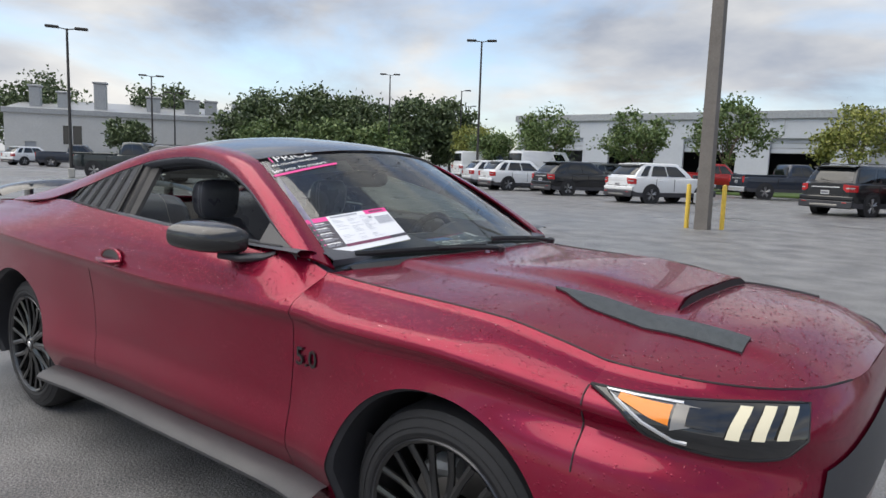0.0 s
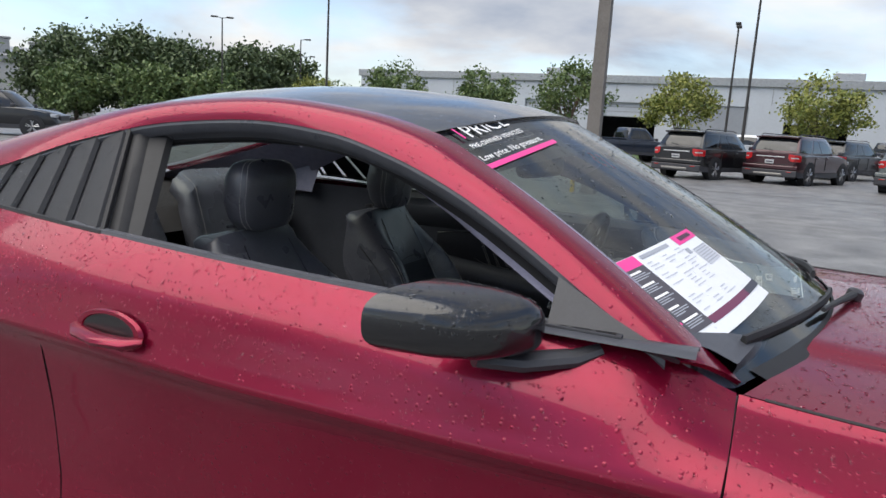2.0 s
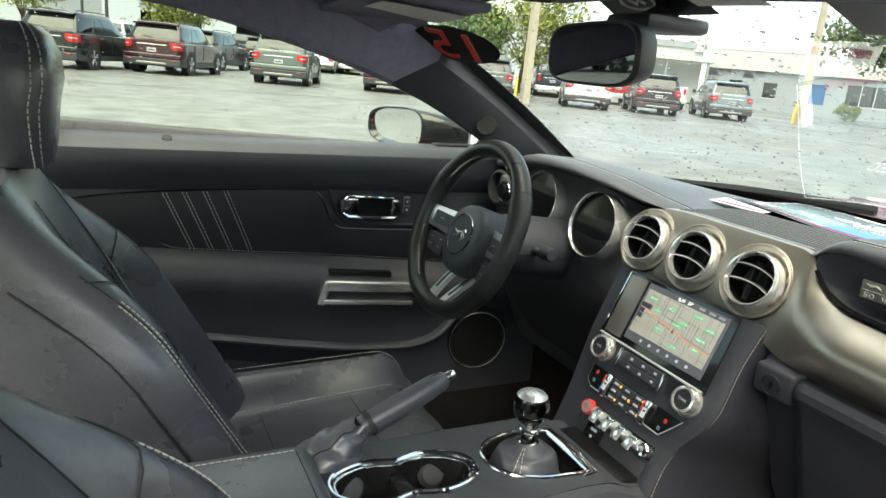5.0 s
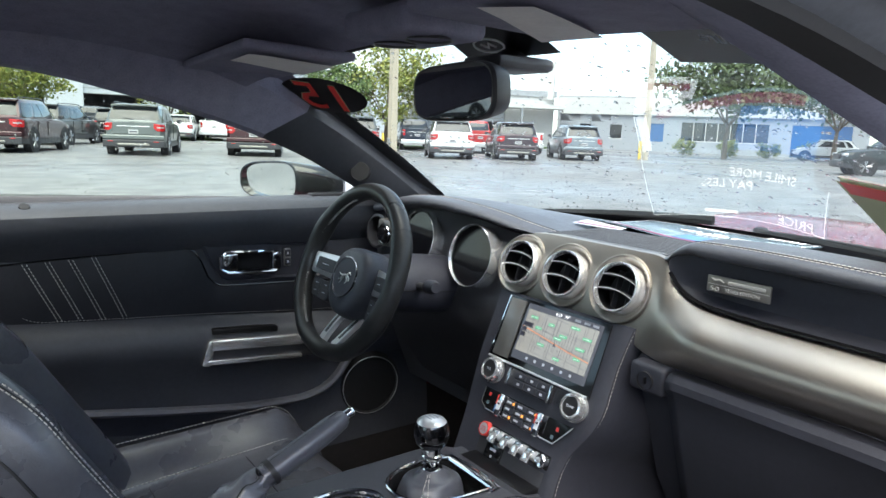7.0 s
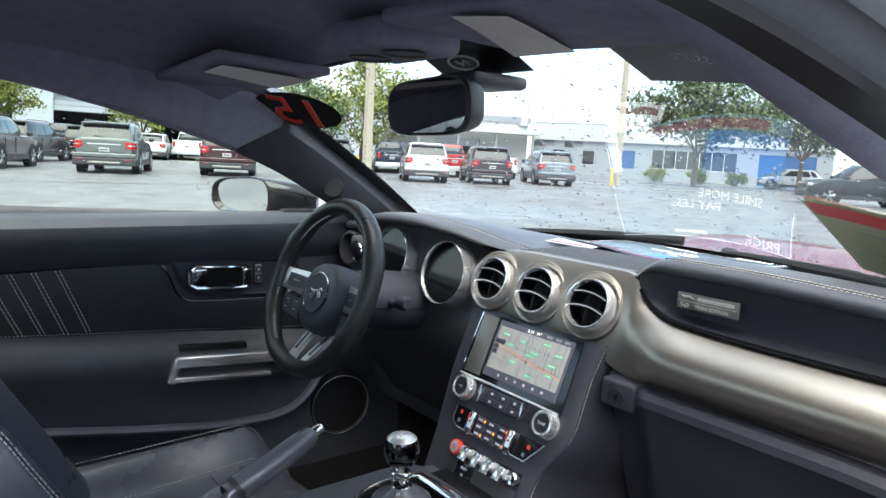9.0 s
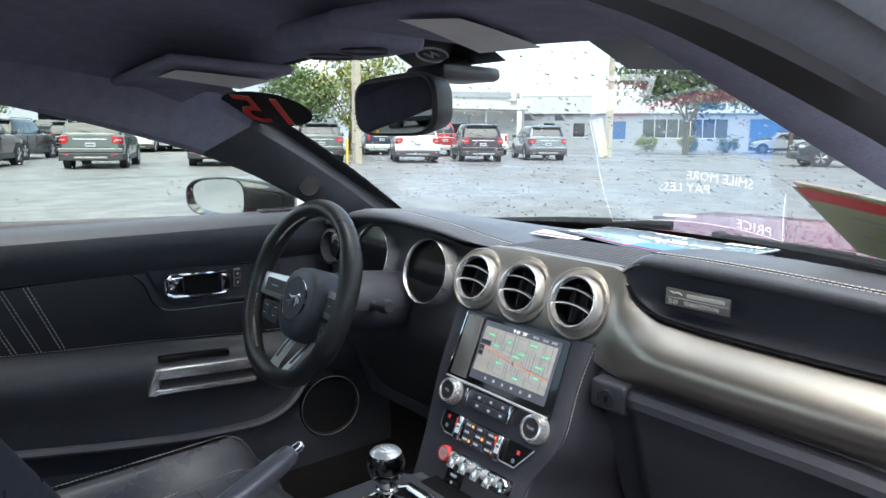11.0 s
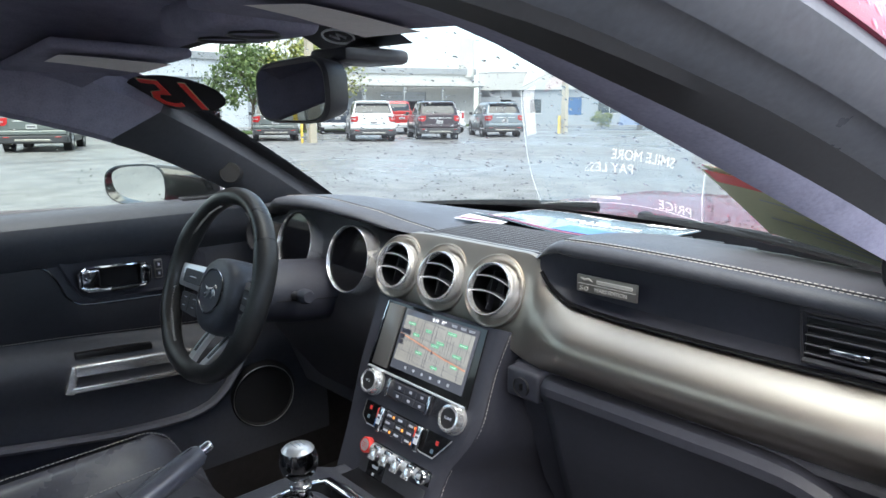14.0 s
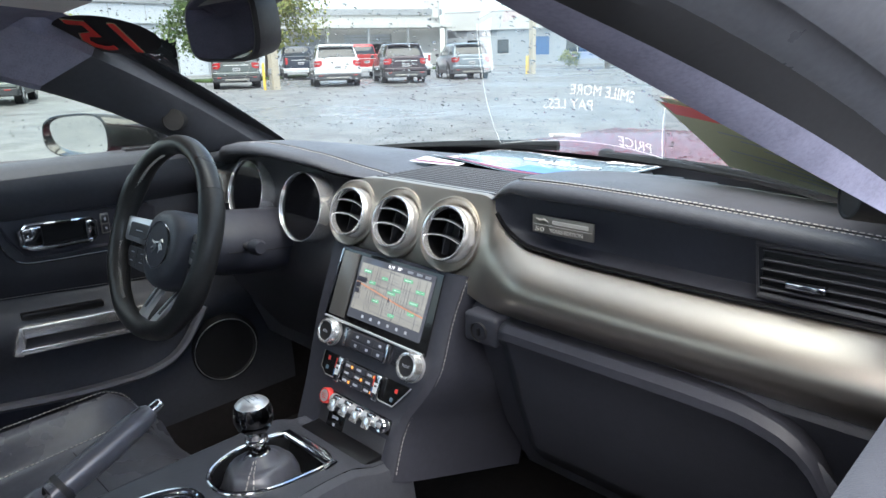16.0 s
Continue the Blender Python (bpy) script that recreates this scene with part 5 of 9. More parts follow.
# quarter windows with louvres
for side in (1, -1):
    rows = []
    for x in np.linspace(-0.625, -1.02, 16):
        t = min(range(1001), key=lambda i: abs(L(i / 1000).x - x)) / 1000
        lp = L(t)
        xb = x + 0.135 * (x + 1.02) / 0.395
        lo = Vector((xb, -y_top(xb) + 0.004, z_top(xb)))
        if lp.z < lo.z + 0.004:
            lp = lo + Vector((0, 0.002, 0.004))
        rows.append([lo.lerp(lp, k) for k in np.linspace(0, 1, 6)])
    if side == 1:
        part("quarter_panel", grid([[p + Vector((0, 0.012, 0)) for p in r] for r in rows], flip=True), M_BLACK, car)
    for k in range(5):
        a0, a1 = 0.02 + k * 0.192, 0.02 + k * 0.192 + (0.165 if side == 1 else 0.155)

        def col(a, off):
            i = min(a, 1) * 15
            j = min(int(i), 14)
            return [p.lerp(q_, i - j) + Vector((0, off, 0)) for p, q_ in zip(rows[j], rows[j + 1])]
        slat = grid([col(a0, 0.006), col(a0 + 0.01, -0.006), col((a0 + a1) / 2, -0.004), col(a1, 0.004), col(a1, 0.010)], flip=True)
        part("louvre_slat", slat if side == 1 else flip_y(slat), M_LOUVRE, car)
    bm = tube([rows[0][0], *[r[5] for r in rows], *[r[0] for r in rows[::-1]]], 0.007, 6)
    part("quarter_trim", bm if side == 1 else flip_y(bm), M_RUBBER, car)
    # inside panel of the quarter
    ins = [[Vector((x, -0.74, 0.30)), Vector((x, -0.74, 0.75)), Vector((x, -0.73, 1.03)), Vector((x, -0.70, 1.08 if x > -1.05 else 1.03))] for x in np.linspace(-0.62, -1.5, 8)]
    bm = grid(ins)
    part("quarter_lining", bm if side == 1 else flip_y(bm), M_SOFT, car)
    # lining of the rear roof post
    cp = []
    for i in range(25):
        t = 0.50 + 0.5 * i / 24
        l, u = L(t), U(t)
        cp.append([Vector((l.x, l.y + 0.035, min(l.z - 0.03, 1.04))) if l.x < -0.98 else l + Vector((0, 0.034, -0.03)), l + Vector((0, 0.034, -0.018)), l.lerp(u, 0.5) + Vector((0, 0.022, -0.016)), u + Vector((0, 0.02, -0.016))])
    bm = grid(cp)
    part("post_lining", bm if side == 1 else flip_y(bm), M_LINER, car)

# ---- dashboard ----
dz = curve1((-0.74, 1.060), (-0.60, 1.070), (-0.28, 1.081), (-0.21, 1.079), (-0.18, 1.068), (-0.155, 1.050), (-0.12, 1.0425), (0.10, 1.0425), (0.17, 1.053), (0.26, 1.072), (0.38, 1.083), (0.52, 1.074), (0.62, 1.048), (0.74, 1.036))
dx = curve1((-0.74, 0.492), (-0.25, 0.487), (-0.20, 0.492), (-0.165, 0.507), (-0.13, 0.526), (0.10, 0.526), (0.18, 0.508), (0.28, 0.480), (0.38, 0.466), (0.52, 0.474), (0.62, 0.508), (0.74, 0.512))
brow = curve1((-0.74, 0.023), (-0.25, 0.023), (-0.17, 0.014), (-0.13, 0.004), (0.12, 0.004), (0.2, 0.016), (0.5, 0.022), (0.74, 0.022))
rows = []
for y in np.linspace(-0.695, 0.695, 97):
    z, x, h = dz(y), dx(y), brow(y)
    k = 1 - (y / 0.73) ** 2
    far = 0.755 + 0.175 * k
    prof = ((far, 0.985 + 0.035 * k), (0.5 * far + 0.40, 1.016 + 0.022 * k), (x + 0.12, z - 0.004), (x + 0.05, z), (x + 0.022, z - 0.001), (x + 0.007, z - 0.004), (x + 0.001, z - 0.35 * h - 0.004), (x + 0.002, z - 0.8 * h), (x + 0.010, z - h), (x + 0.045, z - h - 0.002))
    fx_, fz_ = curve1(*[(i, p[0]) for i, p in enumerate(prof)]), curve1(*[(i, p[1]) for i, p in enumerate(prof)])
    rows.append([Vector((fx_(i / 3), y, fz_(i / 3))) for i in range(28)])
dash = part("dash_top", grid(rows, flip=True), M_SOFT, car, "black soft grained dashboard top with a stitched edge")
part("pad_seam", tube([(dx(y) + 0.0185, y, dz(y) - 0.0004) for y in np.linspace(-0.69, -0.205, 24)], 0.0009, 5), M_RUBBER, dash)
for d0 in (0.0145, 0.0225):
    thread([(dx(y) + d0, y, dz(y) + 0.0002 - (0.0012 if d0 < 0.02 else 0)) for y in np.linspace(-0.69, -0.205, 20)], dash, r=0.00062, dash=0.0042, gap=0.0024)
part("pad_seam", tube([(dx(y) + 0.044, y, dz(y) + 0.0002) for y in np.linspace(0.12, 0.62, 24)], 0.0009, 5), M_RUBBER, dash)
thread([(dx(y) + 0.039, y, dz(y) + 0.0006) for y in np.linspace(0.12, 0.62, 20)], dash, r=0.0006, dash=0.0042, gap=0.0026)
# ribbed speaker grille between the pads
for i in range(13):
    x = 0.532 + i * 0.0116
    part("grille_rib", box(x, x + 0.0062, -0.148 + 0.0012 * i, 0.112 - 0.0008 * i, 1.030, 1.0465 + 0.00015 * i, 0.0018, 1), M_BLACK, dash)
part("grille_bed", box(0.530, 0.684, -0.146, 0.110, 1.030, 1.0432, 0.001, 1), M_DEEP, dash)
# defrost slots along the foot of the glass
for i in range(11):
    y = -0.62 + i * 0.058
    k = 1 - (y / 0.73) ** 2
    xs_ = 0.735 + 0.13 * k
    part("defrost_slot", box(xs_ - 0.022, xs_ + 0.002, y, y + 0.048, 1.005, 1.0285 + 0.012 * k, 0.001, 1), M_DEEP, dash)
    part("slot_bar", box(xs_ - 0.011, xs_ - 0.009, y, y + 0.048, 1.005, 1.0292 + 0.012 * k), M_BLACK, dash)

# dark face behind the trim
part("dash_face", grid([[Vector((0.558, y, 1.035)), Vector((0.545, y, 0.93)), Vector((0.56, y, 0.80)), Vector((0.66, y, 0.56)), Vector((0.80, y, 0.50))] for y in np.linspace(-0.73, 0.73, 15)]), M_SOFT, car)

# metal trim band
bz_t = curve1((-0.73, 0.985), (-0.46, 0.981), (-0.31, 0.983), (-0.235, 0.988), (-0.198, 0.999), (-0.176, 1.015), (-0.164, 1.033), (-0.150, 1.042), (-0.13, 1.0455), (0.07, 1.0455), (0.12, 1.043), (0.165, 1.030), (0.20, 1.006), (0.225, 0.982))
bz_b = curve1((-0.73, 0.896), (-0.33, 0.894), (-0.20, 0.895), (-0.155, 0.902), (-0.115, 0.918), (-0.085, 0.927), (0.03, 0.933), (0.16, 0.934), (0.20, 0.931), (0.225, 0.940))
VENTS = (0.134, 0.024, -0.090)
VZ = 0.987


def trim_x(y, k):
    """How far back the trim lies; k 0 at its top edge to 1 at its lower edge."""
    c = smoothstep(-0.25, -0.13, y)
    top, low, bul = 0.502 + 0.020 * c, 0.484, 0.034 - 0.027 * c
    return top + (low - top) * k - bul * math.sin(math.pi * min(k, 1)) ** 0.9 + 0.035 * smoothstep(0.165, 0.225, y)


rows = []
for y in np.linspace(-0.73, 0.225, 190):
    t0, b0 = bz_t(y), bz_b(y)
    row = [Vector((trim_x(y, j / 26), y, t0 + (b0 - t0) * j / 26)) for j in range(27)]
    rows.append([row[0] + Vector((0.03, 0, 0.0)), row[0] + Vector((0.002, 0, 0.0008))] + row + [row[-1] + Vector((0.004, 0, -0.003)), row[-1] + Vector((0.05, 0, -0.004))])
band_bm = grid(rows, flip=True)
bmesh.ops.delete(band_bm, geom=[f_ for f_ in band_bm.faces if any(math.hypot(f_.calc_center_median().y - y, (f_.calc_center_median().z - VZ) * 1.04) < 0.0475 for y in VENTS)], context="FACES")
band = part("metal_trim", band_bm, M_ALU, car, "brushed aluminium dash trim band")
VAX = Vector((-0.935, -0.06, 0.35)).normalized()
for y in VENTS:
    m = aim(Vector((0.4945, y, VZ)), VAX)
    vent = part("round_vent", lathe([(0.0425, -0.014), (0.0418, 0.002), (0.0405, 0.0125), (0.0392, 0.0148), (0.0372, 0.0142), (0.0362, 0.010), (0.0358, -0.012)], m, 48), M_RING, car, "chrome round air vent")
    part("vent_surround", lathe([(0.0565, -0.004), (0.0552, 0.0012), (0.0535, 0.0018), (0.0505, 0.0004), (0.0455, -0.006), (0.0420, -0.009)], m, 56), M_ALU, vent)
    part("vent_bowl", lathe([(0.0360, 0.004), (0.034, -0.026), (0.0, -0.032)], m, 32), M_DEEP, vent)
    for dy in (0.0125, -0.0105):
        w = 0.0345
        slat = [[m @ Vector((w * c * math.sqrt(1 - (dy / 0.04) ** 2), dy + 0.006 * (1 - c * c) - 0.004 * c, 0.006 - d)) for d in (0, 0.022)] for c in np.linspace(-1, 1, 11)]
        thick(part("vent_slat", grid(slat), M_BLACK, vent), 0.0022)
        part("slat_edge", tube([m @ Vector((w * c * math.sqrt(1 - (dy / 0.04) ** 2), dy + 0.006 * (1 - c * c) - 0.004 * c, 0.0068)) for c in np.linspace(-1, 1, 11)], 0.0010, 5), M_SILVER, vent)
    for c in (-0.012, 0.012):
        part("vent_vane", moved(box(c - 0.0008, c + 0.0008, -0.030, 0.030, -0.022, -0.008), m), M_BLACK, vent)

# passenger side recess with plate and slatted vent
def recess(y, k):
    """The black hollow under the pad: k 0 under the pad to 1 at the metal trim."""
    zt, zb = dz(y) - brow(y) + 0.001, bz_t(y) + 0.0015
    deep = smoothstep(-0.176, -0.235, y) * smoothstep(1.0, 0.80, k)
    return Vector((0.497 + 0.012 * smoothstep(-0.235, -0.17, y) + 0.026 * deep, y, zt + (zb - zt) * k))


ys_ = np.linspace(-0.73, -0.166, 60)
rec = part("dash_recess", grid([[recess(y, k) for k in (0, 0.15, 0.4, 0.7, 0.8, 0.85, 0.9, 0.95, 1)] for y in ys_]), M_DIMPLASTIC, car, "black hollow under the dash pad")
part("recess_frame", tube([recess(y, 0.955) + Vector((-0.001, 0, 0)) for y in np.linspace(-0.73, -0.170, 50)], 0.0040, 8, flat=0.7), M_GLOSSBLACK, rec)
pl = part("badge_plate", box(0.4985, 0.5020, -0.3275, -0.2365, 1.0145, 1.0375, 0.0012, 2), M_PLATE, rec, "small engraved metal edition plate")
PM = Matrix(((0, 0, -1, 0.4982), (-1, 0, 0, 0), (0, 1, 0, 0), (0, 0, 0, 1)))
part("plate_bar", box(0.4976, 0.4986, -0.321, -0.268, 1.0285, 1.0335, 0.0008, 1), M_LENGRAVE, pl)
part("plate_emblem", tube([(0.498, -0.243, 1.0335), (0.498, -0.249, 1.0315), (0.498, -0.256, 1.0330), (0.498, -0.262, 1.0300)], [0.0006, 0.0018, 0.0016, 0.0005], 6), M_LENGRAVE, pl)
part("plate_rule", box(0.4978, 0.4986, -0.3255, -0.2385, 1.0254, 1.0260), M_LENGRAVE, pl)
part("plate_number", text_bm("50", 0.0110, PM @ Matrix.Translation((0.2410, 1.0168, 0)) @ Matrix.Diagonal((1.35, 0.8, 1, 1))), M_LENGRAVE, pl)
part("plate_word", text_bm("YEARS EDITION", 0.0070, PM @ Matrix.Translation((0.2640, 1.0178, 0))), M_LENGRAVE, pl)
sv = part("side_vent", box(0.507, 0.53, -0.705, -0.520, 0.994, 1.048, 0.004), M_DEEP, car, "black slatted side air vent")
part("vent_frame", tube([(0.4985, -0.705, 1.0495), (0.4985, -0.516, 1.0480), (0.4985, -0.522, 0.9960), (0.4985, -0.705, 0.9945)], 0.0034, 6), M_BLACK, sv)
for i in range(5):
    part("vent_slat", box(0.4985, 0.522, -0.700, -0.522, 1.0015 + i * 0.0098, 1.0040 + i * 0.0098, 0.0008, 1), M_BLACK, sv)
part("vent_tab", box(0.488, 0.500, -0.585, -0.549, 1.0105, 1.0175, 0.002, 2), M_CHROME, sv)

# glove box and lower dash
gb = [[Vector((0.500, y, 0.905)), Vector((0.484, y, 0.893)), Vector((0.480, y, 0.885)), Vector((0.492, y, 0.862)), Vector((0.515, y, 0.80)), Vector((0.56, y, 0.68)), Vector((0.62, y, 0.58)), Vector((0.74, y, 0.54))] for y in np.linspace(-0.73, -0.145, 18)]
part("lower_dash", grid(gb), M_DIMPLASTIC, car)
lid_drop = curve1((-0.645, 0.150), (-0.63, 0.095), (-0.605, 0.040), (-0.57, 0.013), (-0.52, 0.002), (-0.45, 0.0), (-0.21, 0.0))
lid = [[Vector((0.462 + dxx, y, z - lid_drop(y) * (1 if j < 4 else 0.6))) for j, (dxx, z) in enumerate(((0.022, 0.893), (0.004, 0.8905), (-0.003, 0.882), (-0.0035, 0.871), (0.003, 0.862), (0.020, 0.82), (0.040, 0.76), (0.070, 0.68), (0.10, 0.64)))] for y in np.linspace(-0.645, -0.212, 30)]
thick(part("glove_box", grid(lid), M_DIMPLASTIC, car, "black glove box lid"), 0.012, 1, False)
lk = part("glove_latch", box(0.4605, 0.50, -0.208, -0.148, 0.852, 0.8945, 0.006, 3), M_DIMPLASTIC, car)
part("latch_button", lathe([(0.0135, 0.003), (0.0135, -0.003), (0.009, -0.006), (0.0, -0.004)], aim((0.4600, -0.178, 0.871), (-1, 0, 0)), 24), M_RUBBER, lk)
part("latch_slot", box(0.4560, 0.4605, -0.1795, -0.1765, 0.866, 0.876), M_DEEP, lk)

# centre stack
SN, SU = Vector((-0.9187, 0, 0.395)), Vector((0.395, 0, 0.9187))


def st(y, b, off=0.0):
    """A place on the sloping stack: b 0 at its top to 1 at its foot, off towards the cabin."""
    return Vector((0.474 - 0.1135 * b, y, 0.928 - 0.264 * b)) + SN * off


def slab(y0, y1, b0, b1, off, material, parent, name, label="", t=0.004, r=0.002, seg=2):
    """A flat piece on the stack with rounded edges."""
    a = st(0, b1, off)
    m = Matrix(((0, SU.x, SN.x, a.x), (1, 0, 0, 0), (0, SU.z, SN.z, a.z), (0, 0, 0, 1)))
    return part(name, moved(box(min(y0, y1), max(y0, y1), 0, (b1 - b0) * 0.2874, -t, 0, r, seg), m), material, parent, label)


def plaque(corners, off, material, parent, name, label="", t=0.003):
    """A flat plate on the stack between (y, b) corners."""
    bm = bmesh.new()
    top = [bm.verts.new(st(y, b, off)) for y, b in corners]
    low = [bm.verts.new(st(y, b, off - t)) for y, b in corners]
    bm.faces.new(top)
    bm.faces.new(low[::-1])
    for i in range(len(corners)):
        j = (i + 1) % len(corners)
        bm.faces.new((top[i], low[i], low[j], top[j]))
    bmesh.ops.recalc_face_normals(bm, faces=bm.faces)
    return part(name, bm, material, parent, label)


def on_stack(y, b, off):
    p = st(y, b, off)
    return Matrix(((0, SU.x, SN.x, p.x), (-1, 0, 0, p.y), (0, SU.z, SN.z, p.z), (0, 0, 0, 1)))


stack = thing("centre_stack", "black centre console stack with screen, knobs and buttons", "car console")
edge_r = curve1((-0.03, -0.128), (0.0, -0.127), (0.22, -0.122), (0.45, -0.125), (0.55, -0.119), (0.65, -0.105), (0.74, -0.092), (0.86, -0.087), (1.06, -0.092))
edge_l = curve1((-0.03, 0.163), (0.35, 0.160), (0.6, 0.151), (0.8, 0.143), (1.06, 0.138))
rows = []
for b in np.linspace(-0.03, 1.06, 34):
    yl, yr, c = edge_l(b), edge_r(b), st(0, b)
    rows.append([Vector((c.x + 0.20, yl + 0.02, c.z - 0.06)), Vector((c.x + 0.035, yl + 0.012, c.z - 0.010)), Vector((c.x + 0.010, yl + 0.007, c.z - 0.002)), Vector((c.x, yl, c.z + 0.001)), Vector((c.x, yl - 0.010, c.z)), Vector((c.x, (yl + yr) / 2, c.z)), Vector((c.x, yr + 0.014, c.z)), Vector((c.x, yr + 0.004, c.z + 0.001)),
                 Vector((c.x + 0.006, yr - 0.006, c.z - 0.001)), Vector((c.x + 0.03, yr - 0.013, c.z - 0.010)), Vector((c.x + 0.10, yr - 0.022, c.z - 0.03)), Vector((c.x + 0.26, yr - 0.035, c.z - 0.08))])
part("stack_body", grid(rows), M_DIMPLASTIC, stack)
for e_, sg in ((edge_r, -1), (edge_l, 1)):
    for d0 in (0.0035, 0.0085):
        thread([st(0, b) + Vector((d0 + 0.002, e_(b) + sg * (d0 - 0.001), 0.0012)) for b in np.linspace(0, 1.05, 20)], stack, r=0.00055, dash=0.0042, gap=0.0022)
    part("stack_seam", tube([st(0, b) + Vector((0.008, e_(b) + sg * 0.0055, 0.0002)) for b in np.linspace(0, 1.05, 24)], 0.0008, 5), M_RUBBER, stack)
plaque([(0.134, 0.402), (0.132, -0.012), (-0.100, -0.012), (-0.104, 0.405)], 0.003, M_GLOSSBLACK, stack, "screen_frame", t=0.006)
slab(0.1245, 0.0865, 0.004, 0.372, 0.0065, M_SATINGREY, stack, "silver_pad", "satin grey panel beside the screen", t=0.004, r=0.001)
part("chrome_edge", tube([st(0.1275, -0.005, 0.006), st(0.1285, 0.2, 0.006), st(0.1300, 0.392, 0.006)], 0.0016, 6), M_CHROME, stack)
part("chrome_strip", tube([st(0.131, 0.390, 0.0055), st(0.0, 0.396, 0.0055), st(-0.101, 0.400, 0.0055)], 0.0021, 8), M_SILVER, stack)
screen = slab(0.0800, -0.0880, 0.006, 0.352, 0.0050, M_SCREENTOP, stack, "screen", "lit touch screen with a street map", t=0.003, r=0.001)
Y0, Y1, B0, B1 = 0.0755, -0.0835, 0.040, 0.300
plaque([(Y0, B1), (Y0, B0), (Y1, B0), (Y1, B1)], 0.0056, M_SCREEN, screen, "map_ground", t=0.0004)
rnd = random.Random(3)


def strip(p, q, w, off, material, name):
    """A thin flat line on the screen from p to q, both (y, b), cut off at the map's edge."""
    d = Vector(((q[0] - p[0]), (q[1] - p[1]) * 0.2874)).normalized() * w / 2
    e = (-d.y, d.x / 0.2874)
    f_ = lambda v: (min(max(v[0], Y1), Y0), min(max(v[1], B0), B1))
    plaque([f_((p[0] + e[0], p[1] + e[1])), f_((q[0] + e[0], q[1] + e[1])), f_((q[0] - e[0], q[1] - e[1])), f_((p[0] - e[0], p[1] - e[1]))], off, material, screen, name, t=0.0003)


for i in range(26):
    y = Y0 - 0.003 - i * 0.0060
    dd = rnd.uniform(0.004, 0.009)
    b0, b1 = rnd.choice((B0, B0, 0.10, 0.16)), rnd.choice((B1, B1, 0.24, 0.19))
    strip((y + dd * (0.5 - b0), b0), (y + dd * (0.5 - b1) * 1.5, b1), 0.0004 if i % 4 else 0.0008, 0.0060, M_MAPROAD, "map_street")
for i in range(17):
    b0 = B0 + 0.006 + i * 0.0158
    y0, y1 = rnd.choice((Y0, Y0, 0.03)), rnd.choice((Y1, Y1, -0.02))
    strip((y0, b0), (y1, b0 + (y0 - y1) * 0.22), 0.0004 if i % 3 else 0.0008, 0.0060, M_MAPROAD, "map_street")
for p, q in (((Y0, 0.150), (0.02, 0.178)), ((0.02, 0.178), (-0.03, 0.205)), ((-0.03, 0.205), (Y1, 0.226))):
    strip(p, q, 0.0022, 0.0064, M_MAPHWY, "map_highway")
for y, b in ((0.064, 0.072), (0.020, 0.085), (-0.028, 0.060), (-0.058, 0.100), (0.046, 0.126), (-0.010, 0.128), (0.000, 0.150), (-0.050, 0.165), (0.030, 0.215), (-0.052, 0.222), (-0.012, 0.262)):
    w_ = rnd.uniform(0.012, 0.019)
    plaque([(y, b + 0.016), (y, b), (y - w_, b), (y - w_, b + 0.016)], 0.0066, M_MAPGREEN, screen, "map_sign", t=0.0003)
    plaque([(y - 0.002, b + 0.010), (y - 0.002, b + 0.006), (y - w_ + 0.002, b + 0.006), (y - w_ + 0.002, b + 0.010)], 0.0068, M_WHITEINK, screen, "sign_bar", t=0.0001)
for y, b, w_ in ((0.0745, 0.118, 0.022), (0.0745, 0.150, 0.010), (0.0745, 0.182, 0.010)):
    plaque([(y, b + 0.028), (y, b), (y - w_, b), (y - w_, b + 0.028)], 0.0066, M_PRINT, screen, "map_button", t=0.0003)
part("map_arrow", moved(tube([(0, -0.003, 0), (0, 0.004, 0)], [0.0026, 0.0002], 4), on_stack(-0.006, 0.196, 0.0066)), M_PRINT, screen)
part("screen_words", text_bm("8:19   79°", 0.0078, on_stack(0.013, 0.033, 0.0055), 0.0001), M_GLOWTEXT, screen)
for y in (-0.030, -0.050, -0.068):
    plaque([(y, 0.030), (y, 0.016), (y - 0.012, 0.016), (y - 0.012, 0.030)], 0.0055, M_GREYPRINT, screen, "header_mark", t=0.0002)
for i in range(6):
    y = 0.045 - i * 0.020
    plaque([(y, 0.334), (y, 0.318), (y - 0.005, 0.318), (y - 0.005, 0.334)], 0.0055, M_LIGHTPRINT, screen, "footer_mark", t=0.0002)
for y, b, lab in ((0.106, 0.468, "volume_knob"), (-0.087, 0.473, "tune_knob")):
    m = on_stack(y, b, 0.0)
    k = part(lab, lathe([(0.0225, 0), (0.0225, 0.006), (0.0215, 0.008), (0.0205, 0.0165), (0.0195, 0.0185), (0.0168, 0.0192), (0.0150, 0.0182), (0.0146, 0.0172)], m, 40), M_RING, stack, "chrome rotary knob")
    part("knob_grip", lathe([(0.0228, 0.0015), (0.0232, 0.0045), (0.0226, 0.0065)], m, 40), M_SILVER, k)
    part("knob_face", lathe([(0.0148, 0.0172), (0.0, 0.0178)], m, 30), M_RUBBER, k)
    part("knob_words", text_bm("VOL" if y > 0 else "TUNE", 0.0062, m @ Matrix.Translation((0, -0.002, 0.0179)), 0.0001, "CENTER"), M_LIGHTPRINT, k)
ctl = slab(0.068, -0.036, 0.412, 0.515, 0.007, M_BLACK, stack, "audio_buttons", "black audio button bar", t=0.009, r=0.004, seg=3)
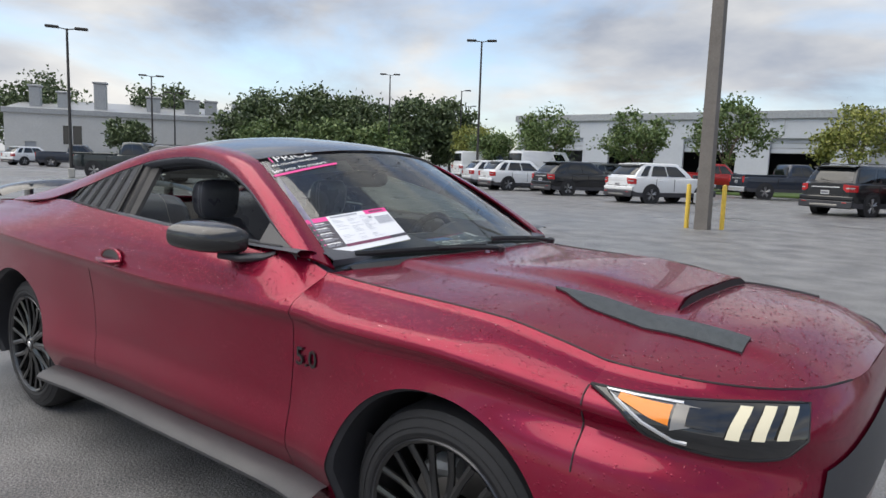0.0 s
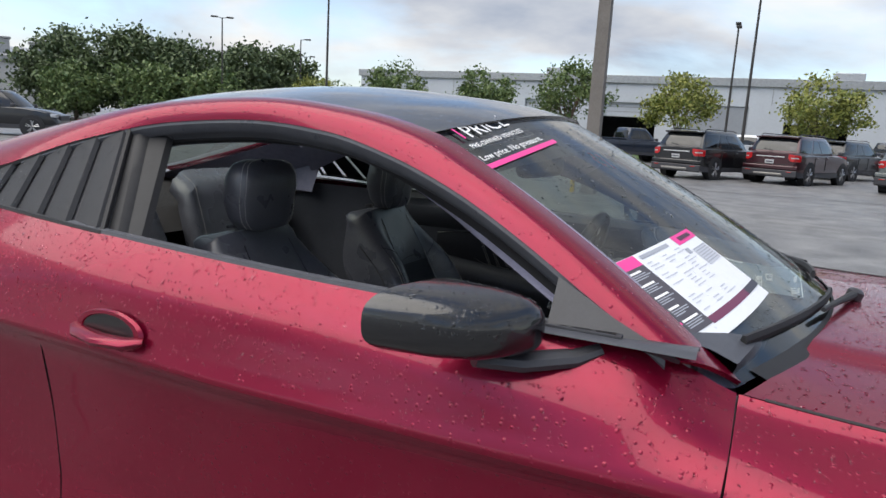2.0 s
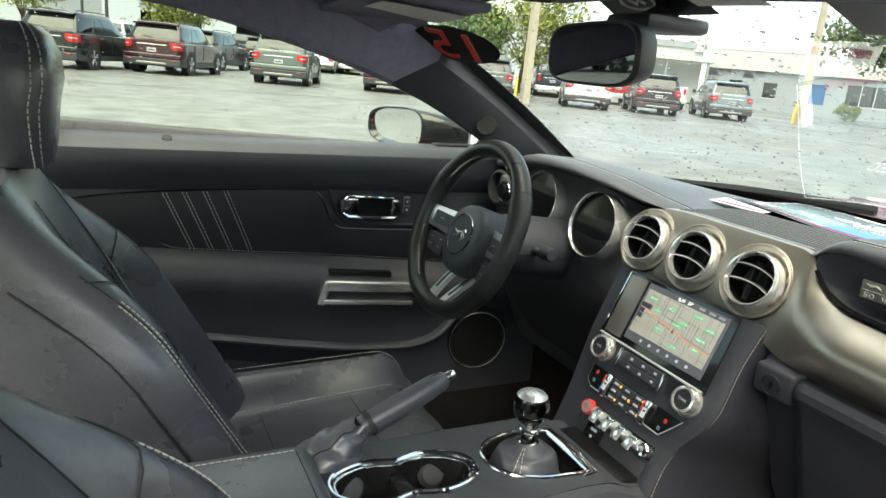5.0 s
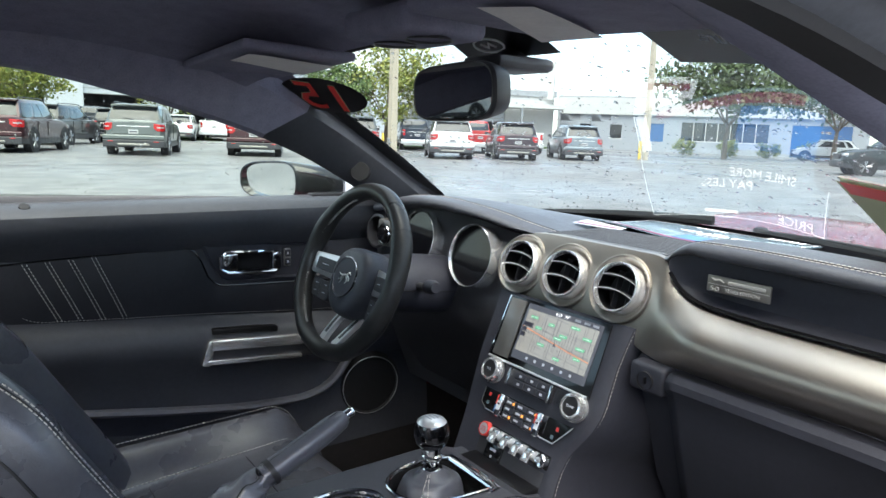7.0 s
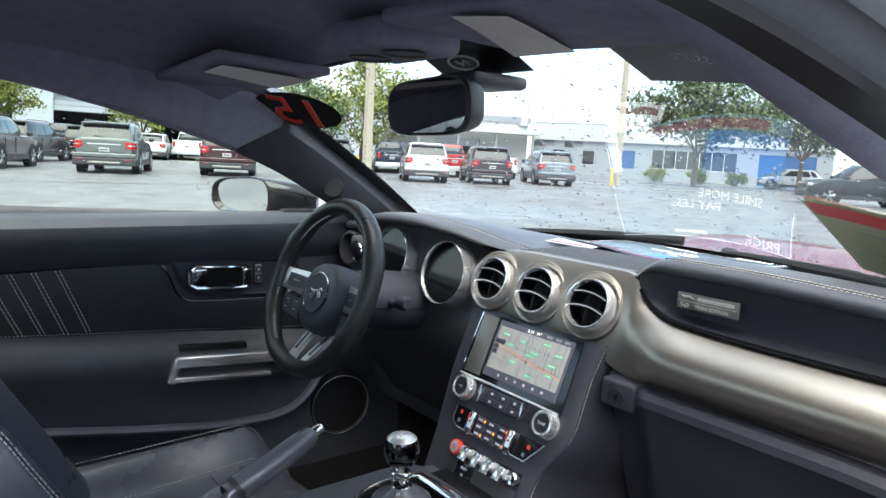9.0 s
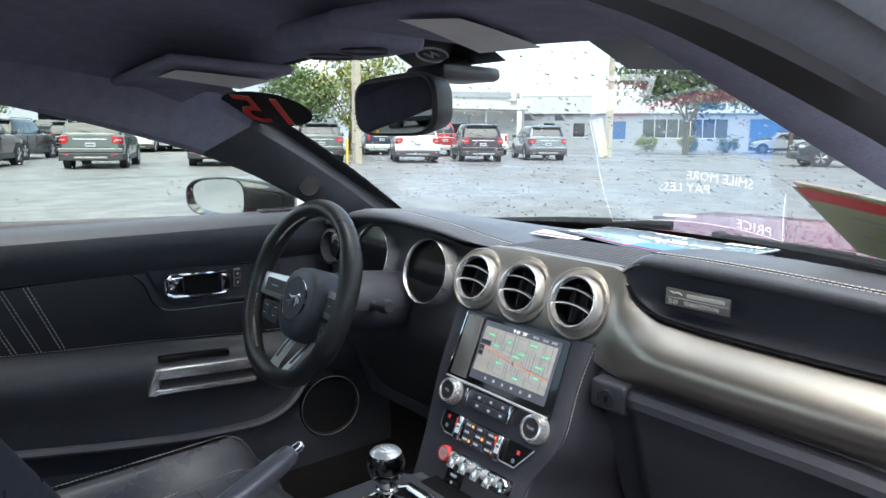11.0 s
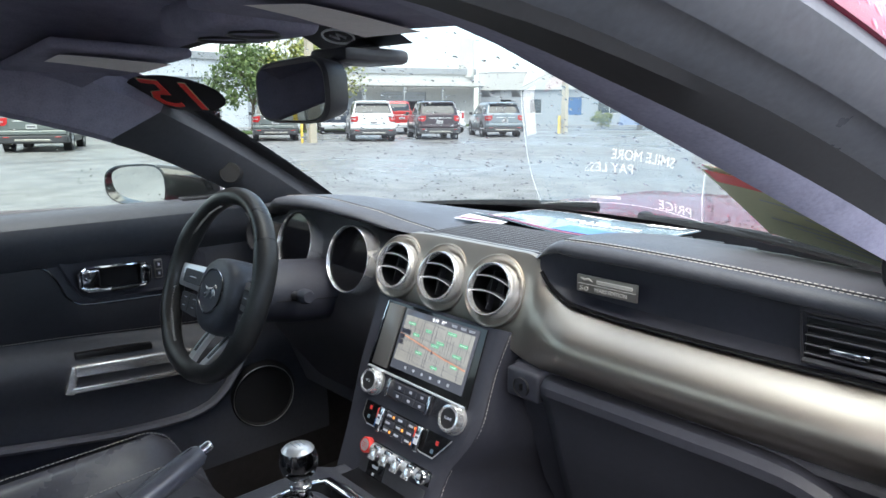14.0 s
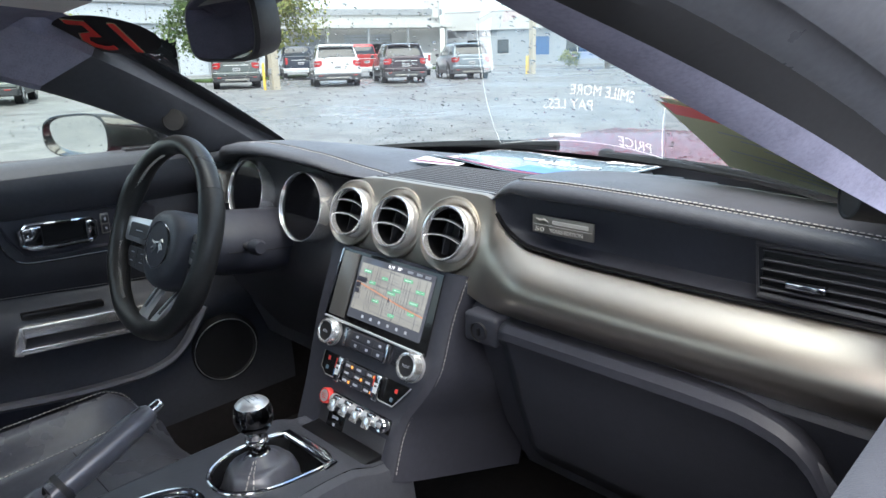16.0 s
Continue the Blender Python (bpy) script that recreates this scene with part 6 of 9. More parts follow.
for y in (0.0685, -0.0295):
    slab(y, y - 0.0065, 0.410, 0.517, 0.0105, M_CHROME, ctl, "chrome_bar", t=0.008, r=0.002)
for j in range(2):
    for i in range(3):
        y = 0.050 - i * 0.027
        slab(y, y - 0.0245, 0.418 + j * 0.048, 0.460 + j * 0.048, 0.0082, M_DIMPLASTIC, ctl, "audio_button", t=0.002, r=0.0008, seg=1)
        plaque([(y - 0.009, 0.446 + j * 0.048), (y - 0.009, 0.432 + j * 0.048), (y - 0.015, 0.432 + j * 0.048), (y - 0.015, 0.446 + j * 0.048)], 0.0084, M_LIGHTPRINT, ctl, "button_mark", t=0.0002)
for i in range(7):
    slab(-0.0405, -0.0575, 0.425 + i * 0.0125, 0.430 + i * 0.0125, 0.0012, M_DEEP, stack, "speaker_slot", t=0.001, r=0)
clim = plaque([(0.095, 0.700), (0.109, 0.668), (0.109, 0.578), (-0.094, 0.578), (-0.088, 0.610), (-0.068, 0.700)], 0.004, M_GLOSSBLACK, stack, "climate_panel", "gloss black climate panel with bright edge", t=0.005)
part("panel_edge", tube([st(0.095, 0.702, 0.004), st(-0.068, 0.702, 0.004), st(-0.089, 0.610, 0.004), st(-0.0955, 0.578, 0.004)], 0.0010, 6), M_SILVER, clim)
part("panel_edge", tube([st(0.095, 0.702, 0.004), st(0.110, 0.668, 0.004), st(0.110, 0.578, 0.004)], 0.0007, 6), M_SATINGREY, clim)
for y in (0.0665, -0.0265):
    tb = slab(y, y - 0.0125, 0.575, 0.712, 0.0125, M_CHROME, clim, "toggle_bar", t=0.010, r=0.003, seg=3)
    plaque([(y - 0.002, 0.672), (y - 0.002, 0.618), (y - 0.0105, 0.618), (y - 0.0105, 0.672)], 0.0129, M_PAPER, tb, "bar_face", t=0.0003)
    plaque([(y - 0.0035, 0.640), (y - 0.0035, 0.630), (y - 0.009, 0.630), (y - 0.009, 0.640)], 0.0132, M_PRINT, tb, "bar_mark", t=0.0002)
    slab(y + 0.006, y + 0.0005, 0.590, 0.645, 0.0085, M_ORANGERED, clim, "warm_mark", t=0.004, r=0.001)
    slab(y + 0.006, y + 0.0005, 0.650, 0.695, 0.0085, M_BLUE, clim, "cool_mark", t=0.004, r=0.001)
for i in range(3):
    for j in range(3):
        y, b = 0.052 - i * 0.0262, 0.584 + j * 0.041
        slab(y, y - 0.0245, b, b + 0.0375, 0.0072, M_DIMPLASTIC, clim, "climate_button", t=0.004, r=0.001, seg=1)
        plaque([(y - 0.004, b + 0.024), (y - 0.004, b + 0.012), (y - 0.0145, b + 0.012), (y - 0.0145, b + 0.024)], 0.0074, M_LIGHTPRINT, clim, "button_mark", t=0.0002)
        if (i + j) % 2 == 0:
            plaque([(y - 0.0175, b + 0.026), (y - 0.0175, b + 0.012), (y - 0.0215, b + 0.012), (y - 0.0215, b + 0.026)], 0.0075, M_TELL, clim, "tell_tale", t=0.0002)
for y, b, m_ in ((0.097, 0.598, M_ORANGERED), (0.097, 0.650, M_PALEBLUE), (-0.066, 0.610, M_ORANGERED), (-0.060, 0.660, M_PALEBLUE)):
    plaque([(y, b + 0.022), (y, b), (y - 0.006, b), (y - 0.006, b + 0.022)], 0.0045, m_, clim, "seat_heat_mark", t=0.0003)
# start button and toggles on a rounded bar
slab(0.091, -0.073, 0.770, 0.850, 0.0015, M_GLOSSBLACK, stack, "switch_bar", "gloss black bar behind the switches", t=0.005, r=0.002)
m = on_stack(0.076, 0.808, 0.0)
sb = part("start_button", lathe([(0.0125, 0), (0.0125, 0.009), (0.0118, 0.0105), (0.0095, 0.0108)], m, 36), M_ORANGERED, stack, "round start button with red ring")
part("button_face", lathe([(0.0097, 0.0108), (0.0, 0.0112)], m, 28), M_SILVER, sb)
for d_ in (0.003, 0.0, -0.003):
    part("button_line", moved(box(-0.005, 0.005, d_ - 0.0004, d_ + 0.0004, 0.0112, 0.0115), m), M_ORANGERED, sb)
part("toggle_rail", tube([st(0.060, 0.806, 0.004), st(-0.062, 0.810, 0.004)], 0.0085, 14), M_SILVER, stack, "bright rail that holds the toggles")
for i in range(4):
    y = 0.046 - i * 0.0275
    tg = part("toggle_switch", moved(box(-0.0085, 0.0085, -0.009, 0.009, 0.0, 0.0095, 0.003, 3), on_stack(y, 0.808, 0.003)), M_CHROME, stack, "bright toggle switch")
    part("toggle_lever", moved(moved(box(-0.0080, 0.0080, -0.015, 0.003, 0.0, 0.0040, 0.0016, 2), Matrix.Rotation(radians(-14), 4, "X")), on_stack(y, 0.808, 0.0120)), M_RING, tg)
part("toggle_cap", lathe([(0.0108, 0), (0.0108, 0.010), (0.009, 0.0125), (0.006, 0.0115), (0, 0.0110)], on_stack(-0.0615, 0.810, 0.0), 28), M_CHROME, stack)
slab(0.088, -0.070, 0.868, 1.045, 0.0012, M_BLACK, stack, "lower_panel", t=0.004, r=0.002)
us = slab(0.064, 0.024, 0.868, 0.975, 0.0030, M_GLOSSBLACK, stack, "socket_panel", t=0.004, r=0.001)
slab(0.052, 0.038, 0.890, 0.905, 0.0035, M_LIGHTPRINT, us, "socket_mark", t=0.0006, r=0)
slab(0.048, 0.043, 0.930, 0.945, 0.0035, M_LIGHTPRINT, us, "socket_mark", t=0.0006, r=0)

# ---- instruments and wheel ----
for y, z in ((0.272, 0.979), (0.461, 0.984)):
    m = aim((0.486, y, z), (-0.975, -0.02, 0.22))
    g = part("gauge", lathe([(0.0605, -0.035), (0.0610, 0.003), (0.0618, 0.0045), (0.0628, 0.0038), (0.0636, -0.004), (0.0655, -0.03)], m, 56), M_RING, car, "round instrument in a deep chrome ring")
    part("gauge_face", lathe([(0.0603, -0.004), (0.0585, -0.030), (0.0, -0.032)], m, 40), M_DEEP, g)
    part("gauge_lens", lathe([(0.0606, -0.002), (0.0, -0.004)], m, 40), M_GAUGELENS, g)
bin_rows = []
for y in np.linspace(0.185, 0.64, 24):
    x, z = dx(y), dz(y)
    bin_rows.append([Vector((x + 0.010, y, z - 0.020)), Vector((x + 0.045, y, z - 0.030)), Vector((0.516, y, 1.005)), Vector((0.505, y, 0.93)), Vector((0.498, y, 0.905)), Vector((0.487, y, 0.885)), Vector((0.492, y, 0.83)), Vector((0.54, y, 0.74)), Vector((0.66, y, 0.58))])
part("instrument_panel", grid(bin_rows), M_BLACK, car, "black instrument panel under the hood")
lv = part("side_air_vent", lathe([(0.040, -0.01), (0.042, 0.004), (0.036, 0.006), (0.033, -0.02), (0, -0.022)], aim((0.504, 0.655, 0.974), (-1, -0.1, 0.1)), 30), M_BLACK, car)
pnl = part("lamp_switch_panel", box(0.487, 0.52, 0.560, 0.632, 0.945, 1.010, 0.008), M_SATINGREY, car, "satin grey light switch panel")
part("lamp_switch", lathe([(0.023, 0), (0.023, 0.006), (0.021, 0.007), (0.0165, 0.007), (0.016, 0.014), (0.013, 0.015), (0, 0.015)], aim((0.487, 0.594, 0.977), (-1, 0, 0)), 28), M_GLOSSBLACK, pnl)
part("switch_ring", lathe([(0.0222, 0.005), (0.0232, 0.007), (0.0242, 0.005)], aim((0.487, 0.594, 0.977), (-1, 0, 0)), 32), M_CHROME, pnl)

SWO, SWN, SWU = Vector((0.2786, 0.3914, 0.9443)), Vector((-0.936, 0, 0.3517)), Vector((0.3517, 0, 0.936))


def sw(a, b, c=0.0):
    """Wheel plane: a to the right for the driver, b up, c towards the driver."""
    return SWO + Vector((0, -1, 0)) * a + SWU * b + SWN * c


wheel = thing("steering_wheel", "black leather steering wheel with silver spokes and round emblem", "steering wheel")
R = 0.164
ring = []
for i in range(84):
    a = 2 * math.pi * i / 84
    flat = 1 - 0.03 * smoothstep(0.85, 1.0, -math.sin(a))
    thickn = 0.0165 + 0.0026 * math.exp(-((abs(math.cos(a)) - 0.90) / 0.10) ** 2)
    ring.append([sw((R * flat + thickn * math.cos(q)) * math.cos(a), (R * flat + thickn * math.cos(q)) * math.sin(a), thickn * 1.12 * math.sin(q)) for q in [2 * math.pi * k / 16 for k in range(16)]])
ring.append(ring[0])
rimo = part("rim", grid(ring, loop=True), M_WHEELRIM, wheel, "worn black leather rim")
for a0, a1 in ((1.9, 2.75), (3.35, 4.15), (0.4, 1.2)):
    for q_ in (0.004, 0.0085):
        zig = [sw((R - 0.0168) * math.cos(a), (R - 0.0168) * math.sin(a), 0.006 + (q_ - 0.006) * (1 if i % 2 else -1)) for i, a in enumerate(np.linspace(a0, a1, 44))]
    part("cross_stitch", tube(zig, 0.0009, 4), M_STITCH, rimo)
for a in (0.62, 2.52, 3.55, -0.42):
    pts = [sw((R + 0.0176 * math.cos(q)) * math.cos(a), (R + 0.0176 * math.cos(q)) * math.sin(a), 0.0196 * math.sin(q)) for q in np.linspace(0, 2 * math.pi, 18)]
    part("rim_seam", tube(pts, 0.0009, 4, cap=False), M_RUBBER, rimo)
# hub: a deep rounded shield
hub = []
for c, k in ((-0.070, 0.0), (-0.070, 0.98), (-0.055, 1.06), (-0.020, 1.05), (-0.006, 1.0), (0.001, 0.92), (0.0038, 0.78), (0.0045, 0.4), (0.0045, 0.0)):
    ring_ = []
    for q in [2 * math.pi * j / 48 for j in range(48)]:
        ca, sa = math.cos(q), math.sin(q)
        w_, h_ = 0.064, (0.060 if sa > 0 else 0.074)
        ring_.append(sw(0.004 + k * w_ * math.copysign(abs(ca) ** 0.78, ca) * (1 - 0.16 * max(0, -sa) ** 2), -0.012 + k * h_ * math.copysign(abs(sa) ** 0.84, sa), c))
    hub.append(ring_)
hubo = part("hub_pad", grid(hub, loop=True), M_SOFT, wheel, "grained black airbag pad", 50)
EC = (0.003, -0.013)
em = part("emblem_disc", lathe([(0.0, 0.0012), (0.0385, 0.0012), (0.0395, 0)], aim(sw(*EC, 0.0048), SWN), 40), M_DIMPLASTIC, hubo)
part("emblem_ring", lathe([(0.0388, 0.0), (0.0394, 0.0028), (0.0412, 0.0028), (0.0418, 0.0)], aim(sw(*EC, 0.0048), SWN), 48), M_CHROME, em)
part("emblem_shape", tube([sw(EC[0] - 0.021, EC[1] + 0.006, 0.0066), sw(EC[0] - 0.012, EC[1] + 0.003, 0.0070), sw(EC[0] - 0.002, EC[1] + 0.004, 0.0072), sw(EC[0] + 0.009, EC[1] + 0.006, 0.0070), sw(EC[0] + 0.016, EC[1] + 0.012, 0.0068), sw(EC[0] + 0.021, EC[1] + 0.007, 0.0066)], [0.0008, 0.0022, 0.0050, 0.0040, 0.0026, 0.0010], 8, flat=0.4), M_SILVER, em)
for pts in ([(-0.006, 0.001), (-0.013, -0.006), (-0.020, -0.008)], [(-0.003, 0.0), (-0.008, -0.009), (-0.013, -0.014)], [(0.008, 0.002), (0.013, -0.006), (0.009, -0.012)], [(0.010, 0.004), (0.018, 0.0), (0.020, -0.006)]):
    part("emblem_leg", tube([sw(EC[0] + p[0], EC[1] + p[1], 0.0068) for p in pts], [0.0022, 0.0014, 0.0008], 5), M_SILVER, em)
for sgn in (-1, 1):
    def swl(x, y, c):
        return sw(sgn * x, y, c)
    sp = [[swl(x, y - 0.004, c + d) for y, d in ((h_, -0.014), (h_ + 0.002, -0.002), (h_ - 0.001, 0.0), (-h_ + 0.001, 0.0), (-h_ - 0.002, -0.002), (-h_, -0.014))] for x, c, h_ in ((0.058, -0.024, 0.024), (0.085, -0.018, 0.023), (0.12, -0.007, 0.021), (0.145, 0.000, 0.020), (0.158, 0.002, 0.021))]
    spk = part("spoke", grid(sp, loop=True), M_SPOKE, wheel, "satin silver side spoke with buttons")
    bt = [[swl(x, y - 0.004, c + d) for y, d in ((0.0135, -0.002), (0.0125, 0.003), (-0.0125, 0.003), (-0.0135, -0.002))] for x, c in ((0.080, -0.018), (0.106, -0.010), (0.131, -0.003))]
    bo = part("spoke_buttons", grid(bt, loop=True), M_BLACK, spk)
    for yy in (-0.004, 0.004):
        part("button_gap", tube([swl(0.084, yy - 0.004, -0.0138), swl(0.128, yy - 0.004, -0.0002)], 0.0007, 4), M_DEEP, bo)
    part("button_mark", tube([swl(0.098, -0.004, -0.0090), swl(0.114, -0.004, -0.0040)], 0.0009, 4), M_LIGHTPRINT, bo)
    lowb = [[swl(x, y, c + d) for y, d in ((-0.036, -0.004), (-0.036, 0.002), (-0.070 - (0.142 - x) * 0.1, 0.002), (-0.070 - (0.142 - x) * 0.1, -0.004))] for x, c in ((0.078, -0.020), (0.108, -0.014), (0.136, -0.010))]
    cb_ = part("cruise_buttons", grid(lowb, loop=True), M_BLACK, wheel)
    part("button_gap", tube([swl(0.080, -0.054, -0.0172), swl(0.134, -0.053, -0.0076)], 0.0008, 4), M_DEEP, cb_)
    part("button_gap", tube([swl(0.107, -0.038, -0.0118), swl(0.107, -0.071, -0.0118)], 0.0008, 4), M_DEEP, cb_)
    for yy in (-0.045, -0.061):
        part("button_mark", tube([swl(0.088, yy, -0.0154), swl(0.096, yy, -0.0140)], 0.0009, 4), M_GREYPRINT, cb_)
        part("button_mark", tube([swl(0.116, yy, -0.0100), swl(0.124, yy, -0.0086)], 0.0009, 4), M_GREYPRINT, cb_)
    ls = [[sw(sgn * (x + o), y, c + d) for o, d in ((-0.0105, -0.010), (-0.0095, 0.0), (0.0095, 0.0), (0.0105, -0.010))] for x, y, c in ((0.034, -0.078, -0.040), (0.031, -0.105, -0.024), (0.026, -0.135, -0.008), (0.020, -0.158, 0.002))]
    lso = part("lower_spoke", grid(ls, loop=True), M_SPOKE, wheel, "bright lower spoke")
    li = [[sw(sgn * (x + o), y, c + 0.0004 + d) for o, d in ((-0.0040, -0.002), (-0.0036, 0.0004), (0.0036, 0.0004), (0.0040, -0.002))] for x, y, c in ((0.0335, -0.084, -0.0365), (0.031, -0.105, -0.024), (0.0275, -0.128, -0.0115))]
    part("spoke_inlay", grid(li, loop=True), M_BLACK, lso)
part("lower_bridge", tube([sw(-0.024, -0.150, -0.004), sw(0.024, -0.150, -0.004)], 0.007, 8, flat=0.6), M_SPOKE, wheel)
colm = part("column_shroud", grid([[Vector((0.345 + 0.17 * k, SWO.y + w * math.cos(q), 0.915 - 0.02 * k + h * math.sin(q))) for q in [2 * math.pi * j / 24 for j in range(24)]] for k, w, h in ((0, 0.0, 0.0), (0, 0.062, 0.050), (0.1, 0.068, 0.056), (0.4, 0.072, 0.062), (1, 0.070, 0.062))], loop=True), M_DIMPLASTIC, wheel, "grained steering column shroud")
part("shroud_seam", tube([Vector((0.362 + 0.15 * k, SWO.y - 0.0705, 0.910 - 0.018 * k)) for k in (0, 0.5, 1)], 0.0012, 5), M_DEEP, colm)
for sgn in (-1, 1):
    y = SWO.y + sgn * 0.068
    part("stalk", tube([(0.400, y, 0.915), (0.392, y + sgn * 0.028, 0.920), (0.386, y + sgn * 0.050, 0.926), (0.384, y + sgn * 0.056, 0.927)], [0.008, 0.0075, 0.009, 0.012], 10), M_BLACK, wheel)
    part("stalk_end", tube([(0.384, y + sgn * 0.055, 0.927), (0.381, y + sgn * 0.074, 0.930), (0.380, y + sgn * 0.084, 0.931)], [0.0135, 0.014, 0.010], 14), M_DIMPLASTIC, wheel)

# ---- doors, inside ----
pz = ((1.046, 0.806), (1.053, 0.792), (1.051, 0.760), (1.044, 0.728), (1.030, 0.712), (1.008, 0.708), (0.985, 0.716), (0.962, 0.738), (0.948, 0.752), (0.940, 0.762), (0.800, 0.764), (0.790, 0.757), (0.782, 0.740), (0.768, 0.726), (0.742, 0.718), (0.712, 0.722), (0.68, 0.742), (0.63, 0.752), (0.59, 0.752), (0.50, 0.745), (0.45, 0.740), (0.34, 0.74))
for side in (1, -1):
    rows = []
    for x in np.linspace(-0.60, 0.73, 54):
        row = []
        for j, (z, y) in enumerate(pz):
            zz = z + (0.10 * (-0.03 - x) * 0.9 if 9 < j < 17 else 0)
            row.append(Vector((x, y + (0.012 * smoothstep(0.35, 0.62, x) if 9 < j < 17 else 0), zz)))
        rows.append(row)
    bm = grid(rows, flip=False)
    panel = part("door_panel", flip_y(bm) if side == 1 else bm, M_SOFT, car, "black door panel with stitched insert")

    def s_(pts):
        return [(p[0], -p[1] if side == 1 else p[1], p[2]) for p in pts]

    def ap(name, bm, material, parent, label=""):
        return part(name, flip_y(bm) if side == 1 else bm, material, parent, label)

    low_z = curve1((-0.45, 0.840), (-0.30, 0.822), (-0.20, 0.812), (-0.05, 0.800), (0.12, 0.788), (0.35, 0.768), (0.55, 0.755))
    top_z = curve1((-0.45, 0.915), (-0.32, 0.932), (-0.20, 0.939), (0.06, 0.945), (0.085, 0.942), (0.105, 0.920), (0.125, 0.872), (0.155, 0.853), (0.34, 0.845), (0.55, 0.835))
    ins = grid([[Vector((x, 0.7605 - 0.004 * math.sin(math.pi * k), low_z(x) + (top_z(x) - low_z(x)) * k)) for k in np.linspace(0, 1, 7)] for x in np.linspace(-0.42, 0.54, 60)])
    ip = ap("door_insert", ins, M_LEATHER2, panel, "padded insert with four double stitch lines")
    for x0 in (-0.234, -0.195, -0.154, -0.112):
        for dd in (0, 0.0075):
            zt, zb = top_z(x0) - 0.003, low_z(x0 + 0.056) + 0.002
            part("stitching", stitch(s_([(x0 + dd + 0.056 * k, 0.7590 - 0.004 * math.sin(math.pi * k) - 0.0006, zt + (zb - zt) * k) for k in np.linspace(0, 1, 6)]), r=0.0010, dash=0.0050, gap=0.0026), M_STITCH, ip)
    part("stitching", stitch(s_([(-0.30, 0.7598, 0.925), (-0.275, 0.7598, 0.87), (-0.245, 0.7598, 0.832)] + [(x, 0.7598, low_z(x) + 0.003) for x in np.linspace(-0.21, 0.50, 14)]), n=300, r=0.0008, dash=0.0042, gap=0.0026), M_STITCH, ip)
    part("insert_edge", tube(s_([(x, 0.7595, top_z(x)) for x in np.linspace(-0.42, 0.54, 70)]), 0.0020, 6), M_GLOSSBLACK, ip)
    # bezel round the handle
    out = [(0.108, 0.950), (0.128, 0.905), (0.150, 0.872), (0.172, 0.862), (0.30, 0.858), (0.40, 0.853), (0.42, 0.862), (0.42, 0.925), (0.405, 0.938), (0.28, 0.945), (0.13, 0.957)]
    bz = bmesh.new()
    vs = [[bz.verts.new(Vector((0.265 + (x - 0.265) * k, y, 0.906 + (z - 0.906) * k))) for x, z in out] for k, y in ((1.0, 0.762), (0.995, 0.7540), (0.96, 0.7515), (0.90, 0.7550), (0.86, 0.7580))]
    for a_, b_ in zip(vs, vs[1:]):
        for j in range(len(out)):
            bz.faces.new((a_[j], a_[(j + 1) % len(out)], b_[(j + 1) % len(out)], b_[j]))
    bz.faces.new(vs[-1])
    bmesh.ops.recalc_face_normals(bz, faces=bz.faces)
    hz = ap("handle_bezel", bz, M_DIMPLASTIC, panel)
    hp = [(0.150, 0.7475, 0.893), (0.148, 0.746, 0.922), (0.160, 0.745, 0.932), (0.225, 0.743, 0.930), (0.278, 0.744, 0.927), (0.287, 0.744, 0.918), (0.286, 0.745, 0.888), (0.276, 0.745, 0.880), (0.21, 0.744, 0.881), (0.163, 0.746, 0.884), (0.150, 0.7475, 0.893)]
    part("inside_handle", tube(s_(hp), 0.0052, 10), M_CHROME, hz, "chrome inside door handle")
    ap("handle_lever", box(0.150, 0.188, 0.742, 0.752, 0.887, 0.928, 0.005, 3), M_CHROME, hz)
    ap("lever_paddle", box(0.268, 0.290, 0.740, 0.750, 0.884, 0.924, 0.004, 3), M_CHROME, hz)
    ap("handle_well", box(0.188, 0.268, 0.753, 0.758, 0.886, 0.926, 0.002, 1), M_DEEP, hz)
    ap("lock_switch", box(0.301, 0.319, 0.7505, 0.757, 0.886, 0.930, 0.003), M_SATINGREY, hz)
    for z in (0.918, 0.898):
        ap("switch_rocker", box(0.3035, 0.3165, 0.7490, 0.7515, z - 0.0085, z + 0.0085, 0.002), M_BLACK, hz)
        ap("switch_mark", box(0.308, 0.312, 0.7484, 0.7492, z - 0.003, z + 0.003), M_LIGHTPRINT, hz)
    # chrome pull: a thick bar, a slot and a thin lip, joined by a slanted end
    pull = ap("pull_bar", moved(box(0.0, 0.245, -0.009, 0.009, -0.0125, 0.0125, 0.004, 3), Matrix.Translation((0.112, 0.716, 0.729)) @ Matrix.Rotation(radians(4.5), 4, "Y")), M_RING, panel, "chrome door pull bar")
    ap("pull_lip", moved(box(0.0, 0.225, -0.008, 0.010, -0.0055, 0.0055, 0.002, 2), Matrix.Translation((0.104, 0.716, 0.690)) @ Matrix.Rotation(radians(4.5), 4, "Y")), M_RING, pull)
    ap("pull_end", moved(box(-0.008, 0.010, -0.006, 0.009, -0.031, 0.028, 0.003, 2), Matrix.Translation((0.107, 0.716, 0.712)) @ Matrix.Rotation(radians(18), 4, "Y")), M_RING, pull)
    ap("pull_slot", moved(box(0.0, 0.225, 0.0, 0.03, -0.014, 0.014, 0.002, 1), Matrix.Translation((0.112, 0.719, 0.707)) @ Matrix.Rotation(radians(4.5), 4, "Y")), M_DEEP, pull)
    ap("pull_housing", moved(box(-0.004, 0.30, -0.004, 0.035, -0.030, 0.022, 0.006), Matrix.Translation((0.112, 0.7225, 0.713)) @ Matrix.Rotation(radians(4.5), 4, "Y")), M_BLACK, panel)
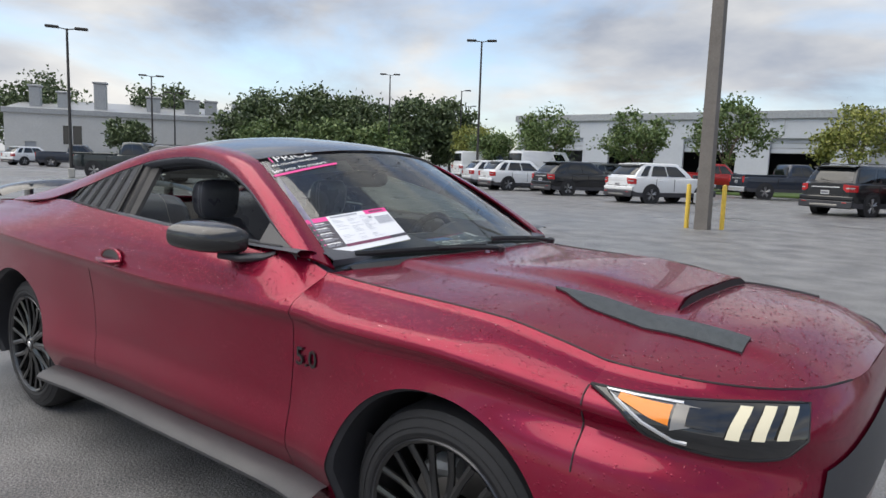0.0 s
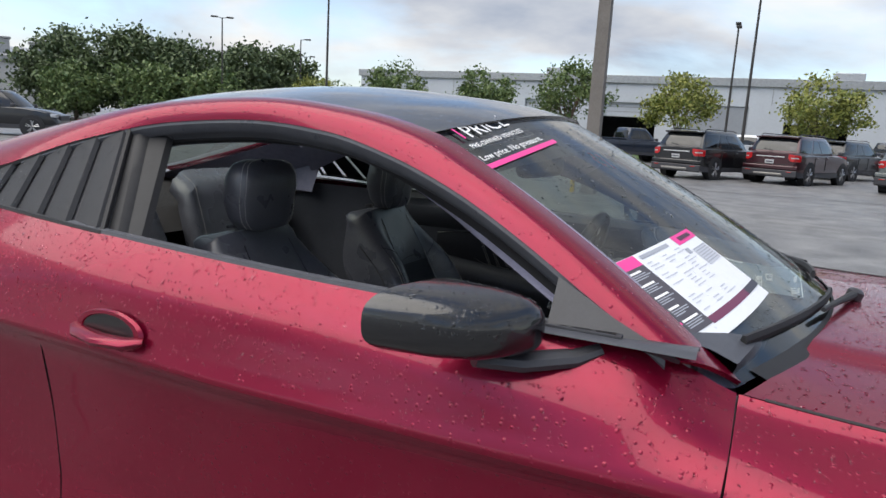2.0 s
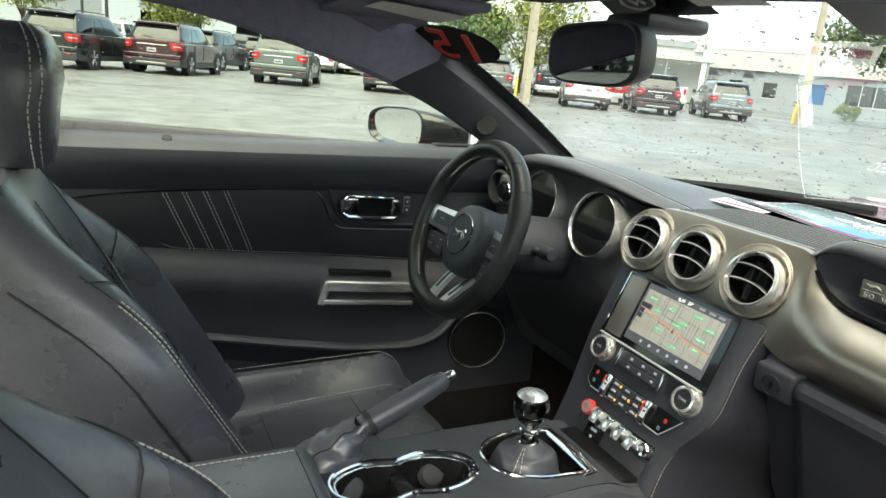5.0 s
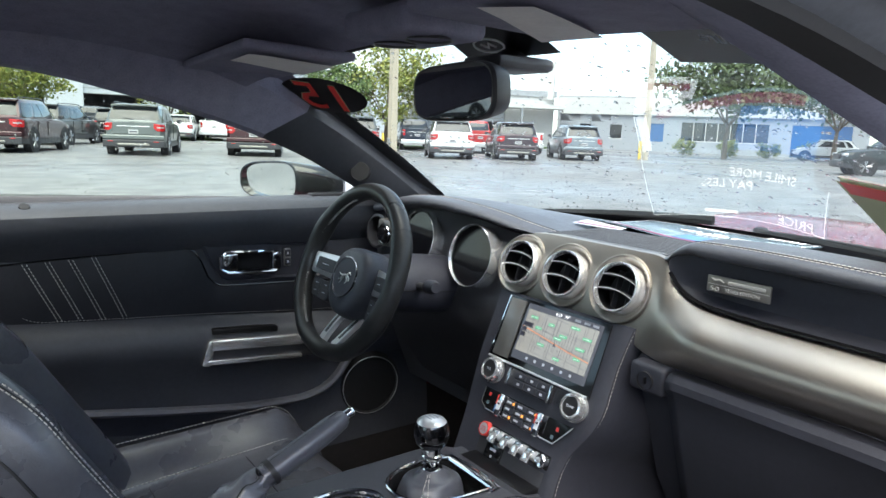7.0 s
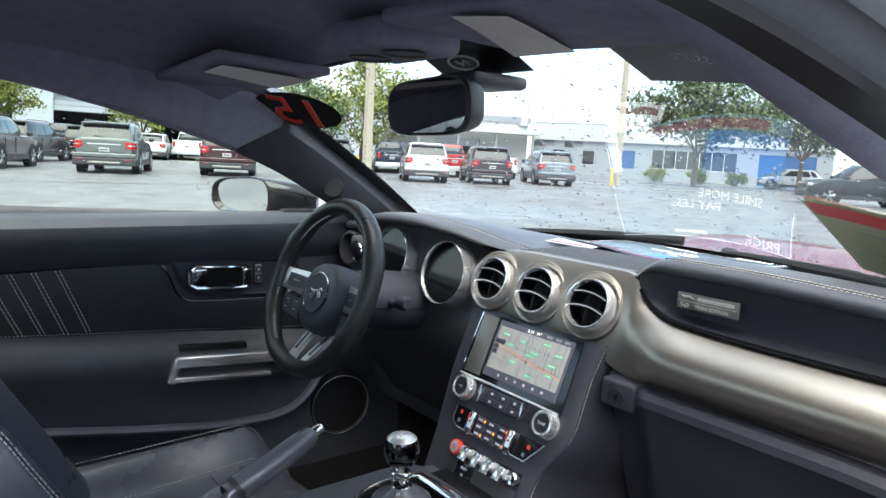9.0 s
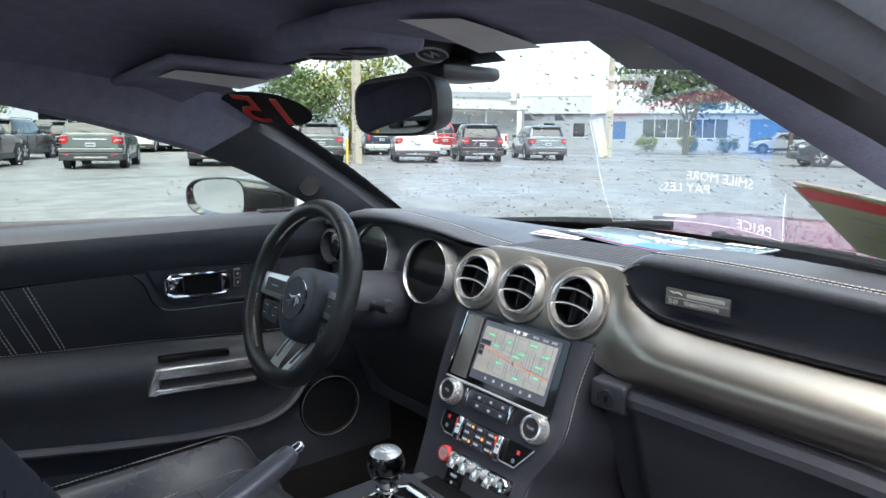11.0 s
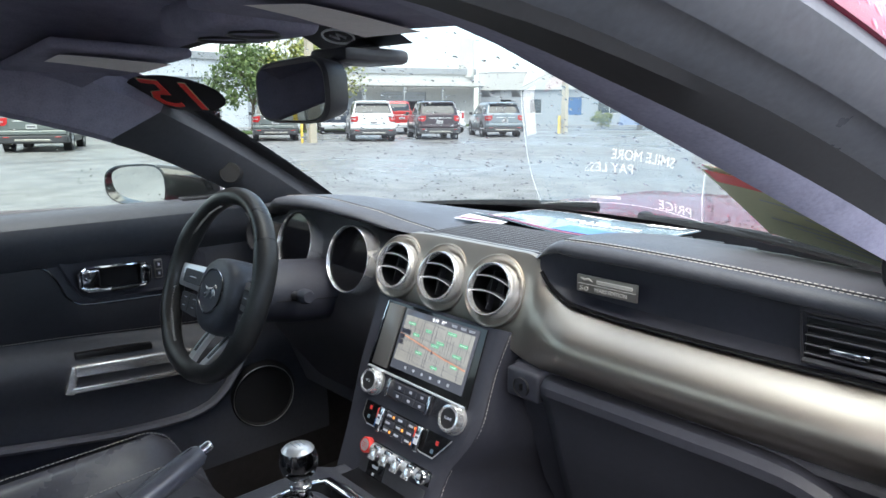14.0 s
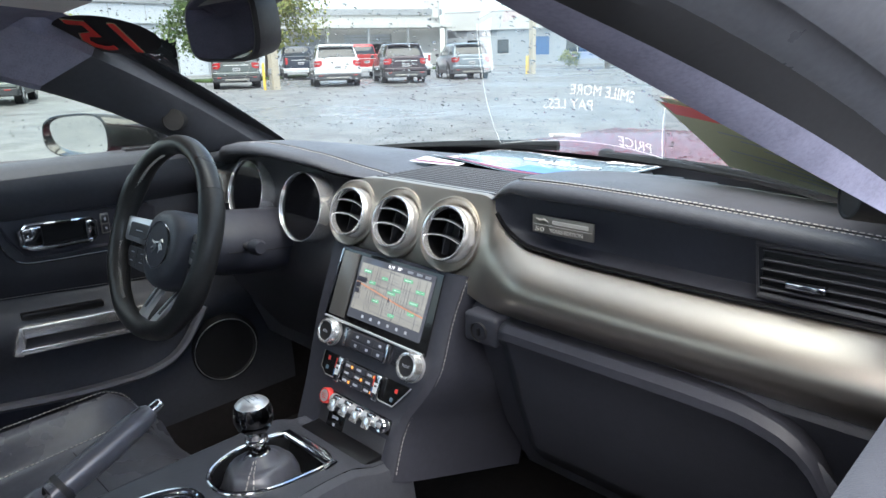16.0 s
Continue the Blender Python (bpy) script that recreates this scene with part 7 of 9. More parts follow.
    ap("switch_pocket", moved(box(0.0, 0.155, -0.010, 0.012, -0.006, 0.008, 0.003), Matrix.Translation((0.118, 0.730, 0.756)) @ Matrix.Rotation(radians(4.5), 4, "Y")), M_DEEP, panel)
    SPK = aim((0.538, 0.738, 0.546), (-0.12, -0.99, 0))
    ap("door_speaker", lathe([(0.0, 0.0), (0.072, 0.002), (0.076, 0.006), (0.080, 0.006), (0.083, 0.0), (0.090, -0.012)], SPK, 48), M_SPEAKER, panel, "round speaker grille")
    ap("speaker_ring", lathe([(0.0772, 0.0055), (0.0780, 0.0078), (0.0794, 0.0055)], SPK, 48), M_SILVER, panel)
    v_ = ap("demist_vent", box(0.38, 0.62, 0.764, 0.792, 1.048, 1.0575, 0.002), M_BLACK, panel)
    for i in range(6):
        ap("vent_gap", box(0.388 + i * 0.038, 0.420 + i * 0.038, 0.770, 0.787, 1.0572, 1.0585), M_DEEP, v_)
    rdg = [(-0.58, 0.742, 0.684), (-0.35, 0.738, 0.650), (-0.145, 0.732, 0.617), (0.064, 0.729, 0.581), (0.22, 0.728, 0.560), (0.333, 0.728, 0.555), (0.39, 0.728, 0.566), (0.430, 0.729, 0.590), (0.465, 0.731, 0.632), (0.495, 0.735, 0.672)]
    c_ = path3(rdg)
    ap("panel_ridge", tube([c_(k) for k in np.linspace(0, 1, 40)], 0.0135, 8, flat=0.7), M_RIDGE, panel, "satin grey edge of the door pocket")
    ap("pocket_face", grid([[c_(k) + Vector((0, 0.006, -0.008)), c_(k) + Vector((0, 0.018, -0.06)), c_(k) * 1.0 + Vector((0, 0.012, -0.22))] for k in np.linspace(0, 0.72, 24)], flip=True), M_DIMPLASTIC, panel)
    tw_ = lathe([(0.0, 0.002), (0.0185, 0.002), (0.0195, 0.0035), (0.0215, 0.003), (0.0225, -0.03)], aim((0.425, 0.612, 1.122), (-0.60, -0.78, 0.10)), 28)
    ap("tweeter_grille", tw_, M_SPEAKER, car, "small round tweeter grille")
    if side == -1:
        part("lock_pin", lathe([(0.010, 0.0), (0.009, 0.004), (0.0, 0.005)], aim((-0.225, 0.742, 1.047), (0, -0.5, 0.86)), 16), M_RUBBER, panel)

BEFORE = set(bpy.data.objects)

# ---- seats ----
def seat(yc, sgn):
    s = thing("front_seat", "black leather front sports seat with grey stitching", "car seat", "front seats")
    # backrest: rows up the back, columns across
    def back(v, h, d=0.0):
        """v -1..1 across, h 0..1 up; the front face."""
        hw = 0.232 - 0.035 * smoothstep(0.45, 0.78, h) - 0.022 * smoothstep(0.72, 1.0, h)
        x = (-0.085 if sgn < 0 else -0.120) - 0.315 * h - (0.035 * h if sgn < 0 else 0)
        z = 0.50 + 0.53 * h
        bol = 0.068 * smoothstep(0.50, 0.80, abs(v)) * smoothstep(1.0, 0.55, h)
        sho = 0.015 * smoothstep(0.5, 0.8, h)
        n = Vector((0.84, 0, 0.54))
        return Vector((x, yc + hw * v, z)) + n * (bol + sho * (1 - abs(v) ** 3) - 0.02 * abs(v) ** 6 + d)
    rows = []
    for h in np.linspace(0, 1, 26):
        row = [back(v, h) for v in np.linspace(-0.97, 0.97, 25)]
        a, b = back(1, h), back(-1, h)
        th = Vector((-0.84, 0, -0.54))
        k = 0.085 + 0.035 * h
        rx = min(a.x - 0.075, -0.32 - 0.20 * smoothstep(0.1, 0.75, h))
        zr = a.z - 0.05 * (1 - h)
        row += [a + th * 0.02 + Vector((0, 0.004, 0)), Vector((a.x * 0.4 + rx * 0.6, a.y, zr)), Vector((rx + 0.012, yc + (a.y - yc) * 0.92, zr)), Vector((rx, yc, zr)), Vector((rx + 0.012, yc + (b.y - yc) * 0.92, zr)), Vector((b.x * 0.4 + rx * 0.6, b.y, zr)), b + th * 0.02 + Vector((0, -0.004, 0))]
        rows.append(row)
    tc = sum(rows[-1], Vector()) / len(rows[-1])
    cap = [tc + (p - tc) * 0.90 + Vector((0, 0, 0.012)) for p in rows[-1]]
    cap2 = [tc + Vector((0, 0, 0.018)) + (p - tc) * 0.05 for p in rows[-1]]
    bk = part("backrest", grid(rows + [cap, cap2], loop=True), M_LEATHER, s, angle=60)
    mid = grid([[back(v * 0.50, h, 0.004) for v in np.linspace(-1, 1, 9)] for h in np.linspace(0.02, 0.66, 14)])
    part("back_insert", mid, M_LEATHER2, bk)
    wing = grid([[back(sgn * v, h, 0.003) for v in np.linspace(0.56, 0.90, 7)] for h in np.linspace(0.04, 0.60 , 14)])
    for q in (-1, 1):
        for v in (0.535, 0.905, 0.945):
            part("stitching", stitch([back(q * v, h, 0.0012 if v > 0.6 else 0.004) for h in np.linspace(0.03, 0.72, 14)]), M_STITCH, bk)
        part("seam", tube([back(q * 0.925, h, 0.0006) for h in np.linspace(0.02, 0.80, 16)], 0.0010, 5), M_RUBBER, bk)
        part("seam", tube([back(q * 0.52, h, 0.0025) for h in np.linspace(0.02, 0.95, 16)], 0.0010, 5), M_RUBBER, bk)
        part("seam", tube([back(q * v, 0.66 + 0.14 * (abs(v) - 0.5) * 2, 0.002) for v in np.linspace(0.5, 0.95, 8)], 0.0010, 5), M_RUBBER, bk)
        a = [back(q * 1.0, h) + Vector((-0.84, 0, -0.54)) * 0.05 + Vector((0, q * 0.006, 0)) for h in np.linspace(0.02, 0.85, 12)]
        part("side_piping", tube(a, 0.0022, 5), M_RUBBER, bk)
    part("seam", tube([back(v, 0.67 + 0.03 * (1 - v * v * 4), 0.003) for v in np.linspace(-0.5, 0.5, 9)], 0.0010, 5), M_RUBBER, bk)
    # headrest
    hr = []
    for j, (h, w, dpt) in enumerate(((0.0, 0.045, 0.018), (0.008, 0.085, 0.034), (0.035, 0.108, 0.044), (0.08, 0.114, 0.054), (0.118, 0.116, 0.057), (0.15, 0.112, 0.052), (0.176, 0.098, 0.040), (0.187, 0.066, 0.025), (0.190, 0.02, 0.008))):
        c = Vector((-0.440 + 0.10 * h - 0.9 * max(0, h - 0.12) ** 2 + 0.3 * max(0, 0.07 - h), yc, 1.045 + h))
        hr.append([c + Vector((dpt * math.copysign(abs(math.cos(q)) ** 0.7, math.cos(q)), w * math.copysign(abs(math.sin(q)) ** 0.6, math.sin(q)), 0)) for q in [2 * math.pi * k / 28 for k in range(28)]])
    hd = part("headrest", grid(hr, loop=True), M_LEATHER, s, angle=70)
    for v in (-0.72, 0.72):
        for e in (-0.004, 0.004):
            pts = []
            for j in range(1, 9):
                ring_ = hr[j]
                c = sum(ring_, Vector()) / 28
                dpt = max(p.x - c.x for p in ring_)
                w = max(p.y - c.y for p in ring_)
                yy = max(-0.95, min(0.95, v * 1.3)) * w + e
                k = min(abs(yy) / w, 0.97)
                pts.append((c.x + dpt * (1 - k ** (2 / 0.6)) ** 0.35 + 0.0015, yc + yy, c.z))
            part("stitching", stitch(pts, r=0.0011, dash=0.006, gap=0.003), M_STITCH, hd)
    for v in (-0.045, 0.045):
        part("headrest_post", tube([(-0.478, yc + v, 0.99), (-0.468, yc + v, 1.06)], 0.0065, 10), M_CHROME, s, "chrome headrest post")
        part("post_collar", lathe([(0.014, 0.0), (0.014, 0.008), (0.009, 0.010)], aim((-0.490, yc + v, 1.045), (-0.1, 0, 1)), 16), M_BLACK, s)
    # cushion
    rows = []
    for k in np.linspace(0, 1, 22):
        x = -0.26 + 0.56 * k
        row = []
        for v in np.linspace(-1, 1, 25):
            z = 0.515 + 0.045 * k + 0.066 * smoothstep(0.52, 0.82, abs(v)) * (1 - 0.35 * k) - 0.05 * smoothstep(0.88, 1.0, abs(v)) - 0.09 * smoothstep(0.86, 1.0, k)
            row.append(Vector((x + 0.02 * (1 - abs(v)) * (k > 0.9), yc + (0.265 - 0.015 * k) * v, z)))
        row += [Vector((x, yc + 0.262, 0.36)), Vector((x, yc, 0.34)), Vector((x, yc - 0.262, 0.36))]
        rows.append(row)
    cu = part("cushion", grid(rows, loop=True, flip=True), M_LEATHER, s, angle=60)

    def cs(v, k, d=0.0):
        z = 0.515 + 0.045 * k + 0.066 * smoothstep(0.52, 0.82, abs(v)) * (1 - 0.35 * k) - 0.05 * smoothstep(0.88, 1.0, abs(v)) - 0.09 * smoothstep(0.86, 1.0, k)
        return Vector((-0.26 + 0.56 * k, yc + (0.265 - 0.015 * k) * v, z + d))
    for q in (-1, 1):
        for v in (0.56, 0.86):
            part("stitching", stitch([cs(q * v, k, 0.0035) for k in np.linspace(0.05, 0.97, 14)]), M_STITCH, cu)
        part("seam", tube([cs(q * 0.535, k, 0.0) for k in np.linspace(0.02, 0.97, 14)], 0.0010, 5), M_RUBBER, cu)
        part("seam", tube([cs(q * 0.83, k, 0.0) for k in np.linspace(0.02, 0.97, 14)], 0.0010, 5), M_RUBBER, cu)
    for k in (0.35, 0.68):
        part("seam", tube([cs(v, k, 0.0005) for v in np.linspace(-0.53, 0.53, 9)], 0.0010, 5), M_RUBBER, cu)
    part("seat_base", box(-0.24, 0.24, yc - 0.22, yc + 0.22, 0.27, 0.37, 0.01), M_BLACK, s)
    return s


seat(-0.350, -1)
seat(0.370, 1)
# rear bench
for yc in (-0.34, 0.34):
    rows = []
    for h in np.linspace(0, 1, 12):
        row = []
        for v in np.linspace(-1, 1, 15):
            hw = 0.30 - 0.05 * h
            row.append(Vector((-0.98 - 0.22 * h + 0.05 * smoothstep(0.6, 0.95, abs(v)) - 0.06 * smoothstep(0.9, 1, h), yc + hw * v, 0.55 + 0.575 * h - 0.03 * abs(v) ** 4 * h)))
        rows.append(row)
    rs = thing("bucket_seat", "black leather rear bucket seat with stitching", "car seat", "rear seats")
    rb = part("backrest", grid(rows, flip=False), M_LEATHER, rs)
    thick(rb, 0.06, -1, False)
    for q in (-0.62, 0.62):
        part("stitching", stitch([rows[i][int((q + 1) * 7)] + Vector((0.002, 0, 0.001)) for i in range(12)]), M_STITCH, rb)
    part("cushion", box(-1.05, -0.55, yc - 0.28, yc + 0.28, 0.40, 0.56, 0.05, 3), M_LEATHER, rs)

for ob in set(bpy.data.objects) - BEFORE:
    if ob.type == "MESH":
        ob.data.transform(Matrix.Translation((-0.011, 0, 0.009)))

# ---- console ----
cons = thing("centre_console", "black centre console with cup holders, shifter and armrest", "car console")
ctop = curve1((-0.53, 0.690), (-0.10, 0.699), (0.10, 0.700), (0.24, 0.697), (0.30, 0.690), (0.345, 0.672), (0.40, 0.664))
cl, crr = curve1((-0.53, 0.105), (-0.05, 0.112), (0.2, 0.118), (0.40, 0.142)), curve1((-0.53, -0.112), (-0.05, -0.112), (0.2, -0.106), (0.30, -0.098), (0.40, -0.092))
rows = []
for x in np.linspace(-0.53, 0.40, 48):
    z, a, b = ctop(x), cl(x), crr(x)
    rows.append([Vector((x, a + 0.02, 0.27)), Vector((x, a + 0.010, z - 0.06)), Vector((x, a + 0.003, z - 0.020)), Vector((x, a - 0.004, z - 0.006)), Vector((x, a - 0.016, z - 0.0005)), Vector((x, (a + b) / 2, z)), Vector((x, b + 0.016, z - 0.0005)), Vector((x, b + 0.004, z - 0.006)), Vector((x, b - 0.003, z - 0.020)), Vector((x, b - 0.010, z - 0.06)), Vector((x, b - 0.02, 0.27))])
# openings for the cups and the shifter
CC, SC = Vector((0.018, 0.002)), Vector((0.222, 0.004))


def cup_rim(a, k=1.0):
    """Outline of two round holders that run into each other."""
    x = math.copysign(abs(math.cos(a)) ** 0.85, math.cos(a)) * 0.101 * k
    y = math.copysign(abs(math.sin(a)) ** 0.85, math.sin(a)) * (0.0465 - 0.0105 * math.exp(-(x / (0.026 * k)) ** 2)) * k
    return CC.x + x, CC.y + y


def shift_rim(a, k=1.0):
    """Outline of the shifter surround: rounded behind, square in front."""
    ca, sa = math.cos(a), math.sin(a)
    p = 0.55 if ca > 0 else 0.85
    return SC.x + math.copysign(abs(ca) ** p, ca) * 0.077 * k, SC.y + math.copysign(abs(sa) ** (0.6 if ca > 0 else 0.8), sa) * (0.060 + 0.010 * ca) * k


def inside(x, y, rim_, c, k):
    a = math.atan2(y - c.y, x - c.x)
    best = min(range(-12, 13), key=lambda i: abs(math.atan2(rim_(a + i * 0.05)[1] - c.y, rim_(a + i * 0.05)[0] - c.x) - a))
    q = rim_(a + best * 0.05)
    return math.hypot(x - c.x, y - c.y) < math.hypot(q[0] - c.x, q[1] - c.y) * k


dense = []
for x in np.linspace(-0.53, 0.40, 140):
    z, a, b = ctop(x), cl(x), crr(x)
    dense.append([Vector((x, a - 0.016 + (b - a + 0.032) * j / 36, z + 0.0006)) for j in range(37)])
top_bm = grid(dense)
bmesh.ops.delete(top_bm, geom=[f_ for f_ in top_bm.faces if (lambda c: inside(c.x, c.y, cup_rim, CC, 1.0) or inside(c.x, c.y, shift_rim, SC, 1.0))(f_.calc_center_median())], context="FACES")
side_l = grid([r[:5] for r in rows])
side_r = grid([r[6:] for r in rows])
cb = part("console_body", side_l, M_SOFT, cons)
part("console_side", side_r, M_SOFT, cons)
part("console_top", top_bm, M_SOFT, cons)


def well(rim_, zs_, material, name, label="", n=64):
    """A sunk well below an outline: pairs of width and depth."""
    return part(name, grid([[Vector((*rim_(2 * math.pi * i / n, k), ctop(rim_(2 * math.pi * i / n, k)[0]) + d)) for i in range(n)] for k, d in zs_], loop=True), material, cons, label)


well(cup_rim, ((1.02, 0.001), (0.98, -0.004), (0.95, -0.06), (0.90, -0.078), (0.5, -0.080), (0.01, -0.080)), M_CUP, "cup_well", "deep black cup holder well")
for kk, rr in ((1.03, 0.0048), (0.955, 0.0022)):
    loop_ = [Vector((*cup_rim(2 * math.pi * i / 72, kk), 0.7025 if kk > 1 else 0.6990)) for i in range(73)]
    part("cup_ring", tube(loop_, rr, 10, cap=False), M_CHROME, cons, "chrome ring of twin cup holders")
for cx_ in (-0.045, 0.078):
    part("cup_flap", lathe([(0.0, 0.006), (0.016, 0.005), (0.022, -0.004)], aim((cx_, 0.040, 0.672), (0.0, -0.9, 0.45)), 20), M_SATINDARK, cons)
part("cup_divider", moved(box(-0.012, 0.012, -0.030, 0.030, -0.075, -0.012, 0.006, 2), Matrix.Translation((CC.x, CC.y, 0.70))), M_CUP, cons)
well(shift_rim, ((1.02, 0.001), (0.97, -0.003), (0.93, -0.028), (0.6, -0.032), (0.01, -0.034)), M_CUP, "shifter_well", "gloss black shifter well")
loop_ = [Vector((*shift_rim(2 * math.pi * i / 72, 1.02), ctop(shift_rim(2 * math.pi * i / 72)[0]) + 0.0022)) for i in range(73)]
part("shifter_ring", tube(loop_, 0.0036, 10, cap=False), M_CHROME, cons, "chrome shifter surround")
part("shifter_bezel", tube([Vector((0.270, -0.060, 0.6965)), Vector((0.288, -0.055, 0.694)), Vector((0.292, 0.0, 0.693)), Vector((0.290, 0.060, 0.694)), Vector((0.262, 0.064, 0.698))], [0.005, 0.009, 0.010, 0.009, 0.004], 10, flat=0.5), M_CHROME, cons, "wide chrome front of the surround")
boot = []
for k in np.linspace(0, 1, 13):
    rr = 0.040 * (1 - k) ** 0.75 + 0.014
    boot.append([Vector((0.212 + 0.002 * k + rr * (1 + 0.09 * math.sin(5 * a + 7 * k) * (1 - k)) * math.cos(a) * 1.15, 0.006 + rr * (1 + 0.11 * math.sin(4 * a + 9 * k) * (1 - k)) * math.sin(a), 0.672 + 0.052 * k - 0.006 * math.sin(9 * k))) for a in [2 * math.pi * j / 36 for j in range(36)]])
part("shifter_boot", grid(boot, loop=True), M_LEATHER, cons, "creased black leather shifter boot", 80)
for e_ in (0, 1):
    thread([boot[i][22 + e_] + Vector((-0.0012, -0.0012, 0.0004)) for i in range(13)], cons, r=0.0009, dash=0.005, gap=0.0024)
sh = aim((0.214, 0.008, 0.716), (-0.03, 0, 1))
part("shift_collar", lathe([(0.0165, -0.002), (0.0165, 0.002), (0.0115, 0.005), (0.0115, 0.018), (0.0155, 0.020), (0.0160, 0.023), (0.0155, 0.026), (0.0135, 0.028), (0.0135, 0.038), (0.011, 0.041)], sh, 32), M_CHROME, cons)
kn = part("shift_knob", lathe([(0.010, 0.036), (0.0175, 0.039), (0.0235, 0.046), (0.0265, 0.056), (0.0268, 0.063), (0.0252, 0.072), (0.0222, 0.0785)], sh, 36), M_KNOB, cons, "round dark chrome shift knob with silver cap")
part("knob_cap", lathe([(0.0224, 0.0783), (0.0195, 0.0815), (0.012, 0.0850), (0.0, 0.0862)], sh, 32), M_SILVER, kn)
for y_ in (-0.006, 0.0, 0.006):
    part("cap_mark", moved(tube([(-0.008, y_, 0.0858), (0.008, y_, 0.0858)], 0.0007, 4), sh), M_GREYPRINT, kn)
# tray in front of the stack
part("front_tray", box(0.312, 0.372, -0.070, 0.088, 0.660, 0.6775, 0.003), M_DEEP, cons)
# handbrake
hbk = part("handbrake_grip", tube([(-0.020, 0.086, 0.735), (0.00, 0.088, 0.742), (0.05, 0.091, 0.763), (0.09, 0.094, 0.781), (0.108, 0.095, 0.789), (0.114, 0.0955, 0.792)], [0.0165, 0.0180, 0.0178, 0.0170, 0.0145, 0.010], 18), M_LEATHER, cons, "leather-wrapped handbrake lever")
part("grip_seam", tube([(-0.018, 0.086, 0.7535), (0.05, 0.091, 0.7815), (0.10, 0.0945, 0.8025)], 0.0009, 5), M_RUBBER, hbk)
part("grip_collar", lathe([(0.0188, -0.004), (0.0195, 0.0), (0.0188, 0.004)], aim((-0.006, 0.0875, 0.740), (0.9, 0.04, 0.42)), 20), M_RUBBER, hbk)
part("brake_button", tube([(0.112, 0.0955, 0.7912), (0.124, 0.096, 0.7962), (0.128, 0.096, 0.798)], [0.0078, 0.0078, 0.006], 14), M_CHROME, hbk)
bt = []
for k in np.linspace(0, 1, 15):
    c = Vector((-0.070, 0.083, 0.690)).lerp(Vector((-0.012, 0.087, 0.740)), k) + Vector((-0.010 * math.sin(math.pi * k), 0, 0.004 * math.sin(math.pi * k)))
    rr = 0.034 * (1 - k) ** 1.2 + 0.0185
    bt.append([c + Vector((rr * 1.15 * math.cos(a) * (1 + 0.10 * math.sin(3 * a + 9 * k)) * (1 - 0.2 * k), rr * 0.85 * math.sin(a) * (1 + 0.07 * math.sin(5 * a - 8 * k)), -0.42 * rr * k * math.cos(a) + 0.004 * math.sin(17 * k + 2 * a))) for a in [2 * math.pi * j / 32 for j in range(32)]])
bb = part("brake_boot", grid(bt, loop=True), M_LEATHER, cons, "creased leather handbrake boot", 80)
part("boot_seam", tube([bt[i][20] + Vector((-0.0008, -0.0008, 0)) for i in range(15)], 0.0010, 5), M_RUBBER, bb)
arm = box(-0.52, -0.098, -0.104, 0.070, 0.676, 0.744, 0.026, 4)
ar_ = part("armrest", arm, M_LEATHER, cons, "padded black leather armrest")
for y in (-0.072, 0.040):
    thread([(-0.50, y, 0.7450), (-0.25, y, 0.7452), (-0.125, y, 0.7446)], ar_)
part("armrest_seam", tube([(-0.1245, -0.088, 0.735), (-0.1225, -0.07, 0.7435), (-0.1225, 0.04, 0.7435), (-0.1245, 0.058, 0.735)], 0.0011, 5), M_RUBBER, ar_)

# ---- overhead: mirror, visors, stickers ----
mir = thing("rear_view_mirror", "black rear-view mirror on a stem under the windscreen", "mirror")
MM = aim((0.222, 0.004, 1.272), (-0.965, 0.17, -0.06), (0, 0, 1))
shell = []
for c, k in ((-0.042, 0.0), (-0.042, 0.55), (-0.030, 0.86), (-0.008, 0.98), (0.0, 1.0), (0.004, 0.97), (0.003, 0.93)):
    shell.append([MM @ Vector((0.122 * k * math.copysign(abs(math.cos(a)) ** 0.45, math.cos(a)), 0.039 * k * math.copysign(abs(math.sin(a)) ** 0.6, math.sin(a)), c)) for a in [2 * math.pi * j / 40 for j in range(40)]])
part("mirror_shell", grid(shell, loop=True), M_BLACK, mir)
face = grid([[MM @ Vector((0.115 * k * math.copysign(abs(math.cos(a)) ** 0.45, math.cos(a)), 0.035 * k * math.copysign(abs(math.sin(a)) ** 0.6, math.sin(a)), 0.0035)) for a in [2 * math.pi * j / 40 for j in range(40)]] for k in (1, 0.5, 0.001)], loop=True)
part("mirror_glass", face, M_MIRRORDARK, mir, "dark dipping mirror glass")
part("mirror_stem", tube([(0.250, 0.006, 1.278), (0.29, 0.02, 1.305), (0.345, 0.05, 1.325), ws(0.1, 0.86) + Vector((0, 0, -0.012))], [0.009, 0.009, 0.014, 0.022], 10), M_BLACK, mir)
part("sensor_cover", box(0.30, 0.41, -0.005, 0.085, 1.312, 1.332, 0.008), M_BLACK, mir)
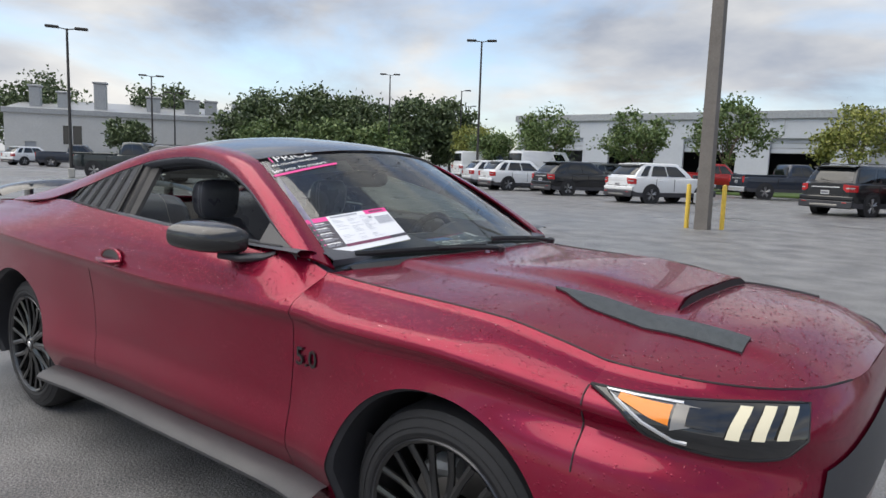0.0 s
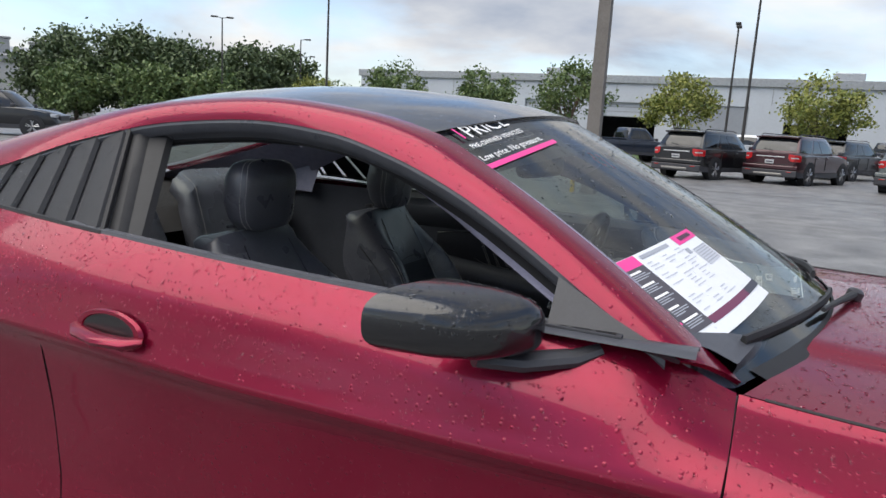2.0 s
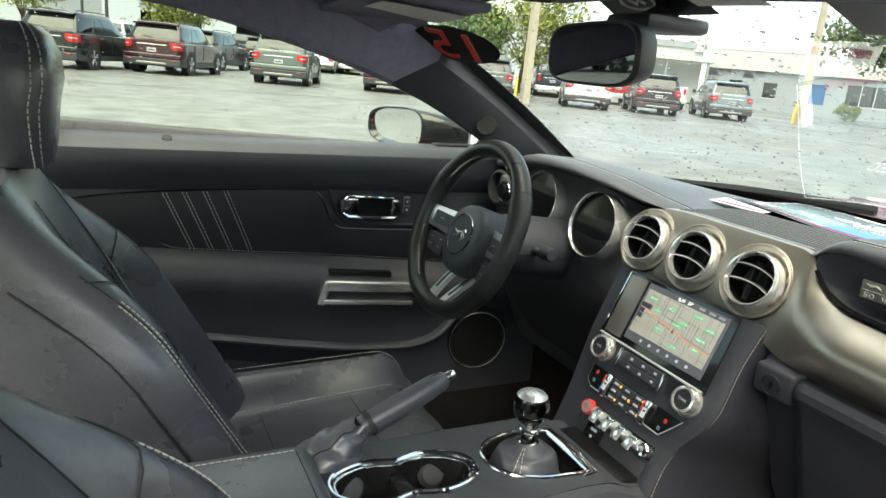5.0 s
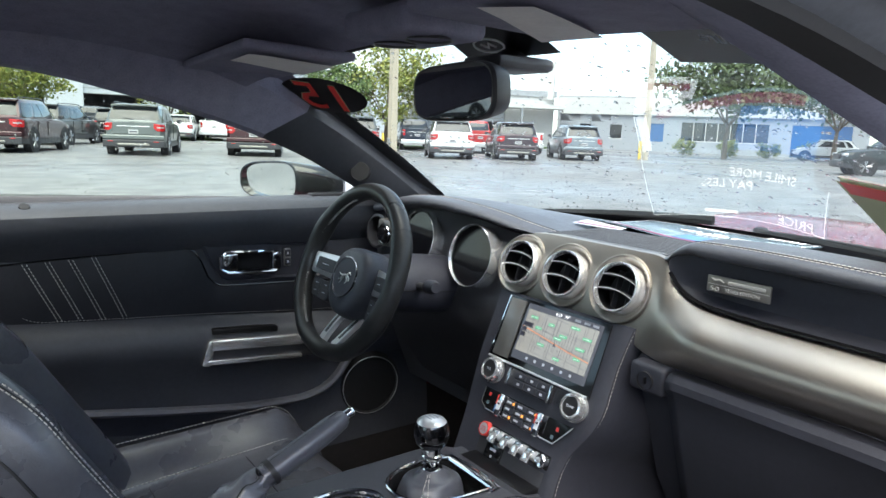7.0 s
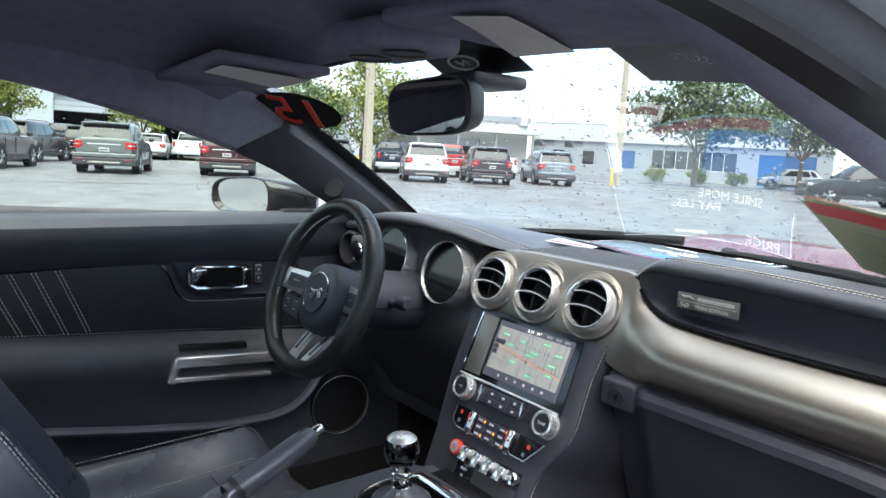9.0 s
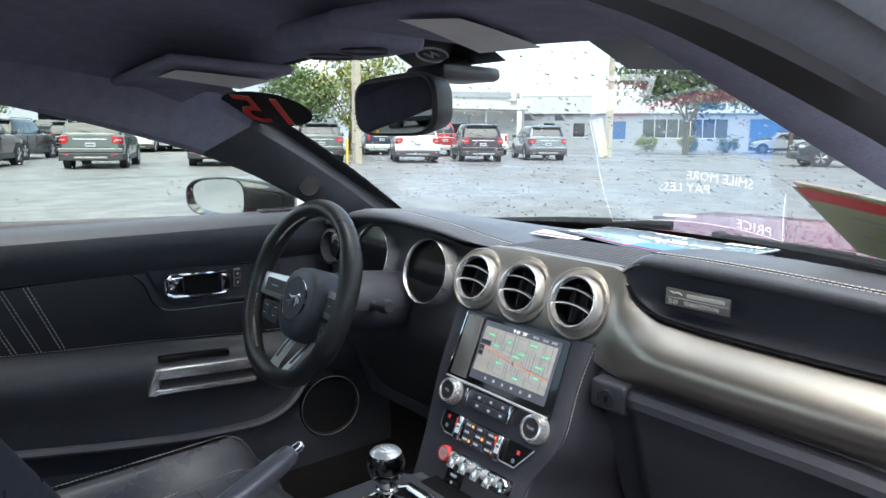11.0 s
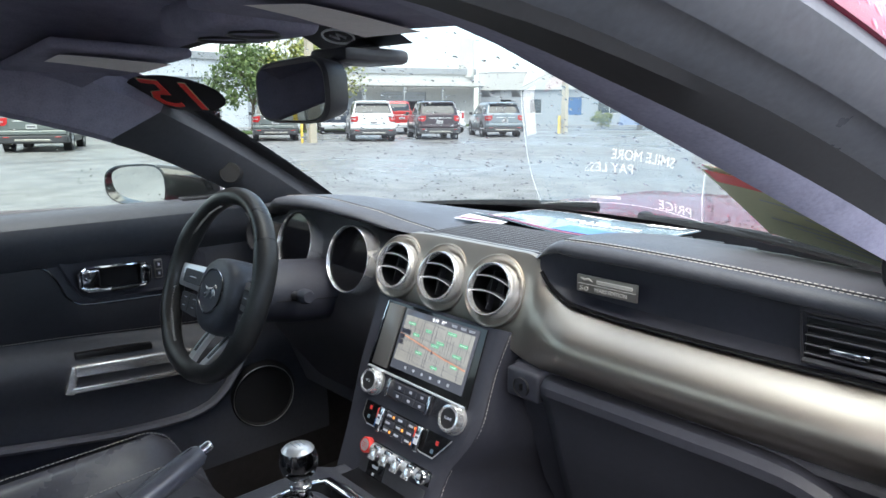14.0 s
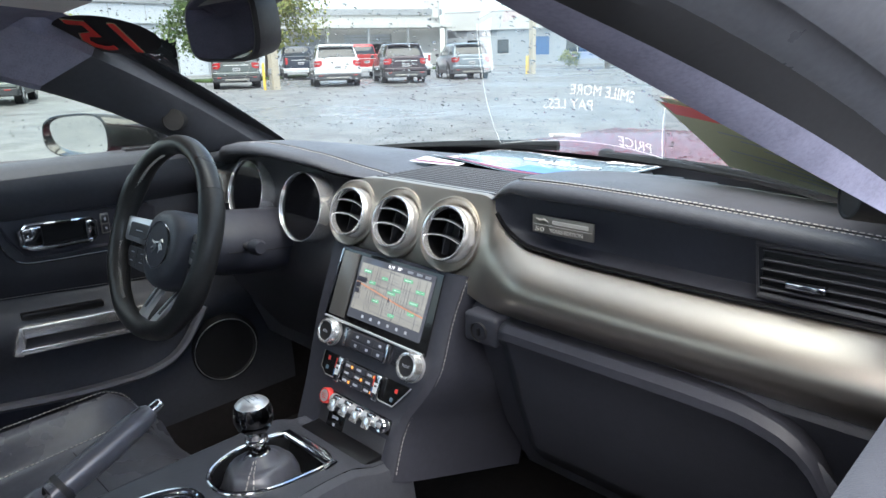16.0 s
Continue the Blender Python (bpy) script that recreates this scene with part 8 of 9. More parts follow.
# overhead console
oh = part("overhead_console", box(0.10, 0.235, -0.055, 0.095, 1.335, 1.372, 0.012, 3), M_LINER, car, "overhead lamp console")
for y in (-0.02, 0.06):
    part("map_lamp", lathe([(0.0, -0.002), (0.028, -0.002), (0.030, 0.004), (0.033, 0.004)], aim((0.165, y, 1.336), (0, 0, -1)), 24), M_SATINDARK, oh)
for yc in (-0.35, 0.37):
    v = thing("sun_visor", "dark folded sun visor with a pale warning label", "sun visor", "sun visors")
    vb = box(0.01, 0.195, yc - 0.15, yc + 0.15, -0.007, 0.007, 0.006, 3)
    for p in vb.verts:
        p.co.z += 1.337 - 0.020 * (p.co.y / 0.55) ** 2 - 0.03 * max(0, p.co.x - 0.06)
    part("visor_body", vb, M_LINER, v)
    ca, cb, cc, cd = ((0.030, 0.33), (0.025, 0.235), (0.18, 0.26), (0.185, 0.40)) if yc > 0 else ((0.0, -0.32), (0.02, -0.365), (0.175, -0.30), (0.18, -0.21))

    def on_visor(x, y):
        return Vector((x, y, 1.3235 - 0.020 * (y / 0.55) ** 2 - 0.03 * max(0, x - 0.06)))
    lb = grid([[on_visor(*[(ca[k] * (1 - i) + cd[k] * i) * (1 - j) + (cb[k] * (1 - i) + cc[k] * i) * j for k in (0, 1)]) for j in np.linspace(0, 1, 5)] for i in np.linspace(0, 1, 7)])
    part("visor_label", lb, M_LABEL, v)

# stickers inside the glass, papers on the dash
def on_glass_frame(p0, p1, off):
    """A flat frame on the windscreen: x from p0 to p1, z out of the car, set off inwards."""
    a, b = ws(*p0), ws(*p1)
    x = (b - a).normalized()
    c = ((p0[0] + p1[0]) / 2, (p0[1] + p1[1]) / 2)
    n = (ws(c[0] + 0.02, c[1]) - ws(c[0] - 0.02, c[1])).cross(ws(c[0], c[1] + 0.02) - ws(c[0], c[1] - 0.02)).normalized()
    n = n if n.z > 0 else -n
    x = (x - n * x.dot(n)).normalized()
    y = n.cross(x)
    o = (a + b) / 2 - n * off
    return Matrix(((x.x, y.x, n.x, o.x), (x.y, y.y, n.y, o.y), (x.z, y.z, n.z, o.z), (0, 0, 0, 1))), (b - a).length


def oval(m, a, b, h, n=40):
    return lathe([(0.0, 0.0), (0.97, 0.0), (1.0, h), (0.97, 2 * h), (0.0, 2 * h)], m @ Matrix.Diagonal((a, b, 1, 1)), n)


SLANT = Matrix(((0.95, 0.25, 0, 0), (0, 1, 0, 0), (0, 0, 1, 0), (0, 0, 0, 1)))
om_, ol_ = on_glass_frame((0.80, 0.795), (0.99, 0.90), 0.020)
ov = thing("oval_sticker", "black oval sticker with a red two-figure number, inside the windscreen", "sticker")
part("oval", oval(om_, ol_ * 0.60, 0.060, 0.0004), M_FRIT, ov)
part("printed_number", text_bm("15", 0.125, om_ @ Matrix.Translation((-0.012, -0.043, -0.0022)) @ SLANT, 0.0006, "CENTER"), M_OVALRED, ov)
part("number_outline", text_bm("15", 0.131, om_ @ Matrix.Translation((-0.012, -0.045, -0.0012)) @ SLANT, 0.0004, "CENTER"), M_BACKYELLOW, ov)
part("frit_band", quad_on_glass((-0.06, 0.85), (0.27, 0.85), (-0.06, 0.97), (0.27, 0.97), -0.006), M_FRIT, car)
rm_, rl_ = on_glass_frame((0.10, 0.905), (0.18, 0.905), 0.010)
rs_ = thing("round_sticker", "small black sticker with a pale ring, inside the windscreen", "sticker")
part("ring", tube([rm_ @ Vector((0.030 * math.cos(a), 0.018 * math.sin(a), 0)) for a in [2 * math.pi * k / 30 for k in range(31)]], 0.0018, 5, cap=False), M_WHITEINK, rs_)
part("mark", tube([rm_ @ Vector((-0.012, -0.006, 0)), rm_ @ Vector((-0.004, 0.006, 0)), rm_ @ Vector((0.004, -0.006, 0)), rm_ @ Vector((0.013, 0.006, 0))], 0.0018, 5), M_WHITEINK, rs_)

bro = thing("brochure", "folded printed brochure with blue and red print lying on the dashboard", "paper")
BX0, BX1, BY0, BY1 = 0.695, 0.905, -0.205, 0.165


def leaf_at(x, y, off=0.0):
    """A place on the brochure, by its place over the dashboard; one corner curls up."""
    curl = 0.010 * smoothstep(0.76, 0.69, x) * smoothstep(-0.05, 0.16, y)
    return Vector((x + 0.10 * (y - 0.0) * 0.25, y, 1.0465 + curl - 0.022 * (x - 0.70) + 0.0015 * math.sin(18 * y) + off))


def leaf_patch(x0, x1, y0, y1, off, n=8, m=12):
    return grid([[leaf_at(x0 + (x1 - x0) * i / n, y0 + (y1 - y0) * j / m, off) for j in range(m + 1)] for i in range(n + 1)], flip=True)


thick(part("cover", leaf_patch(BX0, BX1, BY0, BY1, 0.0, 10, 24), M_PALEBLUE, bro), 0.0012)
part("white_panel", leaf_patch(BX0 + 0.004, 0.765, 0.138, 0.158, 0.0008), M_PAPER, bro)
part("red_band", leaf_patch(BX0 + 0.004, 0.712, -0.12, 0.12, 0.0008), M_PLUM, bro)
part("blue_block", leaf_patch(0.716, 0.775, -0.19, -0.02, 0.0008), M_BLUE, bro)
for x0, x1, y0, y1 in ((BX0 + 0.002, BX1 - 0.002, 0.1605, 0.1625), (BX0 + 0.002, BX1 - 0.002, -0.2025, -0.2005), (BX1 - 0.004, BX1 - 0.002, -0.20, 0.16)):
    part("white_rule", leaf_patch(x0, x1, y0, y1, 0.001, 6, 4), M_WHITEINK, bro)


def leaf_words(body, size, x, y, wide=1.0):
    o = leaf_at(x, y, 0.0022)
    m_ = Matrix(((0, -1, 0, o.x), (1, 0, 0, o.y), (0, 0, 1, o.z), (0, 0, 0, 1)))
    part("words", text_bm(body, size, m_ @ Matrix.Diagonal((wide, 1, 1, 1)), 0.0003), M_WHITEINK, bro)


leaf_words("SMILE MORE", 0.021, 0.820, -0.142, 1.1)
leaf_words("PAY LESS", 0.023, 0.841, -0.062, 1.15)
leaf_words("PRICE", 0.026, 0.898, -0.182, 1.05)
part("brand_bar", leaf_patch(0.886, 0.893, -0.03, 0.04, 0.0015, 2, 4), M_WHITEINK, bro)
lf2 = thing("leaflet", "loose white leaflet lying under a brochure on the dashboard", "paper")
part("sheet", grid([[Vector((0.655 + 0.045 * a + 0.02 * b, 0.165 - 0.10 * b, 1.0505 + 0.004 * a - 0.003 * b)) for b in np.linspace(0, 1, 6)] for a in np.linspace(0, 1, 6)]), M_LIGHTPRINT, lf2)
part("print_band", grid([[Vector((0.660 + 0.008 * a + 0.02 * b, 0.160 - 0.085 * b, 1.0518 + 0.0008 * a - 0.0028 * b)) for b in np.linspace(0, 1, 6)] for a in (0, 1)]), M_PLUM, lf2)


# ---- other vehicles ----
SPEC = {
    # length, width, height, hood z, belt z, ride z, rear glass foot, roof rear, roof front, windscreen foot, wheel radius, axle front, axle rear
    "suv": (5.05, 2.00, 1.78, 1.10, 1.16, 0.30, -2.42, -2.05, 0.55, 1.25, 0.385, 1.62, -1.42),
    "crossover": (4.65, 1.90, 1.68, 1.02, 1.10, 0.28, -2.22, -1.65, 0.45, 1.15, 0.36, 1.42, -1.30),
    "pickup": (5.85, 2.02, 1.95, 1.20, 1.28, 0.42, -0.55, -0.40, 0.95, 1.50, 0.41, 1.95, -1.75),
    "van": (5.9, 2.05, 2.5, 1.25, 1.35, 0.32, -2.85, -2.80, 1.5, 2.1, 0.36, 2.1, -1.7),
    "sedan": (4.7, 1.84, 1.44, 0.92, 0.98, 0.22, -1.75, -0.95, 0.30, 1.05, 0.33, 1.40, -1.35),
}


def vehicle(kind, material, m, label, trim=None, group="parked cars"):
    """A parked vehicle, front along its own x, standing on the ground at m."""
    ln, wd, ht, hz, bz, rz, gb, rb, rf, gf, wr, af, ar = SPEC[kind]
    trim = trim or M_BLACK
    v = thing("pickup_truck" if kind == "pickup" else "van" if kind == "van" else "car", label, "pickup" if kind == "pickup" else "van" if kind == "van" else "car", group)
    hw, hl = wd / 2, ln / 2
    topz = curve1((-hl, bz - 0.06), (-hl + 0.12, bz), (gb if kind != "pickup" else -hl + 0.2, bz), (gf - 0.1, bz - 0.02), (gf + 0.15, hz + 0.02), (hl - 0.5, hz - 0.06), (hl - 0.1, hz - 0.22), (hl, hz - 0.45))
    wid = curve1((-hl, 0.86), (-hl + 0.18, 0.96), (-hl + 0.6, 1.0), (hl - 0.9, 1.0), (hl - 0.3, 0.94), (hl, 0.78))
    low = curve1((-hl, rz + 0.12), (-hl + 0.3, rz), (hl - 0.4, rz), (hl, rz + 0.08))
    rows = []
    for x in [-hl + ln * k / 34 for k in range(35)]:
        w, zt, zb = hw * wid(x), topz(x), low(x)
        zm = zb + (zt - zb) * 0.55
        half = [(0, zb), (0.80 * w, zb), (0.95 * w, zb + 0.08), (0.985 * w, zb + 0.2), (w, zm), (0.995 * w, zt - 0.16), (0.97 * w, zt - 0.05), (0.90 * w, zt), (0.45 * w, zt + 0.025)]
        rows.append([Vector((x, y, z)) for y, z in half] + [Vector((x, 0, zt + 0.03))] + [Vector((x, -y, z)) for y, z in half[:0:-1]])
    bm = grid(rows, loop=True)
    for r in (0, -1):
        bm.verts.ensure_lookup_table()
        n_ = len(rows[0])
        vs = bm.verts[:n_] if r == 0 else bm.verts[-n_:]
        bm.faces.new(vs)
    bmesh.ops.recalc_face_normals(bm, faces=bm.faces)
    part("body", bm, material, v)
    clad = [[Vector((x, s * (hw * wid(x) * 0.99 + 0.012), z)) for s, z in ((1, low(x) + 0.17), (1, low(x) - 0.01), (-1, low(x) - 0.01), (-1, low(x) + 0.17))] for x in [-hl + 0.02 + (ln - 0.06) * k / 20 for k in range(21)]]
    part("lower_cladding", grid(clad), trim, v)
    # cabin: a rounded shell in body colour with dark panes set in it
    zc0, zc1 = bz - 0.03, ht - 0.05

    def cab(face, a_, k, off=0.0):
        """A place on the cabin: its face, how far along it, how high."""
        xr, xf = gb + (rb - gb) * k - 0.05 * math.sin(math.pi * k), gf + (rf - gf) * k + 0.05 * math.sin(math.pi * k)
        w = hw * (0.945 - 0.165 * k ** 1.35)
        z = zc0 + (zc1 - zc0) * k
        if face == "rear":
            return Vector((xr + 0.13 * abs(a_) ** 5 - off, a_ * (w - 0.05 * abs(a_) ** 5 + off), z))
        if face == "front":
            return Vector((xf - 0.22 * abs(a_) ** 3 + off, a_ * (w - 0.06 * abs(a_) ** 5 + off), z))
        u = (a_ + 1) / 2
        return Vector((xr + 0.13 + (xf - 0.22 - xr - 0.13) * u, face * (w - 0.05 * (1 - u) ** 8 - 0.06 * u ** 8 + off), z))

    rim_ = [("rear", a_) for a_ in np.linspace(-1, 1, 11)] + [(1, a_) for a_ in np.linspace(-0.9, 0.9, 12)] + [("front", a_) for a_ in np.linspace(1, -1, 9)] + [(-1, a_) for a_ in np.linspace(0.9, -0.9, 12)]
    shell_ = [[cab(f_, a_, k) for f_, a_ in rim_] for k in (0, 0.2, 0.4, 0.6, 0.8, 0.95, 1.0)]
    mid = Vector(((rb + rf) / 2, 0, ht))
    shell_ += [[Vector((mid.x + (p.x - mid.x) * q, p.y * q, ht - 0.05 + d)) for p in shell_[6]] for q, d in ((0.97, 0.028), (0.88, 0.045), (0.5, 0.06), (0.001, 0.06))]
    part("cabin", grid(shell_, loop=True), material, v, angle=40)

    def pane(name, face, a0, a1, k0, k1, rake0=0.0, rake1=0.0):
        rows = [[cab(face, a0 + (a1 - a0) * i / 10 + (rake0 * (1 - i / 10) + rake1 * i / 10) * k, k, 0.006) for k in np.linspace(k0, k1, 5)] for i in range(11)]
        part(name, grid(rows), M_GLASS_DARK, v)

    pane("rear_glass", "rear", -0.90, 0.90, 0.16 if kind != "van" else 0.3, 0.86)
    pane("windscreen", "front", -0.93, 0.93, 0.10, 0.92)
    for s in (1, -1):
        cuts = {"suv": ((-0.93, -0.50), (-0.36, 0.10), (0.14, 0.80)), "crossover": ((-0.86, -0.62), (-0.50, 0.08), (0.12, 0.80)), "van": ((0.35, 0.85),), "pickup": ((-0.85, -0.10), (-0.04, 0.82)), "sedan": ((-0.75, -0.02), (0.02, 0.78))}[kind]
        for i, (a0, a1) in enumerate(cuts):
            pane("side_glass", s, a0, a1, 0.10, 0.86, 0.20 if kind == "suv" and i == 1 else 0.0, 0.28 if kind == "suv" and i == 0 else (-0.10 if i == len(cuts) - 1 else 0.0))
        if kind == "suv":
            part("roof_rail", tube([Vector((rb + 0.15, s * hw * 0.70, ht + 0.0)), Vector((rb + 0.3, s * hw * 0.70, ht + 0.05)), Vector((rf - 0.4, s * hw * 0.70, ht + 0.05)), Vector((rf - 0.15, s * hw * 0.70, ht + 0.0))], 0.018, 6), M_BLACK, v)
    if kind in ("suv", "crossover"):
        sp_ = [[Vector((rb - 0.20 + 0.07 * abs(q) ** 4 + dx, q * hw * 0.76, ht - 0.03 + dz - 0.02 * abs(q) ** 3)) for q in np.linspace(-1, 1, 9)] for dx, dz in ((0.30, 0.012), (0.0, -0.010), (0.0, -0.045), (0.16, -0.075))]
        part("spoiler", grid(sp_), material, v)
        part("rear_wiper", tube([cab("rear", 0.0, 0.17, 0.02), cab("rear", 0.35, 0.26, 0.02)], 0.010, 5), M_RUBBER, v)
    # lamps, bumpers, plate
    tz = bz - 0.17
    for s in (1, -1):
        if kind == "pickup":
            part("tail_light", box(-hl - 0.015, -hl + 0.06, s * hw * 0.80 - 0.075, s * hw * 0.80 + 0.075, tz - 0.22, tz + 0.14, 0.02, 1), M_TAIL, v, "red tail light")
        else:
            deep_ = 0.30 if kind == "suv" else 0.24
            rows = []
            for q in np.linspace(0, 1, 9):
                if q < 0.5:
                    x, y = -hl - 0.004, hw * (0.66 + 0.40 * q)
                else:
                    x = -hl + deep_ * (q - 0.5) * 2 - 0.004
                    y = hw * wid(x) + 0.004
                z0, z1 = tz - 0.13 + 0.09 * max(0, 0.25 - q) * 4, tz + 0.115 - 0.04 * q
                o_ = Vector((-1 if q < 0.6 else 0, s if q > 0.4 else 0, 0)) * 0.014
                c_ = Vector((x, s * y, 0))
                rows.append([c_ + Vector((0, 0, z0 - 0.01)), c_ + o_ + Vector((0, 0, z0)), c_ + o_ + Vector((0, 0, z1)), c_ + Vector((0, 0, z1 + 0.01))])
            lamp = part("tail_light", grid(rows), M_TAIL, v, "red tail light")
            part("clear_strip", grid([[p + (p - r_[0]).normalized() * 0.0 + Vector((-0.004, s * 0.003, z_)) for p, z_ in ((r_[1], 0.10), (r_[1], 0.14))] for r_ in rows[2:7]]), M_LENS, lamp)
        part("head_light", box(hl - 0.28, hl - 0.03, min(s * hw * 0.55, s * hw * 0.90), max(s * hw * 0.55, s * hw * 0.90), hz - 0.30, hz - 0.16, 0.03, 2), M_LENS, v)
        part("door_mirror", box(gf - 0.35, gf - 0.18, s * (hw + 0.10) - 0.09, s * (hw + 0.10) + 0.09, bz - 0.02, bz + 0.13, 0.04, 2), trim, v)
        part("exhaust_tip", tube([(-hl - 0.03, s * hw * 0.55, rz + 0.06), (-hl + 0.15, s * hw * 0.55, rz + 0.06)], 0.045, 10), M_SILVER, v)
        for xx in (0.0, -0.95):
            part("door_handle", box(xx, xx + 0.2, s * hw * 0.995 - 0.02, s * hw * 0.995 + 0.02, bz - 0.18, bz - 0.14, 0.01, 1), material, v)
            part("door_seam", box(xx - 0.12, xx - 0.105, s * hw * 1.0 - 0.012, s * hw * 1.0 + 0.002, rz + 0.25, bz - 0.08), M_RUBBER, v)
    def bumper(z0, z1, out, material_, name):
        rows = []
        for q in np.linspace(-1, 1, 15):
            x = -hl - out + 0.40 * max(0, abs(q) - 0.72) ** 1.5
            y = q * hw * 0.985
            rows.append([Vector((x + 0.30, y * 0.96, z0)), Vector((x + 0.04, y, z0)), Vector((x, y, z0 + 0.04)), Vector((x, y, z1 - 0.03)), Vector((x + 0.03, y, z1)), Vector((x + 0.20, y * 0.97, z1 + 0.01))])
        part(name, grid(rows), material_, v)
    bumper(rz - 0.02, rz + 0.24, 0.06, M_SILVER if kind == "pickup" else M_BLACK, "rear_bumper")
    if kind != "pickup":
        bumper(rz + 0.24, rz + 0.40, 0.045, material, "bumper_step")
        part("skid_plate", box(-hl - 0.085, -hl + 0.1, -hw * 0.52, hw * 0.52, rz + 0.04, rz + 0.12, 0.02, 1), M_SATINGREY, v)
        for s in (1, -1):
            part("reflector", box(-hl - 0.066, -hl - 0.03, s * hw * 0.74 - 0.09, s * hw * 0.74 + 0.09, rz + 0.17, rz + 0.20, 0.008, 1), M_TAIL, v)
        part("tailgate_seam", tube([(-hl - 0.003, -hw * 0.70, bz - 0.10), (-hl - 0.003, -hw * 0.66, rz + 0.44), (-hl - 0.003, hw * 0.66, rz + 0.44), (-hl - 0.003, hw * 0.70, bz - 0.10)], 0.007, 4), M_RUBBER, v)
    part("front_bumper", box(hl - 0.12, hl + 0.06, -hw * 0.84, hw * 0.84, rz + 0.02, rz + 0.30, 0.05, 2), trim, v)
    part("front_grille", box(hl - 0.10, hl + 0.02, -hw * 0.5, hw * 0.5, rz + 0.36, hz - 0.2, 0.03, 1), M_BLACK, v)
    part("number_plate", box(-hl - 0.02, -hl + 0.03, -0.16, 0.16, tz - 0.24, tz - 0.10, 0.005, 1), M_PLATEBAR, v, "dealer plate with dark bars")
    part("plate_bar", box(-hl - 0.024, -hl - 0.018, -0.12, 0.12, tz - 0.19, tz - 0.15), M_PRINT, v)
    part("tailgate_line", box(-hl - 0.012, -hl + 0.02, -hw * 0.52, hw * 0.52, tz + 0.0, tz + 0.03, 0.005, 1), M_SILVER, v)
    if kind == "pickup":
        # Near-black plate on the closed body; the open bed's shade is its colour.
        part("bed_floor", box(-hl + 0.10, gb - 0.12, -hw * 0.80, hw * 0.80, bz + 0.025, bz + 0.04), M_DEEP, v)
        part("bed_rail", box(-hl + 0.04, gb - 0.02, -hw * 0.95, -hw * 0.80, bz - 0.02, bz + 0.06, 0.02, 1), material, v)
        part("bed_rail", box(-hl + 0.04, gb - 0.02, hw * 0.80, hw * 0.95, bz - 0.02, bz + 0.06, 0.02, 1), material, v)
        part("tailgate_cap", box(-hl + 0.02, -hl + 0.10, -hw * 0.90, hw * 0.90, bz - 0.04, bz + 0.06, 0.02, 1), material, v)
    for x in (af, ar):
        for s in (1, -1):
            part("wheel_arch", lathe([(wr + 0.09, -0.02), (wr + 0.09, 0.010), (wr + 0.05, 0.014), (0.0, 0.008)], aim((x, s * (hw - 0.004), wr + 0.01), (0, s, 0)), 28), M_RUBBER, v)
            T = aim((x, s * (hw + 0.012), wr), (0, s, 0))
            w_ = part("wheel", lathe([(wr * 0.66, -0.02), (wr * 0.70, 0.0), (wr * 0.9, 0.006), (wr, -0.03), (wr, -0.2), (wr * 0.8, -0.22)], T, 28), M_TYRE, v)
            part("rim", lathe([(wr * 0.68, -0.004), (wr * 0.64, -0.03), (wr * 0.2, -0.05), (0, -0.05)], T, 24), M_DEEP, w_)
            sp = bmesh.new()
            for k in range(5):
                a = 2 * math.pi * k / 5 + 0.3
                for da in (-0.17, 0.17):
                    tube([T @ Vector((0.03 * math.cos(a), 0.03 * math.sin(a), -0.005)), T @ Vector((wr * 0.67 * math.cos(a + da), wr * 0.67 * math.sin(a + da), -0.008))], 0.022, 5, bm=sp)
            part("spokes", sp, M_ALLOY if trim is M_BLACK or kind == "suv" else M_RIM, w_)
            part("wheel_well", lathe([(wr + 0.05, -0.25), (wr + 0.05, 0.0)], T, 20), M_RUBBER, v)
    v.matrix_world = m
    return v


HEAD = 65


def parked(kind, rear, heading=HEAD):
    """Where a vehicle stands, given the middle of its rear bumper."""
    d = Vector((math.cos(radians(heading)), math.sin(radians(heading)), 0))
    c = Vector((rear[0], rear[1], 0)) + d * SPEC[kind][0] / 2
    return pose(c.x, c.y, 0, 0, 0, heading)


P_BLACK, P_MAROON, P_GREY = paint("black", (0.010, 0.011, 0.014)), paint("maroon", (0.045, 0.010, 0.016)), paint("grey", (0.13, 0.145, 0.145))
P_WHITE, P_RED, P_BLUE, P_SILVER = paint("white", (0.74, 0.75, 0.76), 0.0), paint("red", (0.42, 0.02, 0.02)), paint("dark_blue", (0.018, 0.026, 0.045)), paint("silver_blue", (0.20, 0.235, 0.27))
P_PURPLE, P_GREEN = paint("dark_plum", (0.038, 0.022, 0.032)), paint("dark_green", (0.018, 0.026, 0.028))
g_suv = vehicle("suv", P_GREY, parked("suv", (5.2, 24.8), 68), "grey sport utility vehicle parked on wet asphalt", group="row of parked cars")
b_suv = vehicle("suv", P_BLACK, parked("suv", (-2.1, 24.8)), "black sport utility vehicle parked on wet asphalt", group="row of parked cars")
m_suv = vehicle("suv", P_MAROON, parked("suv", (1.05, 25.9)), "dark maroon sport utility vehicle parked on wet asphalt", group="row of parked cars")
copy_thing(m_suv, parked("suv", (9.4, 24.6), 66))
copy_thing(g_suv, parked("suv", (15.3, 27.1), 62))
vehicle("suv", P_WHITE, parked("suv", (18.2, 23.7), 58), "white sport utility vehicle with black trim, parked", group="row of parked cars")
vehicle("suv", P_PURPLE, parked("suv", (21.6, 23.1), 57), "dark plum sport utility vehicle parked in a row", group="row of parked cars")
vehicle("suv", P_SILVER, parked("suv", (26.1, 23.1), 56), "silver-blue sport utility vehicle parked at the row's end", group="row of parked cars")
